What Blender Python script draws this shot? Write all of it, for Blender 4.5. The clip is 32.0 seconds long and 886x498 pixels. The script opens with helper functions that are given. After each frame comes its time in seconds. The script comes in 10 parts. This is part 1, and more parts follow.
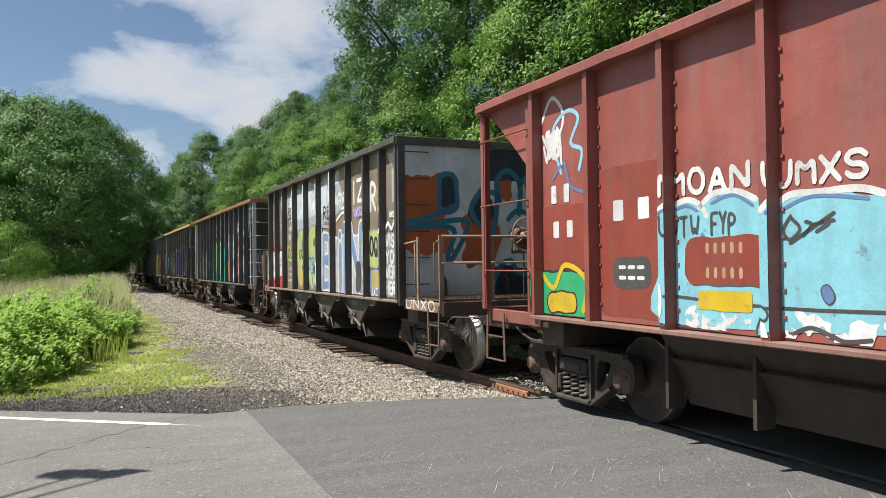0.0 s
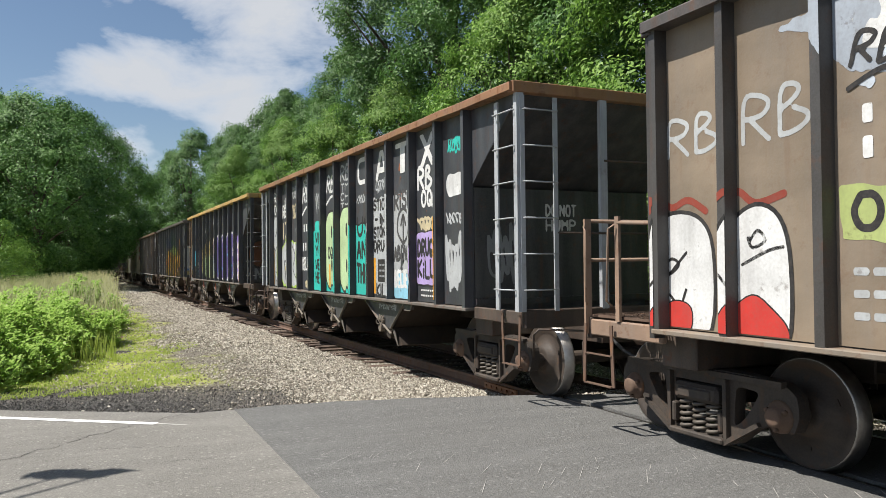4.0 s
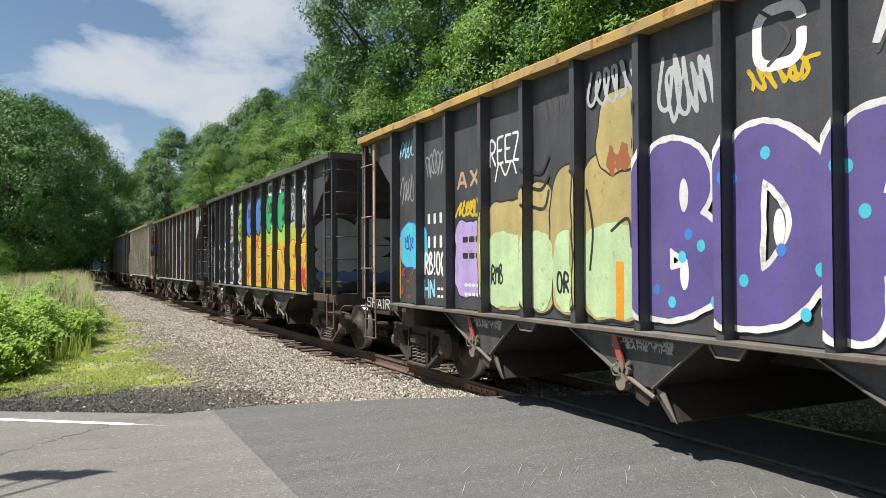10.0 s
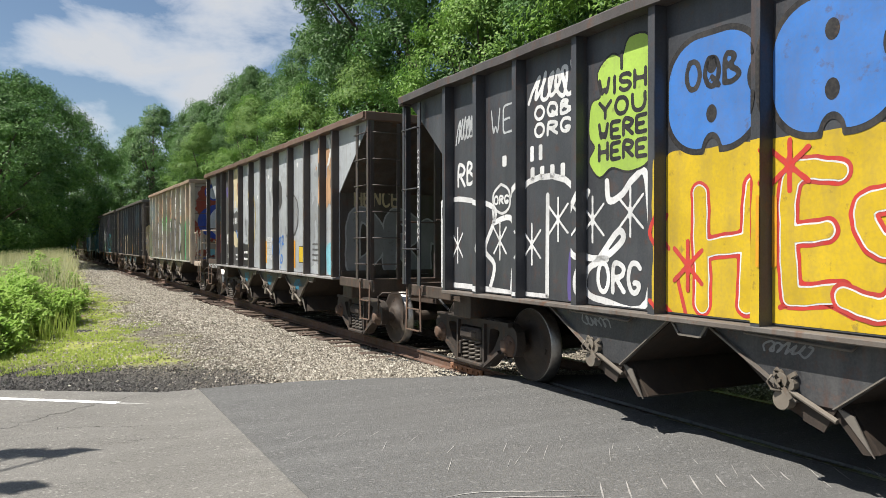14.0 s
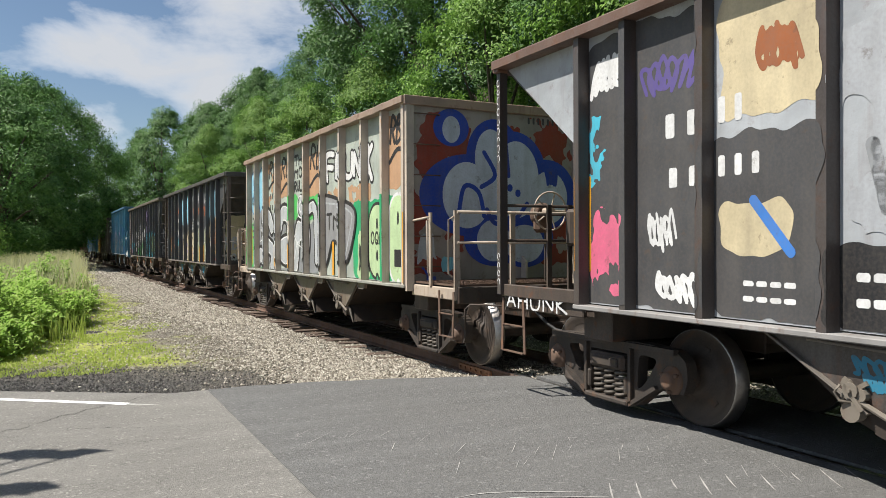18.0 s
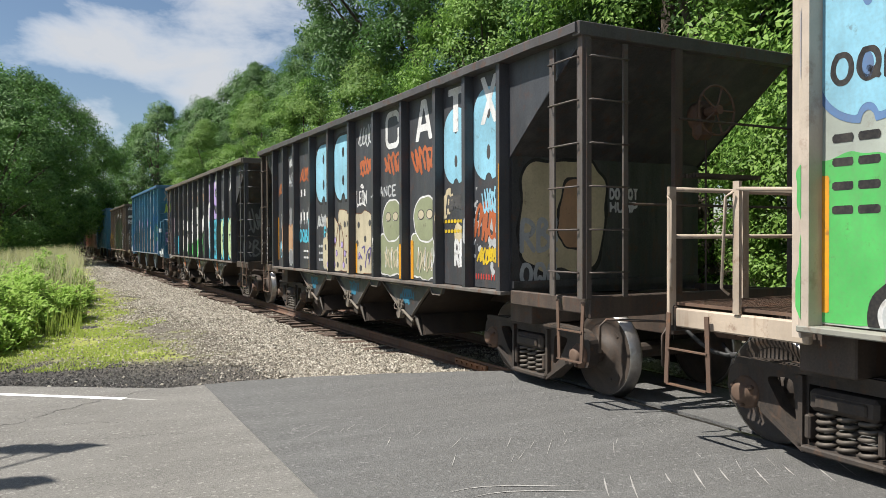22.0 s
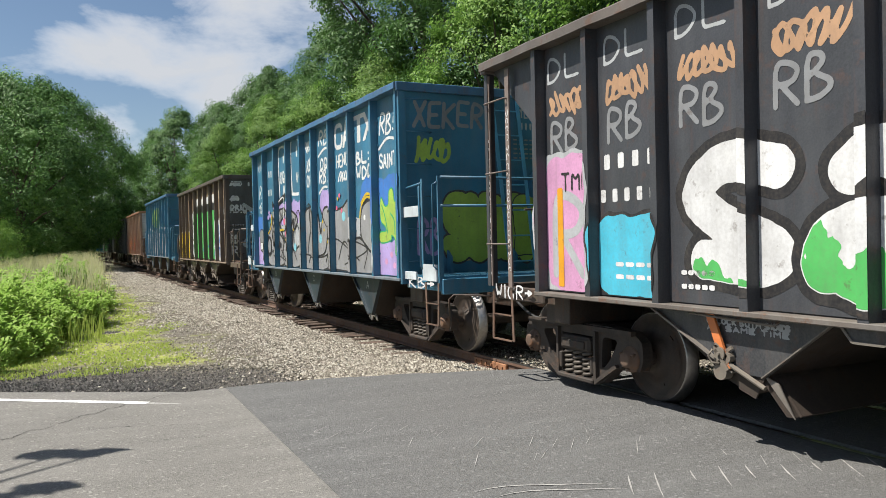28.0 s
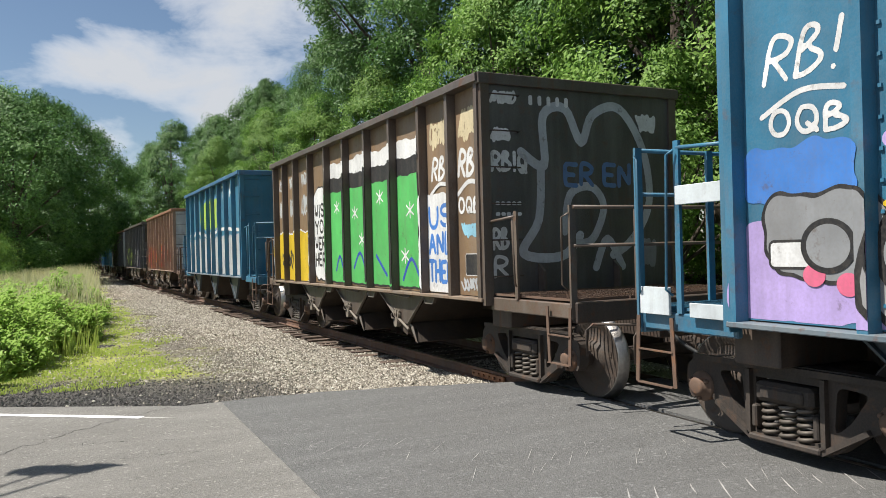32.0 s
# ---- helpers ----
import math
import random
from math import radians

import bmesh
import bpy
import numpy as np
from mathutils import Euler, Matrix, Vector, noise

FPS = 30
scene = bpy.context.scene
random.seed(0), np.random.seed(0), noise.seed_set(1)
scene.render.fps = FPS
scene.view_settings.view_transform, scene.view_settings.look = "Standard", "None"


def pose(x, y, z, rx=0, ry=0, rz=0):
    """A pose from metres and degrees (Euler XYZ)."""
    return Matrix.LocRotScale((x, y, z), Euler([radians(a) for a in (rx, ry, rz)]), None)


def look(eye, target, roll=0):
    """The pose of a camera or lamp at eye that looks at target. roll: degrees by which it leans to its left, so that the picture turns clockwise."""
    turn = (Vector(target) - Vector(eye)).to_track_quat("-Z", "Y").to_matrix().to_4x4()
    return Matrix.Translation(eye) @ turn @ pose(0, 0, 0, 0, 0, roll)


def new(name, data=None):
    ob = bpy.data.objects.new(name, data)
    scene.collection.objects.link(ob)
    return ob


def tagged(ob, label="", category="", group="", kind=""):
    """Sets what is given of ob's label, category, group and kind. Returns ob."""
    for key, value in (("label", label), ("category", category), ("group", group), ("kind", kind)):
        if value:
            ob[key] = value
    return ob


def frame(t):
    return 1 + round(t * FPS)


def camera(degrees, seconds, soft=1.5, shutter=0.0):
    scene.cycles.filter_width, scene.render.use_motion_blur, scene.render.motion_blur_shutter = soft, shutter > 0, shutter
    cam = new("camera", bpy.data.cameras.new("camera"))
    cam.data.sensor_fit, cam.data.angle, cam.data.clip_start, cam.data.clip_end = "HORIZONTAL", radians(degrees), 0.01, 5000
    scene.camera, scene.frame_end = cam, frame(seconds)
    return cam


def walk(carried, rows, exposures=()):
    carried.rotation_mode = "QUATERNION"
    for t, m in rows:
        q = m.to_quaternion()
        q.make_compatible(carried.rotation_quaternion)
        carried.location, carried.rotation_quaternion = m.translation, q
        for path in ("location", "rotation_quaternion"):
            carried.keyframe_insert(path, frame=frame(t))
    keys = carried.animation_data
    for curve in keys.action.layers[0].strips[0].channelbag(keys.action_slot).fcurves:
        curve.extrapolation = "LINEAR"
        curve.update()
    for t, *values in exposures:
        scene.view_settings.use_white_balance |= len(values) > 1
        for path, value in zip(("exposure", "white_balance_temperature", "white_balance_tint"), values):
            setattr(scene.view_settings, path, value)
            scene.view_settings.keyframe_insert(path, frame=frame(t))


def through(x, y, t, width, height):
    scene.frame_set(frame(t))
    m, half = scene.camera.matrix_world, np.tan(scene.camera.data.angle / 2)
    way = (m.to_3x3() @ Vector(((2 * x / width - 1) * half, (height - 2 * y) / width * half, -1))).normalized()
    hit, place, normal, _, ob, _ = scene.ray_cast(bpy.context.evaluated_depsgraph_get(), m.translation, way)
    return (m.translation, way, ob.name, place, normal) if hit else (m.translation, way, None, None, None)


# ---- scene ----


def aim(x, y, z, yaw, pitch, roll):
    """A camera pose: yaw clockwise from the line of the track, pitch upwards, roll."""
    return pose(x, y, z, 90 + pitch, 0, -yaw) @ pose(0, 0, 0, 0, 0, roll)


cam = camera(60.02, 32.0, 0.65)
walk(cam, [
    (0, aim(0.000, -0.000, 1.713, 23.75, 1.08, -0.68)),
    (0.5, aim(-0.004, -0.013, 1.717, 23.88, 1.03, -0.60)),
    (1, aim(-0.007, -0.024, 1.722, 24.00, 1.00, -0.54)),
    (1.5, aim(-0.003, -0.035, 1.718, 24.08, 0.98, -0.58)),
    (2, aim(-0.003, -0.040, 1.721, 24.18, 0.98, -0.55)),
    (2.5, aim(0.005, -0.038, 1.721, 24.26, 0.94, -0.65)),
    (3, aim(0.009, -0.026, 1.722, 24.35, 0.97, -0.55)),
    (3.5, aim(0.009, -0.010, 1.719, 24.44, 0.96, -0.55)),
    (5.5, aim(0.022, 0.007, 1.716, 24.62, 1.02, -0.66)),
    (6, aim(0.022, 0.017, 1.720, 24.63, 1.07, -0.61)),
    (6.5, aim(0.015, 0.020, 1.715, 24.66, 1.16, -0.47)),
    (7, aim(0.011, 0.025, 1.715, 24.71, 1.17, -0.29)),
    (7.5, aim(0.017, 0.026, 1.717, 24.88, 1.15, -0.20)),
    (8, aim(0.016, 0.035, 1.713, 25.14, 1.21, -0.03)),
    (8.5, aim(0.010, 0.036, 1.715, 25.44, 1.30, -0.03)),
    (9, aim(0.004, 0.033, 1.716, 25.69, 1.40, -0.02)),
    (9.5, aim(-0.000, 0.024, 1.712, 25.88, 1.31, -0.25)),
    (10, aim(0.000, 0.012, 1.709, 26.03, 1.05, -0.26)),
    (10.5, aim(-0.006, -0.000, 1.709, 26.19, 0.65, -0.19)),
    (11, aim(-0.006, -0.004, 1.709, 26.38, 0.17, -0.04)),
    (11.5, aim(-0.008, -0.000, 1.708, 26.58, -0.18, 0.06)),
    (12, aim(-0.005, 0.005, 1.707, 26.72, -0.37, 0.00)),
    (12.5, aim(-0.007, 0.004, 1.705, 26.84, -0.34, 0.08)),
    (13, aim(-0.005, 0.003, 1.704, 26.95, -0.33, 0.03)),
    (13.5, aim(-0.004, 0.005, 1.707, 27.00, -0.37, 0.04)),
    (14, aim(-0.003, 0.005, 1.705, 27.01, -0.42, -0.00)),
    (14.5, aim(-0.003, 0.005, 1.705, 26.96, -0.51, -0.16)),
    (16.5, aim(-0.006, 0.009, 1.708, 26.53, -0.09, -0.03)),
    (17, aim(-0.009, 0.011, 1.704, 26.45, -0.11, -0.04)),
    (17.5, aim(-0.007, 0.009, 1.706, 26.43, -0.23, -0.05)),
    (18, aim(-0.005, 0.008, 1.706, 26.44, -0.39, -0.21)),
    (18.5, aim(0.002, 0.007, 1.707, 26.47, -0.54, -0.37)),
    (19, aim(0.003, 0.006, 1.709, 26.55, -0.67, -0.48)),
    (19.5, aim(0.004, 0.006, 1.707, 26.60, -0.71, -0.49)),
    (20, aim(0.002, 0.007, 1.705, 26.63, -0.72, -0.38)),
    (20.5, aim(-0.006, 0.002, 1.708, 26.65, -0.70, -0.19)),
    (21, aim(-0.009, -0.003, 1.708, 26.65, -0.76, -0.29)),
    (21.5, aim(-0.006, -0.009, 1.705, 26.66, -0.77, -0.25)),
    (22, aim(-0.003, -0.010, 1.704, 26.67, -0.74, -0.18)),
    (22.5, aim(-0.004, -0.004, 1.707, 26.71, -0.80, -0.20)),
    (23, aim(-0.007, -0.003, 1.708, 26.74, -0.88, -0.24)),
    (23.5, aim(-0.007, -0.004, 1.706, 26.76, -0.94, -0.24)),
    (24, aim(-0.003, -0.003, 1.704, 26.77, -1.06, -0.44)),
    (24.5, aim(0.001, -0.003, 1.704, 26.72, -1.17, -0.69)),
    (25, aim(-0.006, -0.002, 1.704, 26.60, -1.16, -0.75)),
    (25.5, aim(-0.011, 0.000, 1.707, 26.42, -1.09, -0.87)),
    (27.5, aim(-0.013, 0.003, 1.709, 25.58, -0.74, -1.31)),
    (28, aim(-0.014, 0.005, 1.709, 25.45, -0.79, -1.29)),
    (28.5, aim(-0.010, 0.008, 1.709, 25.29, -0.83, -1.18)),
    (29, aim(-0.012, 0.011, 1.706, 25.28, -0.81, -1.11)),
    (29.5, aim(-0.014, 0.014, 1.711, 25.28, -0.72, -1.09)),
    (30, aim(-0.019, 0.016, 1.713, 25.31, -0.54, -1.03)),
    (30.5, aim(-0.007, 0.021, 1.710, 25.30, -0.44, -1.32)),
    (31, aim(0.001, 0.030, 1.709, 25.33, -0.28, -1.53)),
    (31.5, aim(0.009, 0.036, 1.708, 25.48, -0.16, -1.72)),
    (32, aim(0.004, 0.039, 1.708, 25.70, 0.10, -1.48)),
])

# ---- the track's line and the train's progress ----
TRACK_X, STEP = 6.107, 0.5
ALONG = np.arange(0.0, 420.0, STEP)
LEAN = -1.6506e-3 * ALONG + 7.6575e-5 * ALONG ** 2 / 2 - 1.7046e-6 * ALONG ** 3 / 6
LEAN = np.where(ALONG > 105, -0.0801 - 0.003 * np.minimum(ALONG - 105, 70), LEAN)
TRACK_XS = TRACK_X + np.concatenate([[0], np.cumsum(np.sin((LEAN[1:] + LEAN[:-1]) / 2)) * STEP])
TRACK_YS = np.concatenate([[0], np.cumsum(np.cos((LEAN[1:] + LEAN[:-1]) / 2)) * STEP])
GONE = (0.00, 8.33, 16.60, 24.74, 32.75, 40.66, 48.71, 56.97, 65.29, 73.61, 81.92, 90.11, 98.46, 106.77, 115.03, 123.24, 131.51)


def on_track(p, side=0.0, z=0.0):
    """The point p metres along the track, side metres to the right of its centre line."""
    if p <= 0:
        return Vector((TRACK_X + side, p, z))
    a = np.interp(p, ALONG, LEAN)
    return Vector((np.interp(p, ALONG, TRACK_XS) + side * math.cos(a), np.interp(p, ALONG, TRACK_YS) - side * math.sin(a), z))


def gone(t):
    """How far the train has gone at t seconds: a smooth curve through GONE, two seconds apart."""
    i = min(int(t / 2), 15)
    f = t / 2 - i
    p1, p2 = GONE[i], GONE[i + 1]
    p0 = GONE[i - 1] if i else 2 * p1 - p2
    p3 = GONE[i + 2] if i < 15 else 2 * p2 - p1
    return 0.5 * (2 * p1 + (p2 - p0) * f + (2 * p0 - 5 * p1 + 4 * p2 - p3) * f * f + (3 * p1 - p0 - 3 * p2 + p3) * f ** 3)


# ---- sky, sun and exposure ----
SUN_AZ, SUN_EL = radians(-74), radians(58)
SUN = Vector((math.sin(SUN_AZ) * math.cos(SUN_EL), math.cos(SUN_AZ) * math.cos(SUN_EL), math.sin(SUN_EL)))


def link(nt, a, b):
    nt.links.new(a, b)


def node(nt, kind, **values):
    n = nt.nodes.new(kind)
    for key, value in values.items():
        n.inputs[key.replace("_", " ")].default_value = value
    return n


def math_node(nt, op, a, b=None, clamp=False):
    n = nt.nodes.new("ShaderNodeMath")
    n.operation, n.use_clamp = op, clamp
    for i, v in enumerate((a, b)):
        if v is None:
            continue
        if isinstance(v, (int, float)):
            n.inputs[i].default_value = v
        else:
            nt.links.new(v, n.inputs[i])
    return n.outputs[0]


def make_world():
    world = bpy.data.worlds.new("sky")
    world.use_nodes = True
    scene.world = world
    nt = world.node_tree
    nt.nodes.clear()
    out = nt.nodes.new("ShaderNodeOutputWorld")
    back = nt.nodes.new("ShaderNodeBackground")
    back.inputs["Strength"].default_value = 0.062
    sky = nt.nodes.new("ShaderNodeTexSky")
    sky.sky_type, sky.sun_disc = "NISHITA", False
    sky.sun_elevation, sky.sun_rotation = SUN_EL, SUN_AZ
    sky.air_density, sky.dust_density, sky.ozone_density = 1.0, 0.4, 2.0
    # cumulus clouds: broken noise, denser round the banks that stand over the line
    co = nt.nodes.new("ShaderNodeTexCoord")
    stretch = nt.nodes.new("ShaderNodeMapping")
    stretch.inputs["Scale"].default_value = (1.0, 1.0, 1.9)
    link(nt, co.outputs["Generated"], stretch.inputs["Vector"])
    big = node(nt, "ShaderNodeTexNoise", Scale=6.5, Detail=9.0, Roughness=0.6, Distortion=0.25)
    link(nt, stretch.outputs[0], big.inputs["Vector"])
    total = math_node(nt, "SUBTRACT", big.outputs["Fac"], 0.46)
    for yaw, el, spread, gain in CLOUDS:
        c = nt.nodes.new("ShaderNodeVectorMath")
        c.operation = "DISTANCE"
        link(nt, stretch.outputs[0], c.inputs[0])
        a, e = radians(yaw), radians(el)
        c.inputs[1].default_value = (math.sin(a) * math.cos(e), math.cos(a) * math.cos(e), 1.9 * math.sin(e))
        near = math_node(nt, "SUBTRACT", 1.0, math_node(nt, "DIVIDE", c.outputs["Value"], spread), clamp=True)
        total = math_node(nt, "ADD", total, math_node(nt, "MULTIPLY", near, gain))
    ramp = nt.nodes.new("ShaderNodeValToRGB")
    ramp.color_ramp.elements[0].position, ramp.color_ramp.elements[1].position = 0.0, 0.27
    link(nt, total, ramp.inputs[0])
    tone = nt.nodes.new("ShaderNodeValToRGB")
    tone.color_ramp.elements[0].position, tone.color_ramp.elements[1].position = 0.04, 0.26
    tone.color_ramp.elements[0].color, tone.color_ramp.elements[1].color = (9.6, 9.8, 10.2, 1), (6.6, 6.9, 7.4, 1)
    link(nt, total, tone.inputs[0])
    mix = nt.nodes.new("ShaderNodeMixRGB")
    link(nt, ramp.outputs[0], mix.inputs[0])
    link(nt, sky.outputs[0], mix.inputs[1])
    link(nt, tone.outputs[0], mix.inputs[2])
    link(nt, mix.outputs[0], back.inputs["Color"])
    link(nt, back.outputs[0], out.inputs["Surface"])


CLOUDS = ((4.0, 13.0, 0.62, -0.06), (3.0, 13.4, 0.10, 0.32), (9.0, 12.8, 0.10, 0.36), (12.0, 18.0, 0.13, 0.36), (4.5, 19.5, 0.10, 0.20), (1.5, 8.2, 0.07, 0.34), (-8.0, 18.5, 0.07, 0.30), (-9.0, 10, 0.09, 0.30), (11.0, 9.0, 0.09, 0.30), (-4.0, 15.5, 0.13, -0.30), (3.0, 17.0, 0.06, -0.15), (-1.0, 9.5, 0.05, -0.2), (6.0, 9.0, 0.05, -0.2))
make_world()
sun = new("sun", bpy.data.lights.new("sun", "SUN"))
sun.data.energy, sun.data.angle, sun.data.color = 4.9, radians(0.53), (1.0, 0.955, 0.88)
sun.matrix_world = look(SUN * 60, (0, 0, 0))
scene.view_settings.exposure = 0.65


# ---- materials ----
MATS = {}


def material(name, build):
    if name not in MATS:
        m = bpy.data.materials.new(name)
        m.use_nodes = True
        nt = m.node_tree
        build(nt, nt.nodes["Principled BSDF"])
        MATS[name] = m
    return MATS[name]


def coords(nt, scale=(1, 1, 1), world=False):
    if world:
        g = nt.nodes.new("ShaderNodeNewGeometry").outputs["Position"]
    else:
        g = nt.nodes.new("ShaderNodeTexCoord").outputs["Object"]
    mp = nt.nodes.new("ShaderNodeMapping")
    mp.inputs["Scale"].default_value = scale
    link(nt, g, mp.inputs["Vector"])
    info = nt.nodes.new("ShaderNodeObjectInfo")
    shift = nt.nodes.new("ShaderNodeVectorMath")
    shift.operation = "ADD"
    link(nt, mp.outputs[0], shift.inputs[0])
    if not world:
        much = math_node(nt, "MULTIPLY", info.outputs["Random"], 37.0)
        link(nt, much, shift.inputs[1])
    return shift.outputs[0]


def noise_fac(nt, vec, scale, detail=4.0, lo=0.35, hi=0.65, rough=0.55):
    n = node(nt, "ShaderNodeTexNoise", Scale=scale, Detail=detail, Roughness=rough)
    link(nt, vec, n.inputs["Vector"])
    r = nt.nodes.new("ShaderNodeMapRange")
    r.inputs[1].default_value, r.inputs[2].default_value = lo, hi
    link(nt, n.outputs["Fac"], r.inputs[0])
    return r.outputs[0]


def blend(nt, fac, a, b):
    m = nt.nodes.new("ShaderNodeMixRGB")
    for i, v in ((0, fac), (1, a), (2, b)):
        if isinstance(v, (int, float)):
            m.inputs[i].default_value = v
        elif isinstance(v, tuple):
            m.inputs[i].default_value = (*v[:3], 1)
        else:
            link(nt, v, m.inputs[i])
    return m.outputs[0]


def relief(nt, bsdf, height, strength, distance):
    b = nt.nodes.new("ShaderNodeBump")
    b.inputs["Strength"].default_value, b.inputs["Distance"].default_value = strength, distance
    link(nt, height, b.inputs["Height"])
    link(nt, b.outputs[0], bsdf.inputs["Normal"])


def scaled(c, f):
    return tuple(min(1.0, v * f) for v in c)


def weathered(name, colour, rust=0.3, streak=0.4, rough=0.46, rust_colour=(0.13, 0.05, 0.02), dust=(0.25, 0.24, 0.225)):
    """Old painted steel: faded patches, grime running down, rust breaking through."""
    def build(nt, bsdf):
        v = coords(nt)
        runs = coords(nt, (3.5, 3.5, 0.45))
        c = blend(nt, noise_fac(nt, v, 1.3, 5), scaled(colour, 0.78), scaled(colour, 1.18))
        c = blend(nt, math_node(nt, "MULTIPLY", noise_fac(nt, runs, 1.4, 5, 0.45, 0.75), streak), c, scaled(dust, 0.75))
        fine = noise_fac(nt, v, 60, 3, 0.3, 0.7)
        c = blend(nt, math_node(nt, "MULTIPLY", fine, 0.13), c, dust)
        spots = math_node(nt, "MULTIPLY", noise_fac(nt, v, 5.5, 8, 0.56, 0.66, 0.7), rust)
        spots2 = math_node(nt, "MULTIPLY", noise_fac(nt, runs, 2.6, 6, 0.58, 0.72), rust * 0.8)
        both = math_node(nt, "MAXIMUM", spots, spots2)
        c = blend(nt, both, c, rust_colour)
        link(nt, c, bsdf.inputs["Base Color"])
        link(nt, math_node(nt, "ADD", math_node(nt, "MULTIPLY", both, 0.3), rough), bsdf.inputs["Roughness"])
        bsdf.inputs["Specular IOR Level"].default_value = 0.5
        relief(nt, bsdf, noise_fac(nt, v, 3.0, 6, 0.2, 0.8), 0.35, 0.02)
    return material(name, build)


def spray(colour):
    """Sprayed graffiti paint, a little chalky, worn with the sheet under it."""
    name = "spray_%02x%02x%02x" % tuple(int(255 * v) for v in colour[:3])

    def build(nt, bsdf):
        v = coords(nt, world=False)
        c = blend(nt, noise_fac(nt, v, 1.7, 6, 0.3, 0.7, 0.65), scaled(colour, 0.66), scaled(colour, 0.95))
        runs = coords(nt, (4, 4, 0.5))
        c = blend(nt, math_node(nt, "MULTIPLY", noise_fac(nt, runs, 1.6, 6, 0.46, 0.8), 0.30), c, (0.13, 0.115, 0.10))
        c = blend(nt, math_node(nt, "MULTIPLY", noise_fac(nt, v, 38, 4, 0.4, 0.75), 0.2), c, (0.16, 0.135, 0.11))
        c = blend(nt, math_node(nt, "MULTIPLY", noise_fac(nt, v, 7, 7, 0.60, 0.68, 0.7), 0.5), c, (0.10, 0.07, 0.05))
        link(nt, c, bsdf.inputs["Base Color"])
        bsdf.inputs["Roughness"].default_value = 0.55
        bsdf.inputs["Specular IOR Level"].default_value = 0.3
    return material(name, build)


def speckled(name, dark, light, scale, rough=0.9, patch=0.25, bump=0.5, depth=0.01, tint=None):
    """Stone-filled surfaces: fine grain and slow patches, at world size."""
    def build(nt, bsdf):
        v = coords(nt, world=True)
        grain = noise_fac(nt, v, scale, 3, 0.3, 0.72, 0.7)
        c = blend(nt, grain, dark, light)
        chips = nt.nodes.new("ShaderNodeTexVoronoi")
        chips.inputs["Scale"].default_value = scale * 0.55
        link(nt, v, chips.inputs["Vector"])
        tone = nt.nodes.new("ShaderNodeSeparateColor")
        link(nt, chips.outputs["Color"], tone.inputs[0])
        c = blend(nt, math_node(nt, "MULTIPLY", math_node(nt, "GREATER_THAN", tone.outputs[0], 0.955), 0.55), c, scaled(light, 1.75))
        c = blend(nt, math_node(nt, "MULTIPLY", math_node(nt, "GREATER_THAN", tone.outputs[1], 0.80), 0.30), c, scaled(dark, 0.55))
        # coarse mottling and worn streaks along the road
        c = blend(nt, math_node(nt, "MULTIPLY", noise_fac(nt, v, 55, 2, 0.5, 0.66, 0.6), 0.5), c, scaled(light, 1.35))
        c = blend(nt, math_node(nt, "MULTIPLY", noise_fac(nt, v, 46, 2, 0.54, 0.68, 0.6), 0.5), c, scaled(dark, 0.6))
        wear = nt.nodes.new("ShaderNodeMapping")
        wear.inputs["Rotation"].default_value = (0, 0, 0.42)
        wear.inputs["Scale"].default_value = (0.35, 3.2, 1)
        link(nt, v, wear.inputs["Vector"])
        c = blend(nt, math_node(nt, "MULTIPLY", noise_fac(nt, wear.outputs[0], 1.0, 7, 0.42, 0.68, 0.65), 0.34), c, scaled(light, 1.18))
        slow = noise_fac(nt, v, 0.45, 5)
        c = blend(nt, math_node(nt, "MULTIPLY", noise_fac(nt, v, 3.2, 6, 0.35, 0.7, 0.65), 0.16), c, scaled(light, 1.2))
        c = blend(nt, math_node(nt, "MULTIPLY", slow, patch), c, tint or scaled(dark, 0.6))
        link(nt, c, bsdf.inputs["Base Color"])
        bsdf.inputs["Roughness"].default_value = rough
        bsdf.inputs["Specular IOR Level"].default_value = 0.25
        relief(nt, bsdf, grain, bump, depth)
    return material(name, build)


def leafy(name, a, b, through=0.25, rough=0.56):
    """Leaves: each its own green, sprays that differ, glossy on top, light shining through."""
    def build(nt, bsdf):
        g = nt.nodes.new("ShaderNodeNewGeometry")
        info = nt.nodes.new("ShaderNodeObjectInfo")
        v = coords(nt)
        c = blend(nt, g.outputs["Random Per Island"], a, b)
        c = blend(nt, math_node(nt, "MULTIPLY", noise_fac(nt, v, 0.7, 3, 0.4, 0.62), 0.35), c, (b[0] * 0.95, b[1] * 0.98, b[2] * 0.7))
        c = blend(nt, math_node(nt, "MULTIPLY", info.outputs["Random"], 0.35), c, scaled(a, 0.9))
        link(nt, c, bsdf.inputs["Base Color"])
        bsdf.inputs["Roughness"].default_value = rough
        bsdf.inputs["Specular IOR Level"].default_value = 0.35
        t = nt.nodes.new("ShaderNodeBsdfTranslucent")
        link(nt, blend(nt, 0.5, c, (0.10, 0.22, 0.05)), t.inputs["Color"])
        m = nt.nodes.new("ShaderNodeMixShader")
        m.inputs[0].default_value = through
        link(nt, bsdf.outputs[0], m.inputs[1])
        link(nt, t.outputs[0], m.inputs[2])
        link(nt, m.outputs[0], nt.nodes["Material Output"].inputs["Surface"])
    return material(name, build)


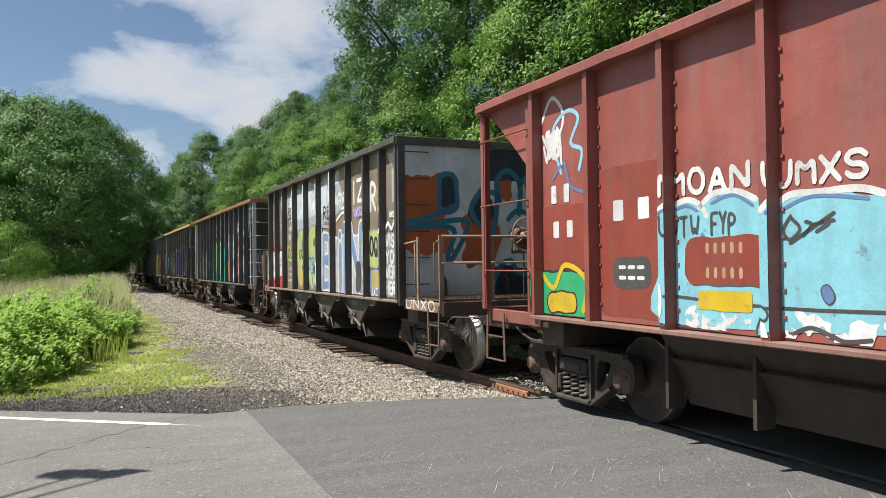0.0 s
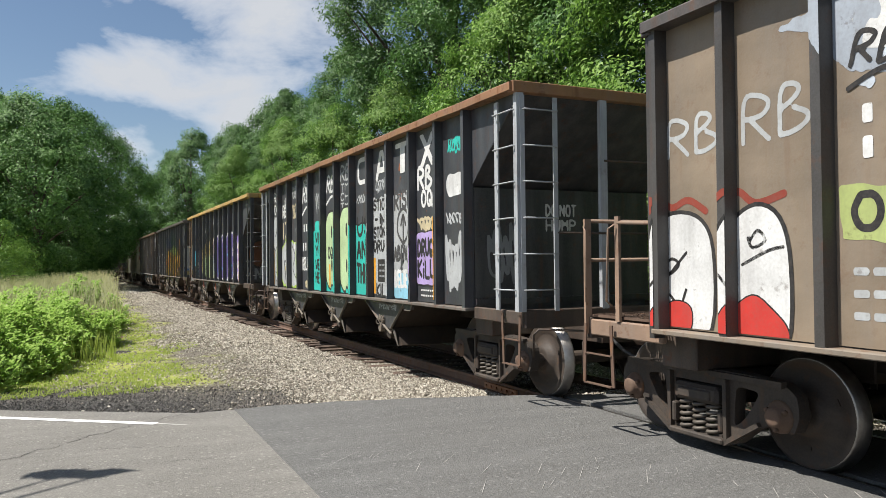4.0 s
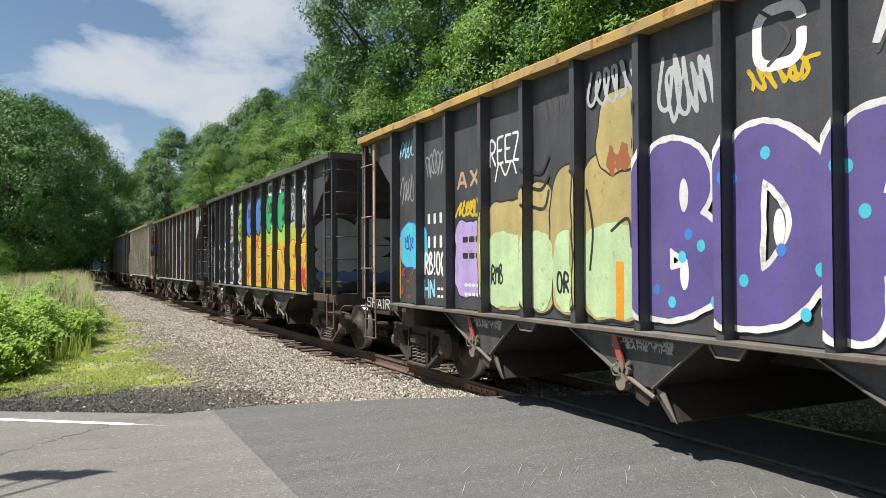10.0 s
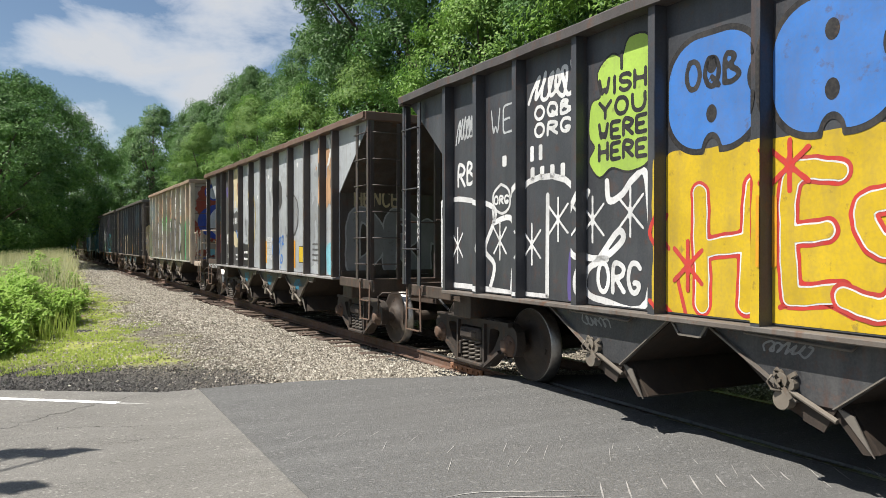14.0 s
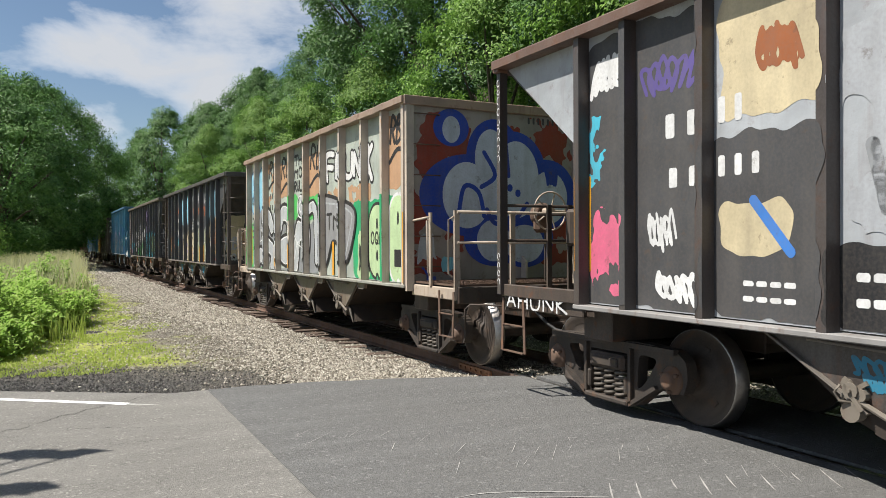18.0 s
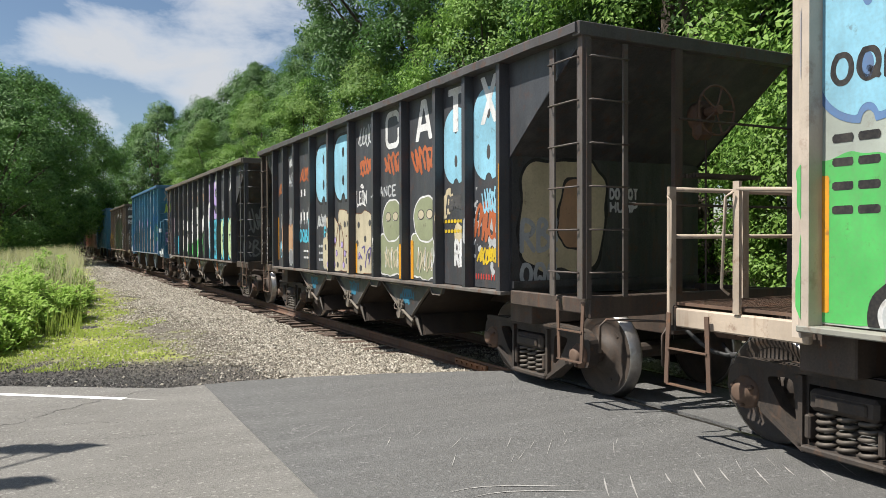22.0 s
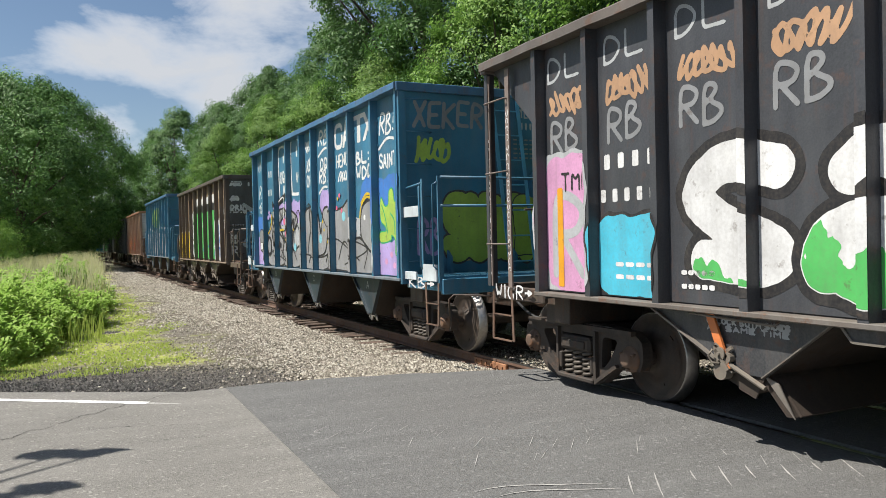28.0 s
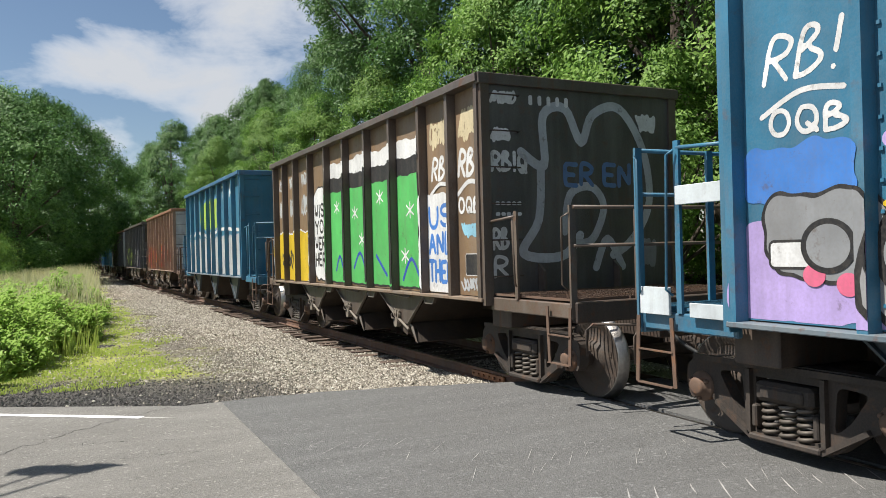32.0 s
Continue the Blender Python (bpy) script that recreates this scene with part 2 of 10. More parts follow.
def plain(name, colour, rough=0.6, metal=0.0, vary=0.25, scale=12.0):
    def build(nt, bsdf):
        v = coords(nt)
        c = blend(nt, noise_fac(nt, v, scale, 5), scaled(colour, 1 - vary), scaled(colour, 1 + vary))
        link(nt, c, bsdf.inputs["Base Color"])
        bsdf.inputs["Roughness"].default_value, bsdf.inputs["Metallic"].default_value = rough, metal
        relief(nt, bsdf, noise_fac(nt, v, scale * 2, 5), 0.2, 0.006)
    return material(name, build)


M_TRUCK = weathered("truck_steel", (0.028, 0.023, 0.020), 0.5, 0.3, 0.74, (0.13, 0.067, 0.035), dust=(0.19, 0.14, 0.10))
M_TREAD = plain("polished_tread", (0.36, 0.34, 0.32), 0.38, 1.0, 0.15)
M_WHEEL = weathered("wheel_plate", (0.040, 0.031, 0.026), 0.45, 0.5, 0.66, (0.12, 0.065, 0.035), dust=(0.17, 0.125, 0.09))
M_SPRING = plain("spring_steel", (0.10, 0.085, 0.07), 0.6, 0.2)
M_IRON = weathered("end_iron", (0.045, 0.034, 0.028), 0.5, 0.3, 0.65, dust=(0.24, 0.17, 0.12))
M_RUSTY = weathered("rusty_iron", (0.105, 0.063, 0.043), 0.6, 0.3, 0.8, (0.22, 0.10, 0.045), dust=(0.24, 0.17, 0.12))
M_BAY = weathered("hopper_steel", (0.030, 0.022, 0.017), 0.5, 0.35, 0.8, (0.075, 0.042, 0.025), dust=(0.12, 0.085, 0.06))
M_EDGE = weathered("worn_edge", (0.15, 0.135, 0.115), 0.5, 0.5, 0.6, dust=(0.20, 0.17, 0.14))
M_RAIL_SIDE = weathered("rail_side", (0.11, 0.055, 0.032), 0.7, 0.3, 0.85)
M_TIE = plain("tie_wood", (0.085, 0.058, 0.043), 0.9, 0.0, 0.45, 6.0)
M_ROAD_OLD = speckled("old_asphalt", (0.136, 0.130, 0.119), (0.232, 0.222, 0.203), 90, 0.92, 0.25, 0.6, 0.008)
M_ROAD_NEW = speckled("new_asphalt", (0.084, 0.084, 0.081), (0.166, 0.164, 0.159), 80, 0.9, 0.3, 0.7, 0.008, (0.125, 0.120, 0.112))
M_LINE = plain("road_paint", (0.78, 0.77, 0.74), 0.7, 0.0, 0.08, 30)
M_BARK = plain("bark", (0.085, 0.068, 0.052), 0.95, 0.0, 0.4, 5.0)
M_LEAF = leafy("leaf_green", (0.026, 0.075, 0.022), (0.150, 0.285, 0.080), 0.24)
M_LEAF_LIGHT = leafy("leaf_light", (0.08, 0.18, 0.03), (0.30, 0.47, 0.10), 0.36)
M_WEED = leafy("weed_green", (0.31, 0.47, 0.09), (0.55, 0.70, 0.21), 0.55)
M_STRAW = leafy("dry_grass", (0.56, 0.50, 0.30), (0.74, 0.68, 0.45), 0.5)
M_GRASS = leafy("short_grass", (0.40, 0.47, 0.09), (0.60, 0.66, 0.18), 0.5)
M_LEAF_DEEP = leafy("leaf_deep", (0.034, 0.100, 0.026), (0.190, 0.355, 0.100), 0.28)


# ---- mesh helpers ----
def finish(bm, mat, smooth=False):
    bmesh.ops.recalc_face_normals(bm, faces=bm.faces)
    me = bpy.data.meshes.new("mesh")
    bm.to_mesh(me)
    bm.free()
    for m in (mat if isinstance(mat, (list, tuple)) else [mat]):
        me.materials.append(m)
    if smooth:
        me.polygons.foreach_set("use_smooth", [True] * len(me.polygons))
    return me


def put(name, me, parent=None, m=None, label=""):
    """Links a mesh as one object under a thing or a part."""
    ob = new(name, me)
    if parent is not None:
        ob.parent = parent
    if m is not None:
        ob.matrix_basis = m
    if label:
        ob["label"] = label
    return ob


def part(name, bm, mat, parent=None, label="", smooth=False):
    return put(name, finish(bm, mat, smooth), parent, None, label)


def box(bm, x0, x1, y0, y1, z0, z1, m=None, bevel=0.0):
    vs = [bm.verts.new((x, y, z)) for z in (z0, z1) for y in (y0, y1) for x in (x0, x1)]
    faces = [bm.faces.new([vs[i] for i in f]) for f in ((0, 2, 3, 1), (4, 5, 7, 6), (0, 1, 5, 4), (2, 6, 7, 3), (0, 4, 6, 2), (1, 3, 7, 5))]
    if bevel:
        edges = list({e for f in faces for e in f.edges})
        out = bmesh.ops.bevel(bm, geom=edges, offset=bevel, segments=1, affect="EDGES")
        vs = list({v for f in out["faces"] for v in f.verts} | {v for v in vs if v.is_valid})
    if m is not None:
        bmesh.ops.transform(bm, matrix=m, verts=vs)
    return vs


def rod(bm, a, b, r, seg=8, r2=None):
    """A round bar from a to b."""
    a, b = Vector(a), Vector(b)
    d = b - a
    out = bmesh.ops.create_cone(bm, cap_ends=True, segments=seg, radius1=r, radius2=r if r2 is None else r2, depth=d.length)
    bmesh.ops.transform(bm, matrix=Matrix.Translation((a + b) / 2) @ d.to_track_quat("Z", "Y").to_matrix().to_4x4(), verts=out["verts"])


def bent_rod(bm, points, r, seg=6):
    pts = [Vector(p) for p in points]
    rings = []
    for i, p in enumerate(pts):
        a, b = pts[max(i - 1, 0)], pts[min(i + 1, len(pts) - 1)]
        d = (b - a).normalized()
        if (pts[0] - pts[-1]).length < 1e-6 and i in (0, len(pts) - 1):
            d = (pts[1] - pts[-2]).normalized()
        x = d.cross(Vector((0.31, 0.17, 0.93))).normalized()
        y = d.cross(x)
        rings.append([bm.verts.new(p + r * (x * math.cos(2 * math.pi * k / seg) + y * math.sin(2 * math.pi * k / seg))) for k in range(seg)])
    for p, q in zip(rings, rings[1:]):
        for k in range(seg):
            bm.faces.new((p[k], p[(k + 1) % seg], q[(k + 1) % seg], q[k])).smooth = True
    bm.faces.new(rings[0])
    bm.faces.new(rings[-1][::-1])


def bar(bm, a, b, w, d, side=(1, 0, 0)):
    """A flat bar from a to b, w wide along side and d thick."""
    a, b = Vector(a), Vector(b)
    z = (b - a).normalized()
    x = Vector(side)
    x = (x - z * x.dot(z)).normalized()
    y = z.cross(x)
    m = Matrix((x, y, z)).transposed().to_4x4()
    m.translation = a
    box(bm, -w / 2, w / 2, -d / 2, d / 2, 0, (b - a).length, m)


def lathe(bm, profile, seg=28, axis="X", mats=None):
    """Turns a profile of (along, radius) about an axis."""
    rings = []
    for along, r in profile:
        ring = []
        for i in range(seg):
            a = 2 * math.pi * i / seg
            c, s = r * math.cos(a), r * math.sin(a)
            ring.append(bm.verts.new({"X": (along, c, s), "Y": (c, along, s), "Z": (c, s, along)}[axis]))
        rings.append(ring)
    for k, (p, q) in enumerate(zip(rings, rings[1:])):
        for i in range(seg):
            f = bm.faces.new((p[i], p[(i + 1) % seg], q[(i + 1) % seg], q[i]))
            f.smooth = True
            if mats:
                f.material_index = mats[k]
    for ring in (rings[0], rings[-1]):
        bm.faces.new(ring)


def plate(bm, outline, holes, x0, x1):
    """A plate in the plane of y and z, x0 to x1 thick, with holes."""
    for loop in (outline, *holes):
        vs = [bm.verts.new((x0, y, z)) for y, z in loop]
        for a, b in zip(vs, vs[1:] + vs[:1]):
            bm.edges.new((a, b))
    filled = bmesh.ops.triangle_fill(bm, use_beauty=True, edges=[e for e in bm.edges if e.is_wire])
    faces = [g for g in filled["geom"] if isinstance(g, bmesh.types.BMFace)]
    out = bmesh.ops.extrude_face_region(bm, geom=faces)
    bmesh.ops.translate(bm, vec=(x1 - x0, 0, 0), verts=[g for g in out["geom"] if isinstance(g, bmesh.types.BMVert)])


def prism_x(bm, outline, x0, x1):
    """Outline in y and z, extruded from x0 to x1."""
    a = [bm.verts.new((x0, y, z)) for y, z in outline]
    b = [bm.verts.new((x1, y, z)) for y, z in outline]
    bm.faces.new(a)
    bm.faces.new(b[::-1])
    for i in range(len(a)):
        j = (i + 1) % len(a)
        bm.faces.new((a[i], b[i], b[j], a[j]))


SHARED = {}


def shared(key, build, mat, smooth=False):
    """A mesh that alike parts share."""
    if key not in SHARED:
        bm = bmesh.new()
        build(bm)
        SHARED[key] = finish(bm, mat, smooth)
    return SHARED[key]


def rounded(points, r, n=4):
    """A closed outline with its corners rounded."""
    out = []
    for i, p in enumerate(points):
        a, p, b = Vector(points[i - 1]), Vector(p), Vector(points[(i + 1) % len(points)])
        ra = min(r, (a - p).length / 2.2)
        rb = min(r, (b - p).length / 2.2)
        s, e = p + (a - p).normalized() * ra, p + (b - p).normalized() * rb
        for k in range(n + 1):
            t = k / n
            out.append(tuple(s * (1 - t) ** 2 + p * 2 * t * (1 - t) + e * t * t))
    return out


# ---- ground, road and track ----
def road_edge(x):
    """y of the road's far edge."""
    if x > 6.9:
        return 5.3 - 0.62 * (x - 6.9)
    return 9.95 - 0.62 * x if x < 1.4 else 9.3 - 0.02 * (x - 1.4) - 0.16 * max(0, x - 2.2) ** 1.45


def height(x, y):
    """The lie of the land."""
    d = math.hypot(x, y)
    z = -0.10 - 0.05 * min(1, max(0, (y - 9) / 8))
    z += 0.05 * noise.noise((x * 0.25, y * 0.25, 0))
    if x < 0:
        z -= 0.05 * min(4, -x)
    if y > 8.5 and -5 < x < 9:
        off = abs(x - float(np.interp(min(y, 160), TRACK_YS, TRACK_XS)))
        z -= 0.10 * min(1, max(0, (2.5 - off) / 0.6)) * min(1, (y - 8.5) / 0.5)
    if x > 6.9 and y < 8.5:
        z -= 0.08 * min(1, (x - 6.9) / 0.3)
    if x > 9.5:
        z += 0.25 * min(6.0, x - 9.5)
    return z if d < 200 else -0.3


def sheet(name, xs, ys, fn, mat, label, kind="structure", category="ground"):
    verts = [(x, y, fn(x, y)) for y in ys for x in xs]
    n = len(xs)
    faces = [(j * n + i, j * n + i + 1, (j + 1) * n + i + 1, (j + 1) * n + i) for j in range(len(ys) - 1) for i in range(n - 1)]
    me = bpy.data.meshes.new(name)
    me.from_pydata(verts, [], faces)
    me.materials.append(mat)
    me.polygons.foreach_set("use_smooth", [True] * len(me.polygons))
    return tagged(new(name, me), label, category, kind=kind)


def ground_material():
    def build(nt, bsdf):
        v = coords(nt, world=True)
        sep = nt.nodes.new("ShaderNodeSeparateXYZ")
        link(nt, v, sep.inputs[0])
        grit = noise_fac(nt, v, 30, 4, 0.3, 0.7, 0.7)
        gravel = blend(nt, grit, (0.085, 0.074, 0.06), (0.33, 0.30, 0.25))
        gravel = blend(nt, math_node(nt, "MULTIPLY", noise_fac(nt, v, 1.1, 6, 0.42, 0.7), 0.4), gravel, (0.22, 0.19, 0.155))
        dark = blend(nt, grit, (0.06, 0.056, 0.052), (0.17, 0.16, 0.148))
        turf = blend(nt, noise_fac(nt, v, 9, 5), (0.31, 0.34, 0.08), (0.48, 0.51, 0.14))
        wob = math_node(nt, "MULTIPLY", math_node(nt, "SUBTRACT", noise_fac(nt, v, 0.9, 6, 0.2, 0.8), 0.5), 3.0)
        # cinders along the road's shoulder
        edge = math_node(nt, "ADD", math_node(nt, "ADD", sep.outputs["Y"], math_node(nt, "MULTIPLY", sep.outputs["X"], 0.62)), math_node(nt, "MULTIPLY", wob, 0.35))
        cinder = math_node(nt, "MULTIPLY", math_node(nt, "SUBTRACT", 12.9, edge, clamp=False), 0.55, clamp=True)
        left = math_node(nt, "MULTIPLY", math_node(nt, "SUBTRACT", 2.3, math_node(nt, "ADD", sep.outputs["X"], math_node(nt, "MULTIPLY", wob, 0.4))), 0.9, clamp=True)
        c = blend(nt, math_node(nt, "MULTIPLY", cinder, left), gravel, dark)
        # turf to the left, thinning out towards the ballast
        g = math_node(nt, "SUBTRACT", math_node(nt, "ADD", 2.3, math_node(nt, "MULTIPLY", wob, 0.9)), sep.outputs["X"])
        g = math_node(nt, "MULTIPLY", g, 0.8, clamp=True)
        far = math_node(nt, "MULTIPLY", math_node(nt, "SUBTRACT", edge, 12.4), 0.8, clamp=True)
        c = blend(nt, math_node(nt, "MULTIPLY", math_node(nt, "MULTIPLY", g, far), 0.95), c, turf)
        wood = math_node(nt, "MULTIPLY", math_node(nt, "SUBTRACT", sep.outputs["X"], 10.5), 0.6, clamp=True)
        c = blend(nt, wood, c, blend(nt, grit, (0.03, 0.025, 0.015), (0.09, 0.075, 0.04)))
        link(nt, c, bsdf.inputs["Base Color"])
        bsdf.inputs["Roughness"].default_value = 0.95
        bsdf.inputs["Specular IOR Level"].default_value = 0.2
        relief(nt, bsdf, grit, 0.9, 0.03)
    return material("ground_mix", build)


def spaced(*stretches):
    out = []
    for a, b, n in stretches:
        out += [a + (b - a) * i / n for i in range(n)]
    return out + [stretches[-1][1]]


sheet("ground", spaced((-3000, -300, 4), (-300, -40, 10), (-40, -6, 30), (-6, 12, 60), (12, 40, 28), (40, 300, 10), (300, 3000, 4)),
      spaced((-3000, -300, 4), (-300, -20, 12), (-20, 6, 26), (6, 46, 90), (46, 100, 54), (100, 300, 20), (300, 3000, 4)), height, ground_material(),
      "gravelly trackside ground with grass and cinders")


def road_piece(name, x0, x1, z, mat, label, near=-14.0, n=60):
    """Asphalt between two lines along the track, up to the road's far edge; 0.2 m thick."""
    bm = bmesh.new()
    xs = [x0 + (x1 - x0) * i / n for i in range(n + 1)]
    top, low = [], []
    for x in xs:
        e = road_edge(x) + 0.05 * noise.noise((x * 2.3, 7, 0)) + 0.025 * noise.noise((x * 9, 3, 0))
        b = e - 11.0 if x < 4 else e - 10
        top.append([bm.verts.new((x, b + (e - b) * k / 8, z)) for k in range(9)])
        low.append([bm.verts.new((x, e + 0.06, z - 0.22)), bm.verts.new((x, b, z - 0.22))])
    for i in range(n):
        for k in range(8):
            bm.faces.new((top[i][k], top[i + 1][k], top[i + 1][k + 1], top[i][k + 1]))
        bm.faces.new((top[i][8], top[i + 1][8], low[i + 1][0], low[i][0]))
        bm.faces.new((top[i][0], low[i][1], low[i + 1][1], top[i + 1][0]))
    for i in (0, n):
        bm.faces.new((top[i][0], top[i][8], low[i][0], low[i][1]))
    return tagged(part(name, bm, mat), label, "road", kind="structure")


RAIL_NEAR, RAIL_FAR = TRACK_X - 0.753, TRACK_X + 0.753
road_piece("road_west", -60.0, 1.52, 0.0, M_ROAD_OLD, "old light grey asphalt road with fine cracks", n=140)
road_piece("road_crossing", 1.522, RAIL_NEAR - 0.05, 0.004, M_ROAD_NEW, "newer dark asphalt laid at the level crossing", n=40)
road_piece("road_between_rails", RAIL_NEAR + 0.11, RAIL_FAR - 0.11, 0.0, M_ROAD_NEW, "dark asphalt between the crossing's rails", n=16)
road_piece("road_east", RAIL_FAR + 0.05, 40.0, 0.0, M_ROAD_NEW, "dark asphalt road beyond the track", n=60)


def ribbon(bm, pts, widths, z):
    rows = []
    for i, (x, y) in enumerate(pts):
        a, b = pts[max(0, i - 1)], pts[min(len(pts) - 1, i + 1)]
        d = Vector((b[0] - a[0], b[1] - a[1])).normalized()
        w = widths[i] if isinstance(widths, list) else widths
        rows.append([bm.verts.new((x - d.y * w / 2, y + d.x * w / 2, z)), bm.verts.new((x + d.y * w / 2, y - d.x * w / 2, z))])
    for p, q in zip(rows, rows[1:]):
        bm.faces.new((p[0], p[1], q[1], q[0]))


def road_marks():
    bm = bmesh.new()
    line = [(x, 10.15 - 0.742 * (x + 1.116)) for x, _ in [(-30 + 0.25 * i, 0) for i in range(123)]]
    line = [p for p in line if p[0] < 0.62] + [(0.62, 10.15 - 0.742 * 1.736)]
    ribbon(bm, line, 0.11, 0.004)
    tagged(part("edge_line", bm, M_LINE), "white painted edge line on the road", "road marking", kind="structure")
    bm = bmesh.new()
    worn = [(0.62 + 0.04 * i, 10.15 - 0.742 * (1.736 + 0.04 * i)) for i in range(9)]
    ribbon(bm, worn, [0.06 - 0.006 * i for i in range(9)], 0.003)
    tagged(part("worn_line_end", bm, plain("worn_paint", (0.36, 0.35, 0.33), 0.8)), "worn off end of the painted line", "road marking", kind="structure")
    rnd = random.Random(5)
    bm = bmesh.new()

    def crack(a, b, w, n=26, amp=0.05):
        pts = []
        for i in range(n + 1):
            t = i / n
            pts.append((a[0] + (b[0] - a[0]) * t + rnd.uniform(-amp, amp), a[1] + (b[1] - a[1]) * t + rnd.uniform(-amp, amp)))
        ribbon(bm, pts, [w * rnd.uniform(0.4, 1.3) for _ in pts], 0.0035)
    crack((-0.86, 7.70), (0.36, 8.86), 0.010)
    crack((-2.0, 6.9), (-0.86, 7.70), 0.012)
    crack((0.36, 8.86), (0.95, 9.3), 0.007)
    crack((0.05, 7.9), (1.0, 7.55), 0.005)
    crack((0.3, 7.15), (1.4, 6.95), 0.004)
    tagged(part("cracks", bm, plain("crack_dark", (0.05, 0.047, 0.044), 0.95)), "thin dark cracks in the old asphalt", "crack", kind="stuff")
    # gouges scraped into the crossing
    bm = bmesh.new()
    for i in range(3, 13):
        x, y = 2.75 + 0.23 * i + rnd.uniform(-0.03, 0.03), 4.62 - 0.075 * i + rnd.uniform(-0.06, 0.06)
        n = rnd.uniform(0.2, 0.5)
        ribbon(bm, [(x - n * 0.62 * t + 0.02 * t * t, y - n * 0.85 * t) for t in (0, 0.25, 0.5, 0.75, 1)], [0.003, 0.010, 0.013, 0.009, 0.003], 0.0085)
    for i in range(24):
        x, y = 1.9 + 0.13 * i, 6.4 - 0.075 * i + rnd.choice((0, 0.45, -0.5)) + rnd.uniform(-0.1, 0.1)
        n, dx = rnd.uniform(0.12, 0.45), rnd.uniform(0.1, 0.5)
        dx = -0.35 - dx
        ribbon(bm, [(x + n * dx * t, y - n * 0.8 * t) for t in (0, 0.5, 1)], [0.002, rnd.uniform(0.004, 0.008), 0.002], 0.0085)
    for k in range(2):
        pts = [(2.35 + 0.08 * k + 0.12 * i, 4.55 - 0.16 * k + 0.02 * math.sin(i) - 0.006 * i * i) for i in range(8)]
        ribbon(bm, pts, [0.004 + 0.012 * math.sin(math.pi * i / 7) for i in range(8)], 0.0085)
    tagged(part("gouges", bm, plain("gouge", (0.33, 0.318, 0.30), 0.9)), "pale scrape marks gouged in the asphalt", "scratch", kind="stuff")


road_marks()


def rails():
    prof = [(-0.036, 0.0), (0.036, 0.0), (0.036, -0.035), (0.010, -0.048), (0.010, -0.135), (0.07, -0.155), (0.07, -0.172), (-0.07, -0.172), (-0.07, -0.155), (-0.010, -0.135), (-0.010, -0.048), (-0.036, -0.035)]
    stations = [-40, -20] + [-10 + 1.0 * i for i in range(50)] + [40 + 3 * i for i in range(60)]
    for side, name in ((-0.753, "rail_near"), (0.753, "rail_far")):
        bm = bmesh.new()
        rings = [[bm.verts.new(on_track(p, side + a, z)) for a, z in prof] for p in stations]
        for p, q in zip(rings, rings[1:]):
            for i in range(len(prof)):
                j = (i + 1) % len(prof)
                f = bm.faces.new((p[i], p[j], q[j], q[i]))
                f.material_index = 1 if i == 0 else 0
        ob = part(name, bm, [M_RAIL_SIDE, M_TREAD])
        tagged(ob, "rusty steel rail with a polished running surface", "rail", "rails of the track")
        # joint bars
        for p in (9.6,) if side < 0 else ():
            b = bmesh.new()
            box(b, -0.052, -0.012, -0.46, 0.46, -0.14, -0.045, bevel=0.008)
            for k in range(6):
                rod(b, (-0.075, -0.38 + 0.152 * k, -0.092), (-0.045, -0.38 + 0.152 * k, -0.092), 0.018, 6)
            j = part("joint_bar", b, weathered("fresh_rust", (0.30, 0.13, 0.055), 0.5, 0.2, 0.85), ob, "orange rusted joint bar")
            j.matrix_basis = Matrix.Translation(on_track(p, side, 0))


rails()


def ties():
    rnd = random.Random(8)
    me = []
    for k in range(5):
        b = bmesh.new()
        box(b, -1.3, 1.3, -0.115, 0.115, -0.18, 0.0, bevel=0.012)
        for v in b.verts:
            v.co += Vector((rnd.uniform(-0.04, 0.04) * (abs(v.co.x) > 1), rnd.uniform(-0.012, 0.012), rnd.uniform(-0.012, 0.008)))
        me.append(finish(b, M_TIE))
    p = 8.3
    base = tagged(new("track_ties"), "grey weathered wooden ties half sunk in ballast", "railway ties", kind="structure")
    for i in range(110):
        a = np.interp(p, ALONG, LEAN)
        q = on_track(p, rnd.uniform(-0.06, 0.06), -0.192 + rnd.uniform(-0.02, 0.015))
        put("tie", me[i % 5], base, Matrix.Translation(q) @ Euler((rnd.uniform(-0.02, 0.02), 0, -a + rnd.uniform(-0.03, 0.03))).to_matrix().to_4x4())
        p += 0.52 + rnd.uniform(-0.03, 0.03)


ties()


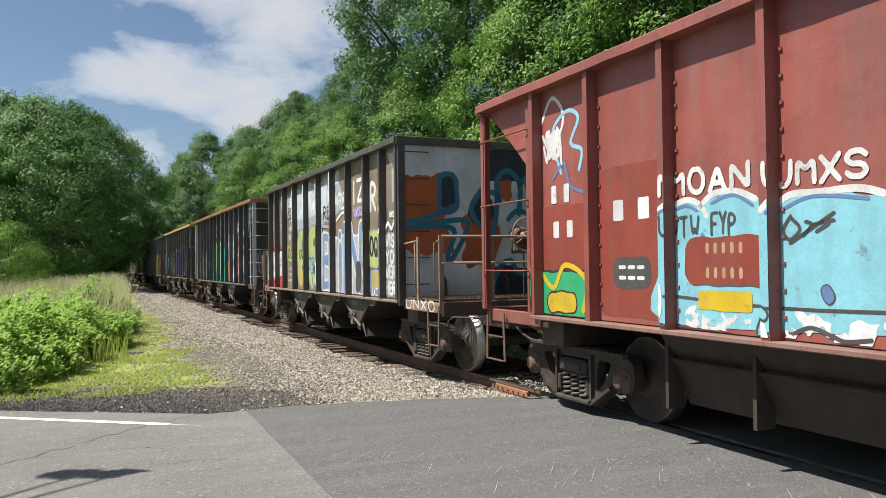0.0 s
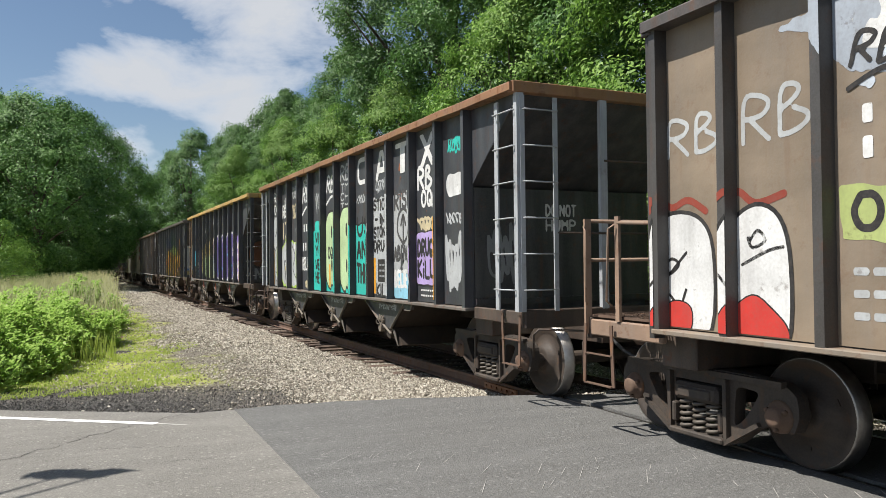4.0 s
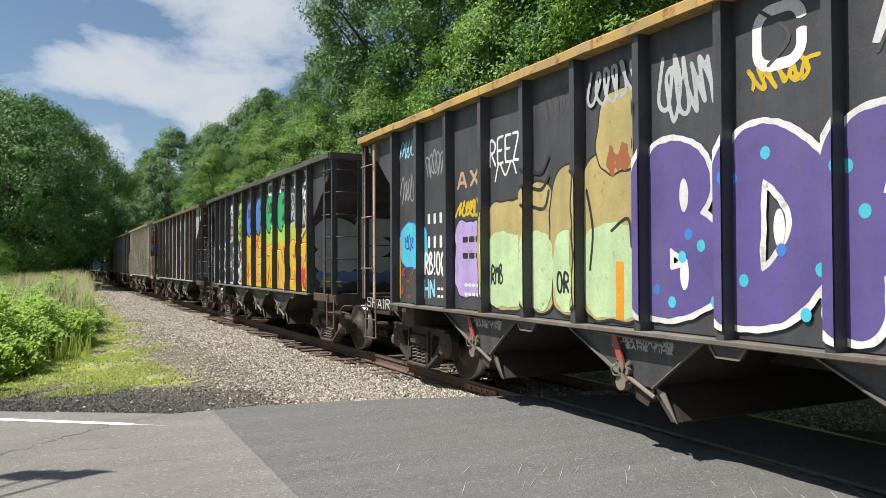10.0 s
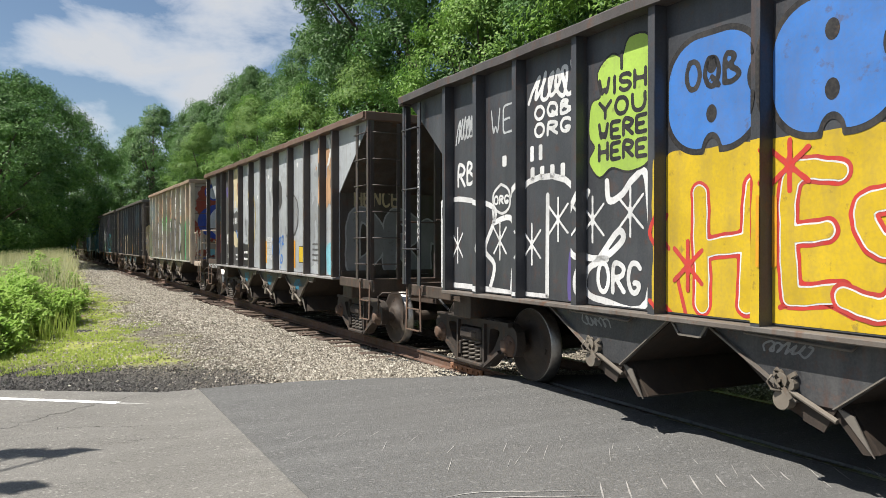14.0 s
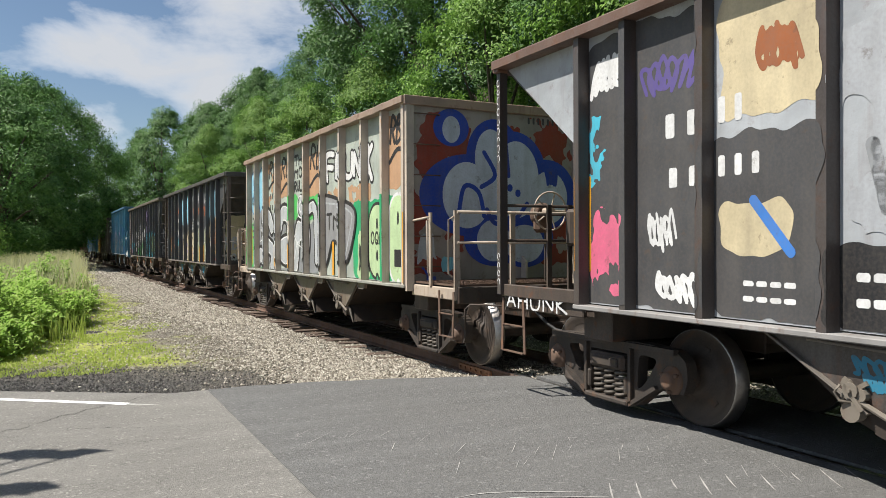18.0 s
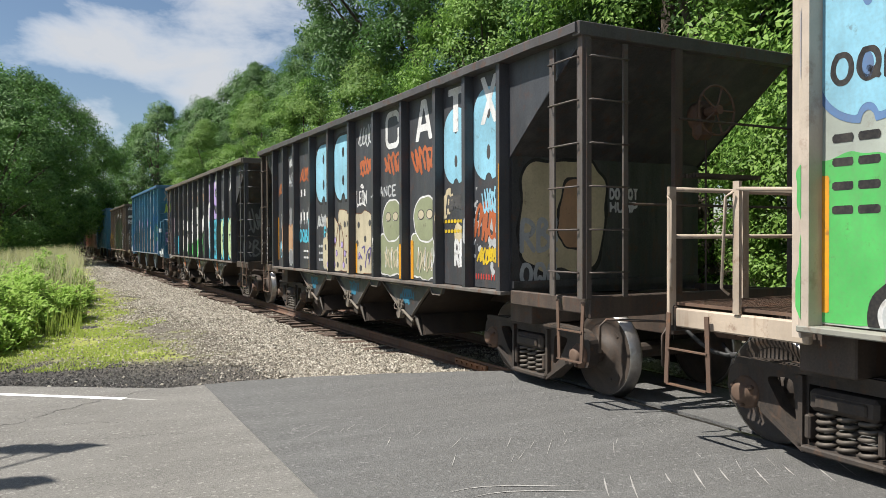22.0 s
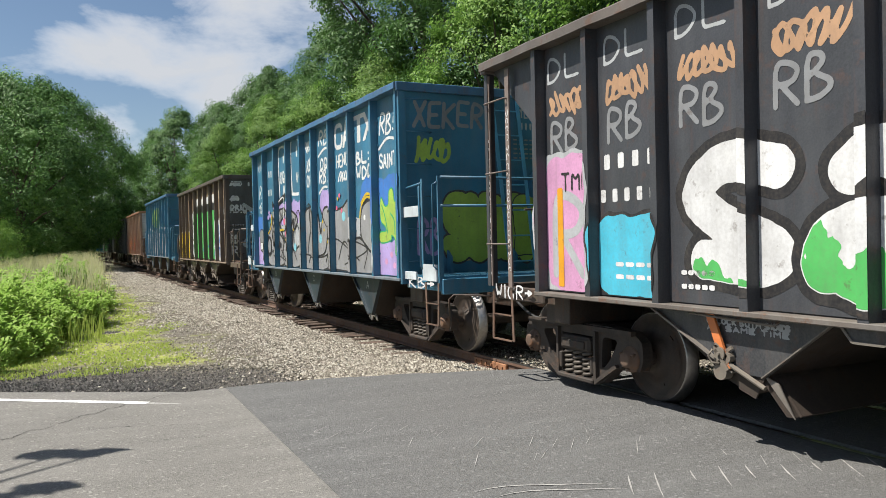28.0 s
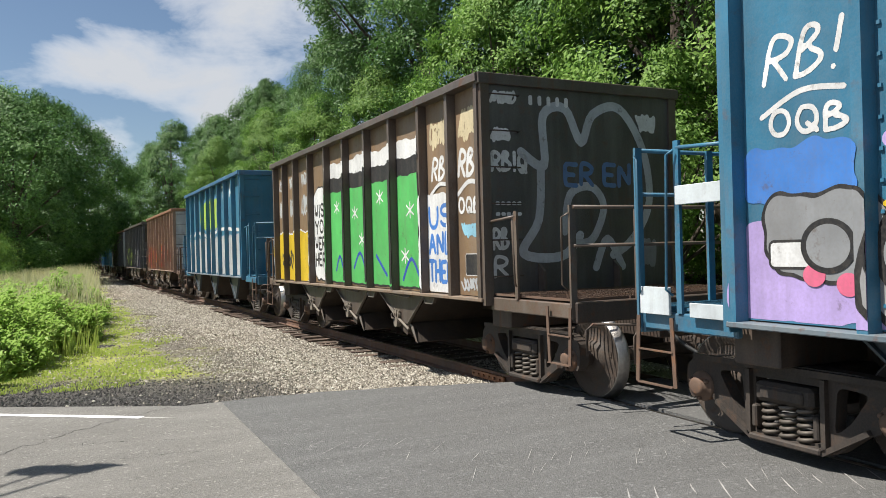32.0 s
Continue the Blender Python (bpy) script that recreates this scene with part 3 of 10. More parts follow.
def stones():
    """Loose ballast, densest beside the track."""
    rng = np.random.default_rng(4)
    n = 175000
    y = 7.6 + 34 * rng.random(n) ** 1.9
    side = np.where(rng.random(n) < 0.58, -0.6 - 2.6 * rng.random(n), -3.2 - 3.4 * rng.random(n) ** 1.2)
    side = np.where(rng.random(n) < 0.14, -0.6 + 1.6 * rng.random(n), side)
    side = np.where(rng.random(n) < 0.10, 0.75 + 2.6 * rng.random(n), side)
    y = np.where(side > 0.9, 3.2 + 22 * rng.random(n) ** 1.5, y)
    beyond = rng.random(n) < 0.09
    y = np.where(beyond, 38 + 62 * rng.random(n) ** 1.3, y)
    side = np.where(beyond, -0.9 - 4.0 * rng.random(n), side)
    x = np.interp(y, TRACK_YS, TRACK_XS) + side
    edge = np.array([road_edge(a) for a in x])
    cinder = (y + 0.62 * x < 12.4) & (x < 2.4)
    dirt = (side < -3.3)
    keep = (y > edge + 0.02) & ~(cinder & (rng.random(n) < 0.93)) & ~(dirt & (rng.random(n) < 0.12)) & ~((x < 1.7 + 0.7 * np.sin(y * 0.9) * np.cos(y * 0.37)) & (rng.random(n) < 0.70))
    x, y, side = x[keep], y[keep], side[keep]
    z = np.array([height(a, b) for a, b in zip(x, y)]) + 0.02
    z = np.where(side > -1.0, z + 0.0, z)
    size = (0.008 + 0.021 * rng.random(len(x)) ** 1.5) * (1 + 0.35 * (y > 18) + 1.0 * (y > 38)) * np.where(side < -3.1, 0.85, 1.0)
    octa = np.array([(1, 0, 0), (-1, 0, 0), (0, 1, 0), (0, -1, 0), (0, 0, 1), (0, 0, -1)], float)
    tri = np.array([(0, 2, 4), (2, 1, 4), (1, 3, 4), (3, 0, 4), (2, 0, 5), (1, 2, 5), (3, 1, 5), (0, 3, 5)])
    v = octa[None] * (0.7 + 0.6 * rng.random((len(x), 6, 1))) * size[:, None, None]
    v += rng.uniform(-0.35, 0.35, v.shape) * size[:, None, None]
    a = rng.random(len(x)) * 6.28
    c, s = np.cos(a)[:, None], np.sin(a)[:, None]
    v = np.stack([v[..., 0] * c - v[..., 1] * s, v[..., 0] * s + v[..., 1] * c, v[..., 2] * 0.75], -1)
    v += np.stack([x, y, z], -1)[:, None]
    f = (tri[None] + 6 * np.arange(len(x))[:, None, None]).reshape(-1, 3)
    me = bpy.data.meshes.new("ballast")
    me.from_pydata(v.reshape(-1, 3).tolist(), [], f.tolist())

    def build(nt, bsdf):
        g = nt.nodes.new("ShaderNodeNewGeometry")
        r = nt.nodes.new("ShaderNodeValToRGB")
        r.color_ramp.elements[0].color, r.color_ramp.elements[1].color = (0.10, 0.085, 0.066, 1), (0.62, 0.58, 0.49, 1)
        e = r.color_ramp.elements.new(0.55)
        e.color = (0.35, 0.315, 0.25, 1)
        link(nt, g.outputs["Random Per Island"], r.inputs[0])
        v = coords(nt, world=True)
        link(nt, blend(nt, math_node(nt, "MULTIPLY", noise_fac(nt, v, 60, 3), 0.4), r.outputs[0], (0.2, 0.17, 0.14)), bsdf.inputs["Base Color"])
        bsdf.inputs["Roughness"].default_value = 0.9
    me.materials.append(material("stones", build))
    tagged(new("ballast", me), "pale crushed stone ballast beside the track", "gravel", kind="stuff")


def cinders():
    """Loose dark grit on the shoulder between road and gravel."""
    rng = np.random.default_rng(14)
    n = 30000
    x = rng.uniform(-5, 3.0, n)
    y = 9.9 - 0.62 * x + 3.0 * rng.random(n) ** 1.7
    keep = (y > np.array([road_edge(a) for a in x]) - 0.03) & (x > -0.4 * y)
    x, y = x[keep], y[keep]
    z = np.array([height(a, b) for a, b in zip(x, y)]) + 0.004
    s = rng.uniform(0.005, 0.016, len(x))
    k = np.array([(1, 0, 0), (-0.6, 0.8, 0), (-0.6, -0.8, 0), (0, 0, 1)], float)
    v = k[None] * (0.7 + 0.6 * rng.random((len(x), 4, 1))) * s[:, None, None] + np.stack([x, y, z], -1)[:, None]
    f = (np.array([(0, 1, 3), (1, 2, 3), (2, 0, 3)])[None] + 4 * np.arange(len(x))[:, None, None]).reshape(-1, 3)
    me = bpy.data.meshes.new("cinders")
    me.from_pydata(v.reshape(-1, 3).tolist(), [], f.tolist())

    def build(nt, bsdf):
        g = nt.nodes.new("ShaderNodeNewGeometry")
        r = nt.nodes.new("ShaderNodeValToRGB")
        r.color_ramp.elements[0].color, r.color_ramp.elements[1].color = (0.045, 0.042, 0.038, 1), (0.36, 0.335, 0.30, 1)
        e = r.color_ramp.elements.new(0.7)
        e.color = (0.15, 0.14, 0.127, 1)
        link(nt, g.outputs["Random Per Island"], r.inputs[0])
        link(nt, r.outputs[0], bsdf.inputs["Base Color"])
        bsdf.inputs["Roughness"].default_value = 0.85
    me.materials.append(material("cinder_grit", build))
    tagged(new("cinders", me), "dark cinder grit along the road's shoulder", "gravel", kind="stuff")


def bare_patch(x, y, rx, ry, tall, colour, label):
    """A low uneven heap on the ground."""
    bm = bmesh.new()
    rows = []
    for i in range(7):
        k = i / 6
        rows.append([bm.verts.new((x + rx * k * math.cos(a) * (1 + 0.2 * math.sin(3 * a + x)), y + ry * k * math.sin(a) * (1 + 0.2 * math.cos(2 * a)), height(x, y) - 0.03 + (tall + 0.03) * (1 - k * k) + 0.015 * noise.noise((9 * k, a * 2, x)))) for a in [2 * math.pi * j / 22 for j in range(22)]] if i else [bm.verts.new((x, y, height(x, y) + tall))])
    for j in range(22):
        bm.faces.new((rows[0][0], rows[1][j], rows[1][(j + 1) % 22]))
    for p, q in zip(rows[1:], rows[2:]):
        for j in range(22):
            bm.faces.new((p[j], q[j], q[(j + 1) % 22], p[(j + 1) % 22]))
    tagged(part("dirt_patch", bm, speckled("dirt_%d" % int(colour[0] * 1000), scaled(colour, 0.6), scaled(colour, 1.3), 40)), label, "soil", kind="structure")


bare_patch(0.53, 18.1, 0.34, 0.42, 0.03, (0.05, 0.048, 0.046), "dark cinder patch in the grass")
bare_patch(0.20, 20.9, 0.55, 1.3, 0.10, (0.30, 0.17, 0.11), "reddish bare soil among the weeds")


stones()
cinders()


# ---- the train: open hopper cars ----
SILL, SHEET, RIB_DEEP = 1.12, 1.455, 0.125       # height of the side sill, half widths over sheets and ribs
WHEEL_R = 0.457
MOVERS, SPINNERS = [], []


def wheelset(bm):
    for s in (-1, 1):
        prof = [(s * 0.86, 0.11), (s * 0.86, 0.17), (s * 0.80, 0.20), (s * 0.765, 0.34), (s * 0.80, 0.385), (s * 0.805, 0.44), (s * 0.80, 0.455), (s * 0.715, 0.460), (s * 0.695, 0.482), (s * 0.675, 0.480), (s * 0.665, 0.455), (s * 0.665, 0.385), (s * 0.70, 0.34), (s * 0.70, 0.18), (s * 0.66, 0.12)]
        lathe(bm, prof, 36, "X", [0, 0, 0, 0, 0, 1, 1, 1, 1, 1, 0, 0, 0, 0])
    rod(bm, (-1.08, 0, 0), (1.08, 0, 0), 0.085, 14)
    # casting marks on the plates
    for s in (-1, 1):
        for k in range(3):
            a = k * 2.1
            box(bm, s * 0.775 - 0.012, s * 0.775 + 0.012, 0.27, 0.30, -0.03, 0.03, Euler((a, 0, 0)).to_matrix().to_4x4())


def side_frame(bm):
    top = [(-1.03, 0.34), (-1.08, 0.48), (-1.06, 0.64), (-0.92, 0.73), (-0.55, 0.75), (0.55, 0.75), (0.92, 0.73), (1.06, 0.64), (1.08, 0.48), (1.03, 0.34), (0.97, 0.34), (0.97, 0.50), (0.80, 0.50), (0.78, 0.36), (0.62, 0.30), (0.42, 0.14), (0.30, 0.11), (-0.30, 0.11), (-0.42, 0.14), (-0.62, 0.30), (-0.78, 0.36), (-0.80, 0.50), (-0.97, 0.50), (-0.97, 0.34)]
    holes = [rounded([(s * 0.70, 0.62), (s * 0.44, 0.64), (s * 0.41, 0.28), (s * 0.54, 0.38)], 0.07) for s in (-1, 1)] + [[(-0.30, 0.19), (-0.30, 0.62), (0.30, 0.62), (0.30, 0.19)]]
    plate(bm, rounded(top, 0.045, 2), holes, -0.07, 0.05)
    # flanges that stiffen the casting
    for s in (-1, 1):
        bar(bm, (-0.085, s * 0.32, 0.13), (-0.085, s * 0.70, 0.36), 0.06, 0.04)
        bar(bm, (-0.085, s * 0.345, 0.15), (-0.085, s * 0.345, 0.68), 0.06, 0.04)
    bar(bm, (-0.085, -0.95, 0.715), (-0.085, 0.95, 0.715), 0.06, 0.05)
    box(bm, -0.14, 0.05, -0.33, 0.33, 0.12, 0.17, bevel=0.012)
    # the bolster's end over the springs
    box(bm, -0.13, 0.06, -0.27, 0.27, 0.44, 0.60, bevel=0.03)
    box(bm, -0.15, -0.12, -0.20, 0.20, 0.47, 0.56, bevel=0.012)
    for s in (-1, 1):
        box(bm, -0.12, 0.0, s * 0.26, s * 0.31, 0.22, 0.40, bevel=0.012)


def journal(bm):
    lathe(bm, [(0.03, 0.13), (-0.05, 0.135), (-0.075, 0.12), (-0.09, 0.085), (-0.13, 0.08), (-0.14, 0.05)], 16, "X")
    for k in range(3):
        a = 2.1 * k + 0.5
        rod(bm, (-0.07, 0.10 * math.cos(a), 0.10 * math.sin(a)), (-0.11, 0.10 * math.cos(a), 0.10 * math.sin(a)), 0.02, 6)
    box(bm, -0.03, 0.08, -0.14, 0.14, 0.08, 0.19, bevel=0.015)


def spring(bm):
    turns, n, r, wire = 5, 14, 0.068, 0.0175
    pts = []
    for i in range(turns * n + 1):
        a = 2 * math.pi * i / n
        pts.append(Vector((r * math.cos(a), r * math.sin(a), 0.27 * i / (turns * n))))
    rings = []
    for i, p in enumerate(pts):
        d = (pts[min(i + 1, len(pts) - 1)] - pts[max(i - 1, 0)]).normalized()
        x = Vector((p.x, p.y, 0)).normalized()
        y = d.cross(x)
        rings.append([bm.verts.new(p + wire * (x * math.cos(b) + y * math.sin(b))) for b in (0, 1.26, 2.51, 3.77, 5.03)])
    for p, q in zip(rings, rings[1:]):
        for i in range(5):
            bm.faces.new((p[i], p[(i + 1) % 5], q[(i + 1) % 5], q[i]))
    bm.faces.new(rings[0])
    bm.faces.new(rings[-1][::-1])


def bolster(bm):
    box(bm, -1.02, 1.02, -0.2, 0.2, 0.42, 0.72, bevel=0.03)
    for s in (-1, 1):
        box(bm, -0.7, 0.7, s * 0.42 - 0.05, s * 0.42 + 0.05, 0.34, 0.46, bevel=0.01)
        for e in (-1, 1):
            box(bm, e * 0.72 - 0.05, e * 0.72 + 0.05, s * 0.40 - 0.03, s * 0.40 + 0.05, 0.28, 0.60, bevel=0.01)


def truck(car, y, cap=None):
    t = put("truck", shared("bolster", bolster, M_TRUCK), car, Matrix.Translation((0, y, 0)), "rust-brown freight truck with two wheelsets")
    for s in (-1, 1):
        flip = Matrix.Translation((s * 1.05, 0, 0)) @ (Matrix.Identity(4) if s < 0 else Matrix.Rotation(math.pi, 4, "Z"))
        put("side_frame", shared("side_frame", side_frame, M_TRUCK), t, flip)
        for k in (-1, 0, 1):
            put("coil_spring", shared("spring", spring, M_SPRING, True), t, Matrix.Translation((s * 1.09, 0.165 * k, 0.175)))
        for e in (-1, 1):
            put("journal_cap", shared("journal" if cap is None else "journal_red", journal, M_RUSTY if cap is None else cap, True), t, Matrix.Translation((s * 1.07, e * 0.889, WHEEL_R)) @ (Matrix.Identity(4) if s < 0 else Matrix.Rotation(math.pi, 4, "Z")))
    for e in (-1, 1):
        w = put("wheelset", shared("wheelset", wheelset, [M_WHEEL, M_TREAD]), t, Matrix.Translation((0, e * 0.889, WHEEL_R)), "worn steel wheels with polished treads on an axle")
        SPINNERS.append((w, e * 0.889))


def bay_gear(bm):
    """Door latch: crank, links, cam and a turning shaft."""
    rod(bm, (0, -0.10, -0.04), (-0.10, -0.10, -0.04), 0.07, 10)
    rod(bm, (-0.02, 0.08, 0.06), (-0.10, 0.08, 0.06), 0.05, 10)
    rod(bm, (0.5, 0, 0), (-0.16, 0, 0), 0.025, 8)
    bar(bm, (-0.09, -0.10, -0.04), (-0.09, 0.10, 0.12), 0.02, 0.06)
    bar(bm, (-0.12, 0.08, 0.06), (-0.12, -0.14, -0.20), 0.02, 0.05)
    bar(bm, (-0.06, -0.16, 0.10), (-0.06, 0.14, -0.10), 0.03, 0.05)
    bent_rod(bm, [(-0.12, 0.12, 0.05), (-0.16, 0.16, -0.04), (-0.16, 0.10, -0.12), (-0.12, 0.0, -0.13)], 0.016)
    lathe(bm, [(-0.10, 0.09), (-0.13, 0.09)], 10, "X")


def hopper_bay(car, yl, mat, plate_mat, style, span):
    """One discharge bay: a wedge of sloping sheets between two hanging side plates, its doors and their latch at yl."""
    def at(u, z):
        return (yl - u, z)
    lo, hi = 0.34, SILL - 0.03
    back = -0.75 * span
    bm = bmesh.new()
    prism_x(bm, [at(back, hi), at(1.05, hi), at(0.42, 0.62), at(0.64, lo), at(0.57, lo - 0.01), at(0.36, 0.55), at(0.24, 0.44), at(0.02, 0.52)], -1.40, 1.40)
    bay = part("hopper_bay", bm, mat, car)
    for x in (-1, 1):
        bm = bmesh.new()
        prism_x(bm, [at(back, hi), at(1.05, hi), at(0.42, 0.60), at(0.06, 0.60)], x * 1.425, x * 1.437)
        part("side_plate", bm, plate_mat, bay)
        bm = bmesh.new()
        prism_x(bm, [at(0.10, 0.60), at(0.40, 0.60), at(0.30, 0.42), at(0.14, 0.47)], x * 1.405, x * 1.42)
        part("apron", bm, M_BAY, bay)
        for a, b, wide, deep, m in (((back, hi), (0.12, 0.60), 0.05, 0.016, M_EDGE), ((1.05, hi), (0.40, 0.60), 0.04, 0.010, M_EDGE)):
            bm = bmesh.new()
            bar(bm, (x * 1.45, *at(*a)), (x * 1.45, *at(*b)), wide, deep)
            part("flange", bm, m, bay)
        bm = bmesh.new()
        prism_x(bm, [at(0.38, 0.62), at(0.66, lo - 0.01), at(0.52, 0.57)], x * 1.412, x * 1.424)
        part("door_edge", bm, M_EDGE, bay)
    bm = bmesh.new()
    box(bm, -1.35, 1.35, -0.012, 0.012, -0.17, 0.15, Matrix.Translation((0, yl - 0.545, 0.475)) @ Matrix.Rotation(-0.66, 4, "X"))
    part("discharge_door", bm, M_BAY, bay)
    put("door_latch", shared("bay_gear", bay_gear, M_LATCH), bay, Matrix.Translation((-1.43, yl - 0.02, 0.74)) @ Matrix.Scale(0.60, 4))
    bm = bmesh.new()
    rod(bm, (-1.47, yl - 0.05, 0.68), (-1.45, yl - 0.42, 0.52), 0.02, 8)
    rod(bm, (-1.50, yl - 0.02, 0.60), (-1.42, yl - 0.02, 0.60), 0.07, 12)
    part("crank", bm, M_LATCH, bay)
    if style.get("lever"):
        bm = bmesh.new()
        bar(bm, (-1.475, yl + 0.12, hi), (-1.475, yl - 0.08, 0.62), 0.022, 0.075)
        part("lever_arm", bm, style["lever"], bay)
    bm = bmesh.new()
    bent_rod(bm, [(-1.45, yl + 0.34, hi - 0.01), (-1.49, yl + 0.31, hi - 0.05), (-1.49, yl - 0.55, hi - 0.08), (-1.45, yl - 0.58, hi - 0.03)], 0.011)
    part("grab_iron", bm, M_EDGE, bay)
    bm = bmesh.new()
    prism_x(bm, [(yl - 1.12, SILL - 0.02), (yl - 1.50, SILL - 0.02), (yl - 1.43, SILL - 0.15), (yl - 1.20, SILL - 0.15)], -1.52, -1.47)
    b = part("jack_bracket", bm, plate_mat, bay)
    bm = bmesh.new()
    bar(bm, (-1.525, yl - 1.10, SILL - 0.03), (-1.525, yl - 1.20, SILL - 0.155), 0.012, 0.018)
    bar(bm, (-1.525, yl - 1.20, SILL - 0.155), (-1.525, yl - 1.43, SILL - 0.155), 0.012, 0.018)
    bar(bm, (-1.525, yl - 1.43, SILL - 0.155), (-1.525, yl - 1.52, SILL - 0.03), 0.012, 0.018)
    part("bracket_rim", bm, M_EDGE, b)


def pointed_bay(car, yc, mat, plate_mat):
    """A plain pointed bay without levers: two slopes that meet over a narrow door."""
    hi = SILL - 0.03
    bm = bmesh.new()
    prism_x(bm, [(yc + 0.72, hi), (yc - 0.70, hi), (yc - 0.22, 0.40), (yc - 0.06, 0.40)], -1.41, 1.41)
    bay = part("hopper_bay", bm, mat, car)
    for x in (-1, 1):
        bm = bmesh.new()
        prism_x(bm, [(yc + 0.72, hi), (yc - 0.70, hi), (yc - 0.24, 0.44), (yc - 0.05, 0.44)], x * 1.415, x * 1.43)
        part("side_plate", bm, plate_mat, bay)
        for a, b in (((yc + 0.74, hi), (yc - 0.06, 0.42)), ((yc - 0.70, hi), (yc - 0.24, 0.42))):
            bm = bmesh.new()
            bar(bm, (x * 1.44, *a), (x * 1.44, *b), 0.06, 0.018)
            part("flange", bm, plate_mat, bay)
        bm = bmesh.new()
        prism_x(bm, [(yc + 0.06, 0.44), (yc - 0.30, 0.44), (yc - 0.36, 0.32), (yc - 0.20, 0.40), (yc - 0.10, 0.31), (yc + 0.02, 0.36)], x * 1.39, x * 1.412)
        part("door_edge", bm, M_EDGE, bay)


def long_trough(car, y0, y1, mat):
    """Long discharge troughs that run along the car, with a lip over the door."""
    for x in (-1, 1):
        bm = bmesh.new()
        rows = []
        for y in (y0, y1):
            rows.append([bm.verts.new((x * a, y, z)) for a, z in ((1.40, SILL - 0.05), (1.20, 0.82), (1.24, 0.78), (1.02, 0.36), (0.72, 0.34), (0.72, SILL - 0.05))])
        for i in range(6):
            bm.faces.new((rows[0][i], rows[0][(i + 1) % 6], rows[1][(i + 1) % 6], rows[1][i]))
        bm.faces.new(rows[0])
        bm.faces.new(rows[1])
        t = part("trough", bm, mat, car)
        for y in (y0, y1, (y0 + y1) / 2, y0 - 1.05):
            bm = bmesh.new()
            prism_x(bm, [(y - 0.02, SILL - 0.06), (y + 0.02, SILL - 0.06), (y + 0.02, 0.34), (y - 0.02, 0.34)], x * 1.10, x * 1.30)
            part("stiffener", bm, mat, t)
        bm = bmesh.new()
        rod(bm, (x * 1.25, y0, 0.79), (x * 1.25, y1, 0.79), 0.025, 8)
        part("lip", bm, M_BAY, t)


def ladder(car, name, mat, x, ya, yb, z0, z1, n, w=0.06, face="side"):
    """Two flat stiles and n rungs, along the car (side) or across it (end)."""
    first = None
    for q in (ya, yb):
        bm = bmesh.new()
        if face == "side":
            bar(bm, (x, q, z0), (x, q, z1), 0.02, w)
        else:
            bar(bm, (q, x, z0), (q, x, z1), w, 0.02)
        if first is None:
            first = part(name, bm, mat, car, "steel ladder with round rungs")
        else:
            part("stile", bm, mat, first)
    for i in range(n):
        z = z0 + (z1 - z0) * (i + 0.6) / n
        bm = bmesh.new()
        if face == "side":
            bent_rod(bm, [(x, ya, z), (x - 0.055, ya, z), (x - 0.055, yb, z), (x, yb, z)], 0.0095)
        else:
            o = -0.055 if x < 0 else 0.055
            bent_rod(bm, [(ya, x, z), (ya, x + o, z), (yb, x + o, z), (yb, x, z)], 0.0095)
        part("rung", bm, mat, first)


def stirrup(bm, x, y0, y1, z0, z1):
    for a, b in (((x, y0, z1), (x, y0 + 0.03, z0)), ((x, y1, z1), (x, y1 - 0.03, z0))):
        bar(bm, a, b, 0.012, 0.045)
    bar(bm, (x, y0 + 0.01, z0), (x, y1 - 0.01, z0), 0.045, 0.012)
    bar(bm, (x, y0 + 0.01, (z0 + z1) / 2), (x, y1 - 0.01, (z0 + z1) / 2), 0.035, 0.012)


def coupler(car, y, s):
    bm = bmesh.new()
    box(bm, -0.11, 0.11, y, y + s * 0.32, 0.74, 0.96, bevel=0.02)
    box(bm, -0.17, 0.15, y + s * 0.30, y + s * 0.60, 0.70, 1.00, bevel=0.05)
    box(bm, -0.20, -0.02, y + s * 0.52, y + s * 0.66, 0.72, 0.98, bevel=0.04)
    part("coupler", bm, M_RUSTY, car, "rusty knuckle coupler")
    bm = bmesh.new()
    pts = [(-0.35, y + s * 0.02, 0.86)] + [(-0.35 + 0.05 * i, y + s * (0.05 + 0.11 * i), 0.84 - 0.30 * math.sin(math.pi * i / 8)) for i in range(1, 7)]
    bent_rod(bm, pts, 0.022, 7)
    part("brake_hose", bm, plain("hose_rubber", (0.03, 0.03, 0.03), 0.6), car)
    bm = bmesh.new()
    bent_rod(bm, [(-1.42, y + s * 0.10, 0.60), (-1.42, y + s * 0.10, 0.86), (-1.36, y + s * 0.12, 0.92), (-0.5, y + s * 0.16, 0.86), (-0.12, y + s * 0.40, 0.95)], 0.014)
    part("uncoupling_lever", bm, M_IRON, car)


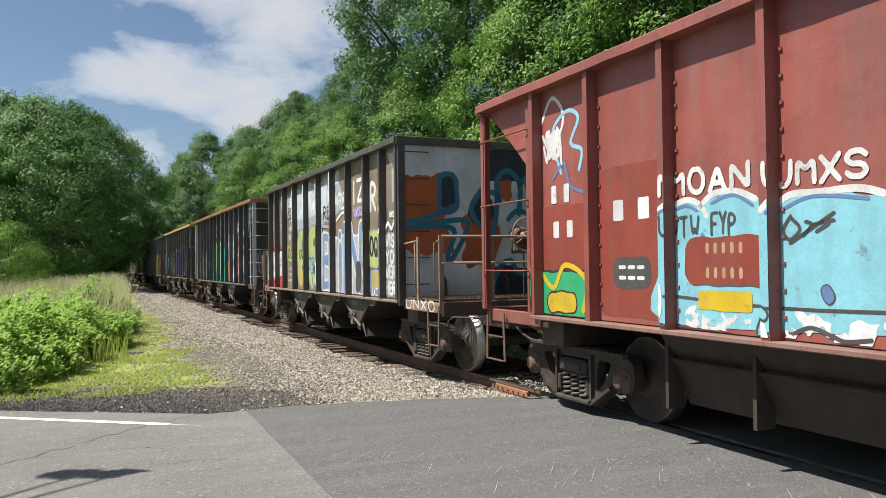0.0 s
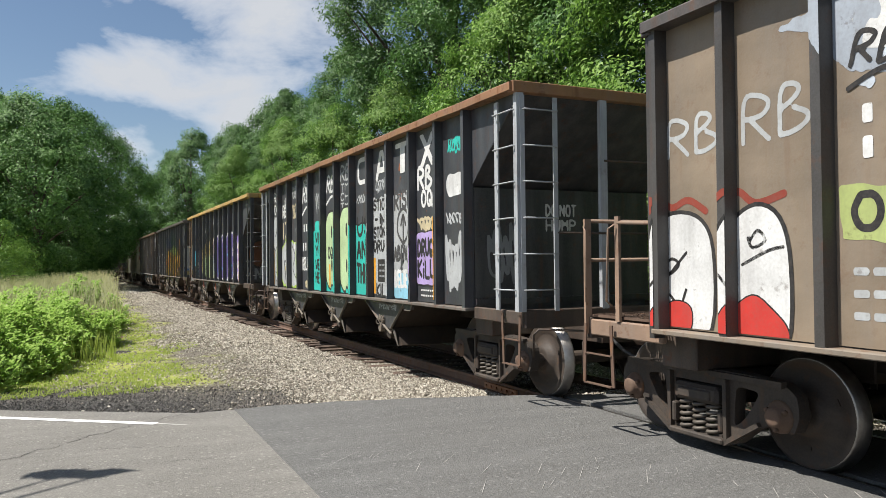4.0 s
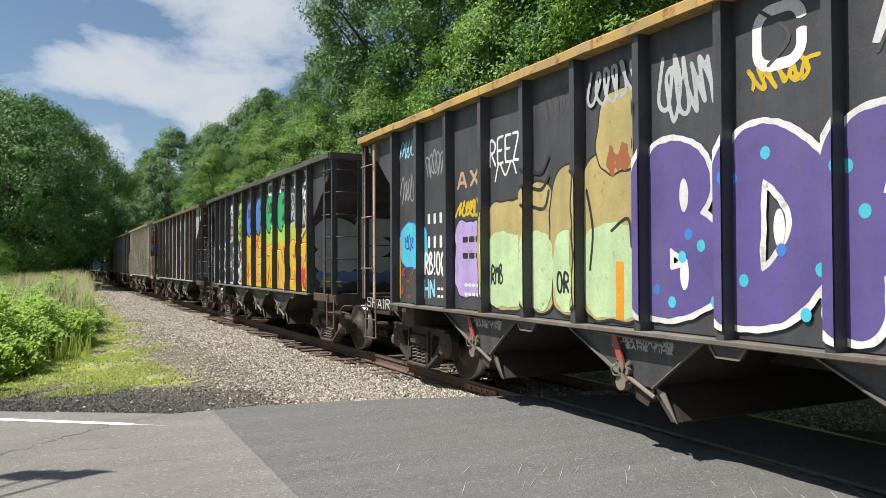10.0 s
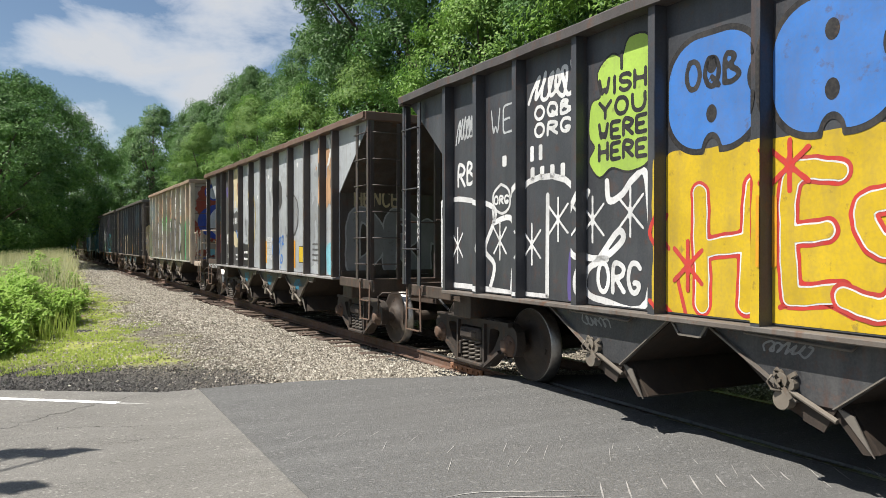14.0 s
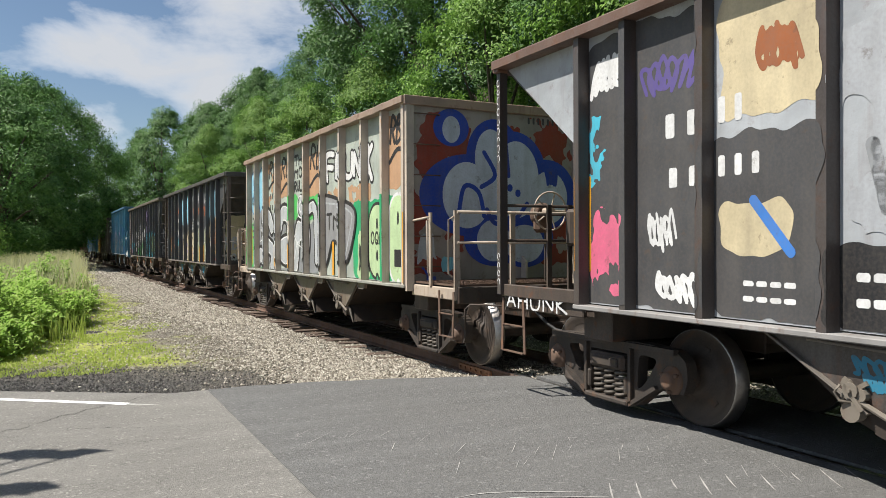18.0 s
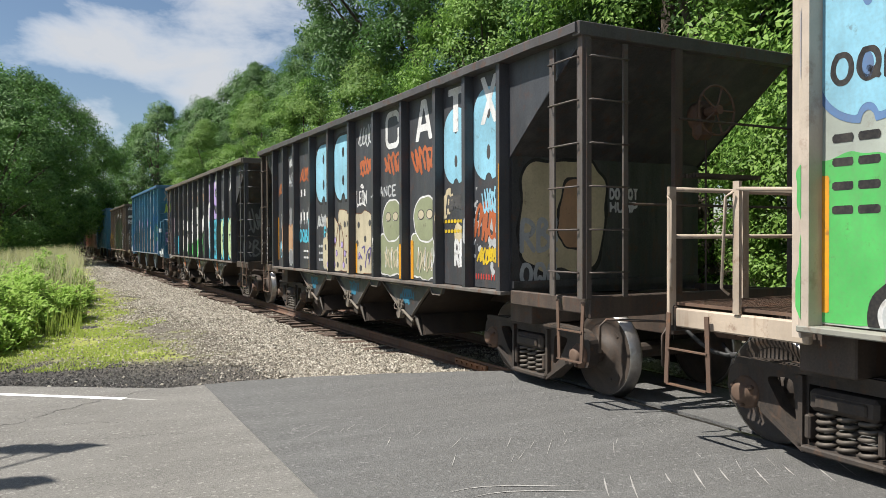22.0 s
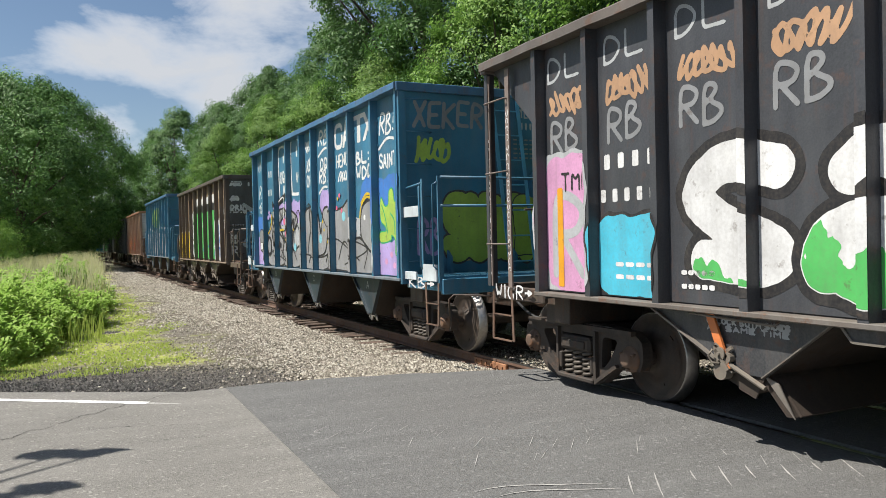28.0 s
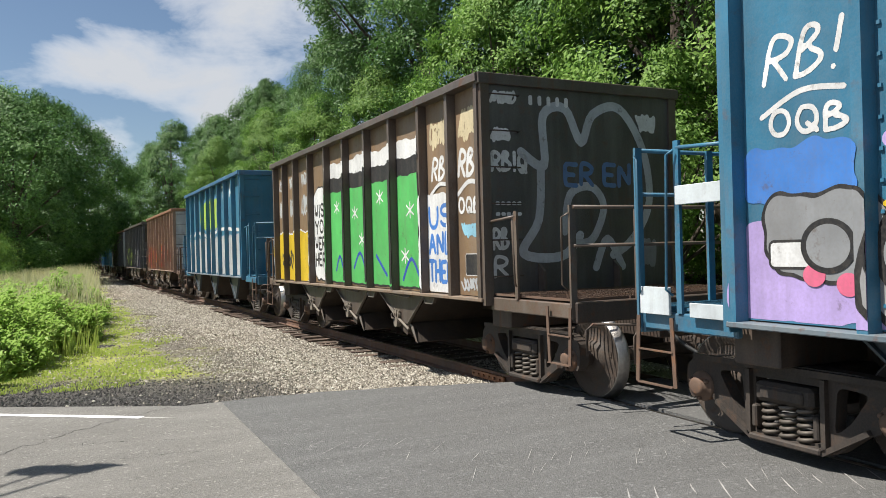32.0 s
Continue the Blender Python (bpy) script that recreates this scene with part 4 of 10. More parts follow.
def brake_wheel(car, x, y, z, s, mat):
    bm = bmesh.new()
    n, r = 22, 0.27
    pts = [(x + r * math.cos(2 * math.pi * i / n), y, z + r * math.sin(2 * math.pi * i / n)) for i in range(n + 1)]
    bent_rod(bm, pts, 0.014)
    for k in range(5):
        a = 2 * math.pi * k / 5
        rod(bm, (x, y, z), (x + r * math.cos(a), y, z + r * math.sin(a)), 0.011, 6)
    rod(bm, (x, y + s * 0.05, z), (x, y - s * 0.16, z), 0.05, 10)
    b = part("brake_wheel", bm, mat, car, "round spoked hand brake wheel")
    bm = bmesh.new()
    lathe(bm, [(0.0, 0.16), (0.10, 0.17), (0.14, 0.12)], 16, "X")
    bmesh.ops.transform(bm, matrix=Matrix.Translation((x, y - s * 0.28, z - 0.04)) @ Matrix.Rotation(s * math.pi / 2, 4, "Z"), verts=bm.verts)
    box(bm, x - 0.13, x + 0.13, y - s * 0.28, y - s * 0.14, z - 0.30, z + 0.10, bevel=0.05)
    part("gear_case", bm, M_RUSTY, b)
    bm = bmesh.new()
    rod(bm, (x + 0.05, y - s * 0.2, z - 0.25), (x + 0.05, y - s * 0.2, SILL), 0.012)
    part("brake_chain", bm, M_IRON, b)


def grating(car, y0, y1, z, mat):
    bm = bmesh.new()
    n = 30
    for i in range(n):
        y = y0 + (y1 - y0) * (i + 0.5) / n
        box(bm, -1.42, 1.42, y - 0.006, y + 0.006, z - 0.03, z)
    for x in (-1.42, -0.7, 0, 0.7, 1.42):
        box(bm, x - 0.008, x + 0.008, y0, y1, z - 0.028, z - 0.003)
    part("deck_grating", bm, mat, car, "open steel grating deck")


def end_frame(car, ye, yb, s, top, style, kind):
    """The car's end: ye the end corner, yb the box's end, s its direction along the car."""
    iron, post = style["iron"], style["post"]
    for name, b in (("end_sill", (-1.46, 1.46, ye - s * 0.09, ye, 0.92, SILL + 0.02)), ("sill_extension", (-1.46, -1.40, yb, ye - s * 0.09, 0.96, SILL)), ("sill_extension", (1.40, 1.46, yb, ye - s * 0.09, 0.96, SILL)),
                    ("draft_sill", (-0.30, 0.30, ye - s * 0.09, yb - s * 1.2, 0.68, 1.04)), ("body_bolster", (-1.3, 1.3, yb + s * 0.2, yb - s * 0.25, 0.74, 1.06))):
        bm = bmesh.new()
        box(bm, *b, bevel=0.012)
        part(name, bm, style.get("beam", iron) if name == "end_sill" else style.get("rail", iron) if name == "sill_extension" else M_IRON, car, "rusted steel end beam" if name == "end_sill" else "")
    coupler(car, ye, s)
    for x in (-1.50, 1.50):
        bm = bmesh.new()
        stirrup(bm, x, ye - s * 0.06, ye - s * 0.48, 0.48, SILL - 0.04)
        part("step_stirrup", bm, style.get("step", M_RUSTY), car)
    if kind == "slope":
        # slope sheet under the overhanging top, and the wall below it
        bm = bmesh.new()
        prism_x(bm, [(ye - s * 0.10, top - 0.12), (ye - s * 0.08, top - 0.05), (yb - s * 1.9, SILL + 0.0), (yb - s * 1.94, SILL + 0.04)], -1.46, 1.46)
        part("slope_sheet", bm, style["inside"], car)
        bm = bmesh.new()
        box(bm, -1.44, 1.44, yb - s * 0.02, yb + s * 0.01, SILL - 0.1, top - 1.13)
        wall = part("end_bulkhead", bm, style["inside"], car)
        bm = bmesh.new()
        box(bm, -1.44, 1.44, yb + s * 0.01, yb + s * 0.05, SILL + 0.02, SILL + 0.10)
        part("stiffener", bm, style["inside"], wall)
        for side in (-1, 1):
            bm = bmesh.new()
            prism_x(bm, [(yb, top - 0.1), (ye - s * 0.12, top - 0.1), (yb, top - 0.1 - 2.58 * (abs(ye - yb) - 0.1) / (abs(ye - yb) + 1.8))], side * SHEET - 0.008, side * SHEET + 0.008)
            part("corner_sheet", bm, style["panel"], car)
            bm = bmesh.new()
            box(bm, side * 1.50 - 0.05, side * 1.50 + 0.05, ye - s * 0.075, ye - s * 0.005, SILL, top - 0.1)
            part("corner_post", bm, post, car)
        bare = style.get("bare_end") == s
        few = s == 1
        wide = style.get("wide_end", 0.52)
        if not bare:
            ladder(car, "side_ladder", style.get("endpost", post) if few else post, -1.53, ye - s * (wide if few else 0.52), ye - s * 0.06, SILL, top - 0.16, 3 if few else 6, 0.085)
        if not bare and not few:
            ladder(car, "end_ladder", post, ye, -1.48, -1.02, SILL, top - 0.16, 6, face="end")
            bm = bmesh.new()
            box(bm, -0.35, -0.25, ye - s * 0.06, ye, SILL, top - 0.1)
            part("end_post", bm, style.get("endpost", post), car)
        if bare:
            for x in (-0.85, -0.55, 0.3, 0.9):
                bm = bmesh.new()
                bar(bm, (x, ye - s * 0.04, SILL), (x, ye - s * 0.04, SILL + 1.05), 0.06, 0.03)
                part("rail_post", bm, style.get("rail", post), car)
            for h in (0.62, 1.03):
                bm = bmesh.new()
                rod(bm, (-1.46, ye - s * 0.03, SILL + h), (1.46, ye - s * 0.03, SILL + h), 0.018)
                part("hand_rail", bm, style.get("rail", post), car)
            bm = bmesh.new()
            box(bm, -1.51, -1.46, yb, ye - s * 0.02, SILL - 0.02, SILL + 0.12, bevel=0.01)
            part("deck_edge", bm, iron, car)
            bm = bmesh.new()
            box(bm, -0.62, -0.34, ye - s * 0.18, ye - s * 0.02, SILL + 0.55, SILL + 1.0, bevel=0.04)
            part("gear_case", bm, iron, car)
        for z, x in ((2.05, -1.0), (2.95, -0.3)):
            bm = bmesh.new()
            rod(bm, (x, ye, z), (1.45, ye, z), 0.014)
            part("grab_rail", bm, iron, car)
        if style.get("wheel_end") == s:
            brake_wheel(car, 0.35, ye - s * 0.1, 3.1, s, M_RUSTY)
            bm = bmesh.new()
            for i in range(5):
                box(bm, 0.0, 0.95, ye - s * (0.05 + 0.05 * i), ye - s * (0.02 + 0.05 * i), 2.36, 2.40)
            part("brake_step", bm, iron, car)
    else:
        # flat end wall and an open deck with hand rails
        bm = bmesh.new()
        box(bm, -1.48, 1.48, yb - s * 0.012, yb + s * 0.012, SILL, top - 0.02)
        w = part("end_wall", bm, style.get("end", style["panel"]), car)
        for z in np.linspace(SILL + 0.25, top - 0.25, 6):
            bm = bmesh.new()
            bent_rod(bm, [(-1.44, yb, z), (-1.44, yb + s * 0.07, z), (-1.02, yb + s * 0.07, z), (-1.02, yb, z)], 0.0095)
            part("grab_iron", bm, iron, w)
        bm = bmesh.new()
        box(bm, -1.56, -1.44, yb - s * 0.02, yb + s * 0.05, SILL - 0.1, top)
        part("corner_post", bm, post, car)
        bm = bmesh.new()
        box(bm, 1.44, 1.56, yb - s * 0.02, yb + s * 0.05, SILL - 0.1, top)
        part("corner_post", bm, post, car)
        for x in (-0.75, 0.45):
            bm = bmesh.new()
            prism_x(bm, [(yb + s * 0.02, SILL), (yb + s * 0.16, SILL), (yb + s * 0.14, SILL + 0.30), (yb + s * 0.02, SILL + 0.40)], x - 0.02, x + 0.02)
            part("gusset", bm, post, w)
        grating(car, yb + s * 0.06, ye - s * 0.06, SILL + 0.05, style.get("deck", M_RUSTY))
        h = SILL + style.get("rail_high", 1.02)
        rail = style.get("rail", post)
        for x in (-1.46, -0.60, 0.45, 1.46):
            bm = bmesh.new()
            bar(bm, (x, ye - s * 0.05, SILL - 0.15), (x, ye - s * 0.05, h), 0.075, 0.03)
            part("rail_post", bm, rail, car)
        bm = bmesh.new()
        bar(bm, (-1.46, yb + s * 0.62, SILL), (-1.46, yb + s * 0.62, h), 0.03, 0.06)
        part("rail_post", bm, rail, car)
        for pts, r in (([(-1.46, ye - s * 0.03, h - 0.02), (1.46, ye - s * 0.03, h - 0.02)], 0.021), ([(-1.46, ye - s * 0.03, h - 0.42), (1.46, ye - s * 0.03, h - 0.42)], 0.019),
                       ([(-1.46, yb, h - 0.1), (-1.46, yb + s * 0.62, h - 0.06)], 0.018),
                       ([(-1.50, yb + s * 0.66, SILL + 0.15), (-1.54, yb + s * 0.70, SILL + 0.2), (-1.54, yb + s * 0.66, h - 0.12), (-1.50, yb + s * 0.62, h - 0.08)], 0.012),
                       ([(-1.50, ye - s * 0.09, SILL + 0.15), (-1.54, ye - s * 0.13, SILL + 0.2), (-1.54, ye - s * 0.12, h - 0.12), (-1.50, ye - s * 0.05, h - 0.08)], 0.012)):
            bm = bmesh.new()
            bent_rod(bm, pts, r, 8)
            part("hand_rail", bm, rail, car)
        if style.get("wheel_end") == s:
            brake_wheel(car, 0.1, ye - s * 0.16, h + 0.02, s, style.get("rail", post))
        if kind == "ladder":
            for z0, z1, a, b in ((SILL + 0.92, SILL + 1.08, yb + s * 0.02, yb + s * 0.60), (SILL - 0.02, SILL + 0.10, yb + s * 0.02, yb + s * 0.46), (SILL - 0.02, SILL + 0.22, yb + s * 0.70, ye - s * 0.10)):
                bm = bmesh.new()
                box(bm, -1.515, -1.485, min(a, b), max(a, b), z0, z1, bevel=0.004)
                part("board", bm, weathered("white_board", (0.55, 0.60, 0.62), 0.15, 0.3), car, "white scrawled board")
            bm = bmesh.new()
            rod(bm, (0.72, yb + s * 0.26, 2.55), (1.30, yb + s * 0.26, 2.55), 0.21, 18)
            part("air_reservoir", bm, post, car)
            first = None
            for x in (0.09, 0.56):
                bm = bmesh.new()
                bar(bm, (x, yb + s * 0.55, SILL), (x, yb + s * 0.05, top - 0.15), 0.06, 0.02)
                if first is None:
                    first = part("end_ladder", bm, M_LADDER_SUNLIT, car, "leaning blue steel ladder in a paler, sunlit tint")
                else:
                    part("stile", bm, M_LADDER_SUNLIT, first)
            for i in range(7):
                f = (i + 0.5) / 7
                y = (yb + s * 0.55) * (1 - f) + (yb + s * 0.05) * f
                bm = bmesh.new()
                rod(bm, (0.09, y, SILL + (top - 0.15 - SILL) * f), (0.56, y, SILL + (top - 0.15 - SILL) * f), 0.011)
                part("rung", bm, M_LADDER_SUNLIT, first)


def rib_lines(yb_front, yb_rear, n, narrow):
    """Where the ribs stand, from the rear box end to the front. narrow: widths of the outer two panels at each end, or the middle one's."""
    length = yb_rear - yb_front
    if narrow is None:
        widths = [length / n] * n
    elif isinstance(narrow, tuple):
        widths = [*narrow] + [(length - 2 * sum(narrow)) / (n - 4)] * (n - 4) + [*narrow][::-1]
    else:
        widths = [(length - narrow) / (n - 1)] * n
        widths[n // 2] = narrow
    lines = [yb_rear]
    for w in widths:
        lines.append(lines[-1] - w)
    return lines


def hopper_car(label, corners, boxed, panels, top, style, ends, narrow=None, bays=("latched", 2.6, 2.2), rear_truck=1.3):
    """corners, boxed: the car's and the box's front and rear, metres along the train."""
    mid = (corners[0] + corners[1]) / 2
    car = tagged(new("hopper_car"), label, "freight car", "hopper cars of the train")
    f, r, bf, br = (v - mid for v in (*corners, *boxed))
    lines = rib_lines(bf, br, panels, narrow)
    # near side: sheet by sheet
    for a, b in zip(lines, lines[1:]):
        w = a - b
        key = "panel %.3f %.2f %s" % (w, top, style["panel"].name)
        me = shared(key, lambda bm: box(bm, -0.008, 0.008, -w / 2, w / 2, SILL, top - 0.05), style["panel"])
        put("side_panel", me, car, Matrix.Translation((-SHEET, (a + b) / 2, 0)))

    def rib(bm):
        o = [(-0.052, 0), (-0.04, -RIB_DEEP), (0.04, -RIB_DEEP), (0.052, 0)]
        lo = [bm.verts.new((x, y, SILL - 0.03)) for y, x in o]
        hi = [bm.verts.new((x, y, top - 0.09)) for y, x in o]
        for i in range(4):
            bm.faces.new((lo[i], lo[(i + 1) % 4], hi[(i + 1) % 4], hi[i]))
        bm.faces.new(lo)
        bm.faces.new(hi)
    me = shared("rib %.2f %s" % (top, style["rib"].name), rib, style["rib"])
    for y in lines:
        put("side_rib", me, car, Matrix.Translation((-SHEET - 0.004, min(max(y, bf + 0.06), br - 0.06), 0)))
    # top chord, sill, far side, floor ridge
    slope = ends[0] == "slope"
    tf, tr = (f + 0.02, r - 0.02) if slope else (bf - 0.04, br + 0.04)
    rnd = random.Random(int(mid))
    for x in (-1, 1):
        bm = bmesh.new()
        n = 36
        rings = []
        for i in range(n + 1):
            y = tf + (tr - tf) * i / n
            dz, dx = rnd.uniform(-0.006, 0.006), rnd.uniform(-0.006, 0.006)
            rings.append([bm.verts.new((a + dx, y, b + dz)) for a, b in ((x * 1.44, top), (x * 1.62, top), (x * 1.63, top - 0.012), (x * 1.63, top - 0.10), (x * 1.44, top - 0.10))])
        for p, q in zip(rings, rings[1:]):
            for k in range(5):
                bm.faces.new((p[k], p[(k + 1) % 5], q[(k + 1) % 5], q[k]))
        bm.faces.new(rings[0])
        bm.faces.new(rings[-1])
        part("top_chord", bm, style["rim"], car, style.get("rim_label", ""))
        bm = bmesh.new()
        box(bm, x * 1.59, x * 1.44, bf, br, SILL - 0.058, SILL - 0.012, bevel=0.008)
        part("side_sill", bm, style["sill"], car)
    for y0, y1 in ((tf - 0.03, tf + 0.09), (tr - 0.09, tr + 0.03)):
        bm = bmesh.new()
        box(bm, -1.60, 1.60, y0, y1, top - 0.13, top + 0.006, bevel=0.008)
        part("end_chord", bm, style["rim"], car)
    bm = bmesh.new()
    box(bm, SHEET - 0.01, SHEET + 0.01, bf, br, SILL, top - 0.05)
    for y in lines[1:-1]:
        box(bm, SHEET, SHEET + 0.10, y - 0.05, y + 0.05, SILL, top - 0.09)
    part("far_side", bm, style["panel"], car)
    bm = bmesh.new()
    box(bm, -0.28, 0.28, bf - 0.2, br + 0.2, 0.78, 1.06)
    box(bm, -1.45, 1.45, bf + 0.1, br - 0.1, SILL - 0.06, SILL - 0.02)
    part("centre_sill", bm, M_BAY, car)
    kind, first, step = bays
    if kind == "trough":
        long_trough(car, br - 2.0, bf + 2.0, M_BAY)
    for i in range(0 if kind == "trough" else 3):
        if kind == "pointed":
            pointed_bay(car, br - first - step * i, M_BAY, style.get("bay", style["inside"]))
        else:
            hopper_bay(car, br - first - step * i, M_BAY, style.get("plate", style["inside"]), style, 1.0 if step < 2.5 else 1.2)
    end_frame(car, f, bf, -1, top, style, ends[0])
    end_frame(car, r, br, 1, top, style, ends[1])
    if style.get("rivets"):
        bm = bmesh.new()
        for y in lines[1:-1]:
            for q in (-0.085, 0.085):
                for k in range(int((top - SILL - 0.3) / 0.2)):
                    box(bm, -SHEET - 0.024, -SHEET, y + q - 0.012, y + q + 0.012, SILL + 0.15 + 0.2 * k, SILL + 0.175 + 0.2 * k)
        tagged(part("rivet_heads", bm, style["panel"], car), kind="stuff")
    truck(car, f + 1.5, style.get("cap"))
    truck(car, r - rear_truck, style.get("cap"))
    MOVERS.append((car, mid, r - f))
    return car, lines, mid


def paint(name, panel, rib=None, rim=None, **more):
    """A car's coat: panel, rib and rim colours of the weathered steel."""
    soot = {"dust": (0.155, 0.16, 0.165)} if max(panel) < 0.06 else {}
    p = weathered(name + "_panel", panel, more.pop("rust", 0.25), more.pop("streak", 0.28), **soot)
    rb = weathered(name + "_rib", rib or panel, 0.3, 0.3, **({"dust": (0.15, 0.15, 0.155)} if max(rib or panel) < 0.06 else {}))
    rm = weathered(name + "_rim", rim or panel, more.pop("rim_rust", 0.5), 0.2)
    # tan in the sill colour: dirt, plus the sunlit top edge painted in
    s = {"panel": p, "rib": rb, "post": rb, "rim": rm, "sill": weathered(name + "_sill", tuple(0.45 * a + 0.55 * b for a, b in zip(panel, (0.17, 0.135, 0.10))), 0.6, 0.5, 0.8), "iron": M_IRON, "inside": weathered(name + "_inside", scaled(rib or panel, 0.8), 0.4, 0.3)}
    s.update(more)
    return s


BLACK = (0.036, 0.038, 0.044)
M_YELLOW_RIM = weathered("yellow_rim", (0.40, 0.25, 0.06), 1.0, 0.5, 0.8, (0.20, 0.08, 0.03))
M_BEIGE = weathered("beige_post", (0.36, 0.23, 0.15), 0.4, 0.3, 0.7)
M_TAN_IRON = weathered("tan_iron", (0.26, 0.17, 0.115), 0.5, 0.3, 0.75)
M_PALE = weathered("pale_iron", (0.42, 0.34, 0.26), 0.5, 0.3, 0.75)
M_SILVER = weathered("silver_post", (0.38, 0.40, 0.42), 0.3, 0.2, 0.5)
M_ORANGE_LEVER = weathered("orange_lever", (0.55, 0.15, 0.03), 0.3, 0.3)
BLUE = (0.022, 0.145, 0.245)
M_BLUE = weathered("blue_iron", BLUE, 0.25, 0.3)
M_LATCH = weathered("latch_steel", (0.16, 0.138, 0.11), 0.45, 0.4, 0.7, (0.13, 0.07, 0.038), dust=(0.22, 0.18, 0.14))
# paler than BLUE: grazing sunlight on the end ladder, put into its colour
M_LADDER_SUNLIT = weathered("ladder_blue", (0.07, 0.30, 0.46), 0.2, 0.2)
SLOPE, FLAT = ("slope", "slope"), ("flat", "flat")
STYLES = {
    "red": paint("red", (0.27, 0.062, 0.045), (0.24, 0.052, 0.038), (0.26, 0.07, 0.05), iron=weathered("red_iron", (0.2, 0.05, 0.035), 0.4, 0.3), rust=0.15, rivets=True, wide_end=1.2),
    "tan": paint("tan", (0.215, 0.165, 0.115), (0.045, 0.040, 0.036), (0.06, 0.05, 0.045), rail=M_TAN_IRON, end=weathered("end_grey", (0.58, 0.62, 0.66), 0.2, 0.15), wheel_end=-1),
    "black_rust": paint("black_rust", BLACK, BLACK, (0.25, 0.12, 0.05), rim_rust=0.8, rim_label="rusted top chord", post=M_SILVER),
    "black_yellow": paint("black_yellow", BLACK, BLACK, (0.4, 0.25, 0.06), rim_label="yellow top chord flaking to rust", endpost=M_BEIGE, lever=weathered("red_lever", (0.36, 0.06, 0.04), 0.3, 0.2)),
    "black_plain": paint("black_plain", BLACK, BLACK, (0.06, 0.05, 0.045)),
    "silver": paint("silver", (0.36, 0.38, 0.40), (0.055, 0.042, 0.036), (0.13, 0.07, 0.045), streak=0.2, bare_end=1, rail=M_IRON),
    # dark beam, pale sill extensions: shaded end face and sunlit sides set by colour
    "pale": paint("pale", (0.40, 0.44, 0.385), (0.50, 0.42, 0.34), (0.30, 0.21, 0.15), rail=M_PALE, end=weathered("end_pale", (0.30, 0.26, 0.23), 0.35, 0.2), iron=M_RUSTY, beam=M_TRUCK, wheel_end=-1, plate=weathered("tan_plate", (0.15, 0.112, 0.078), 0.5, 0.4)),
    "black_step": paint("black_step", BLACK, BLACK, (0.055, 0.05, 0.048), endpost=M_IRON, wheel_end=-1, post=weathered("dark_post", (0.075, 0.06, 0.052), 0.4, 0.3)),
    "black_lever": paint("black_lever", BLACK, BLACK, (0.11, 0.09, 0.075), lever=M_ORANGE_LEVER, endpost=weathered("brown_post", (0.17, 0.13, 0.11), 0.4, 0.3, 0.7), wheel_end=-1),
    "blue": paint("blue", BLUE, BLUE, (0.035, 0.13, 0.25), rail=M_BLUE, iron=M_BLUE, bay=weathered("blue_bay", (0.016, 0.032, 0.044), 0.3, 0.3, dust=(0.12, 0.12, 0.12)), rust=0.1, streak=0.2, deck=M_BLUE, rivets=True, rail_high=1.47),
    "brown": paint("brown", (0.20, 0.125, 0.065), (0.075, 0.052, 0.038), (0.07, 0.055, 0.045), rail=weathered("brown_rail", (0.10, 0.07, 0.05), 0.4, 0.3), end=weathered("end_dark", (0.065, 0.06, 0.055), 0.3, 0.4)),
    "rust": paint("rust", (0.29, 0.165, 0.11), (0.27, 0.17, 0.12), (0.25, 0.12, 0.07), rail=M_RUSTY, end=weathered("end_white", (0.5, 0.5, 0.52), 0.2, 0.2)),
}
STYLES["black_yellow"]["rim"] = M_YELLOW_RIM
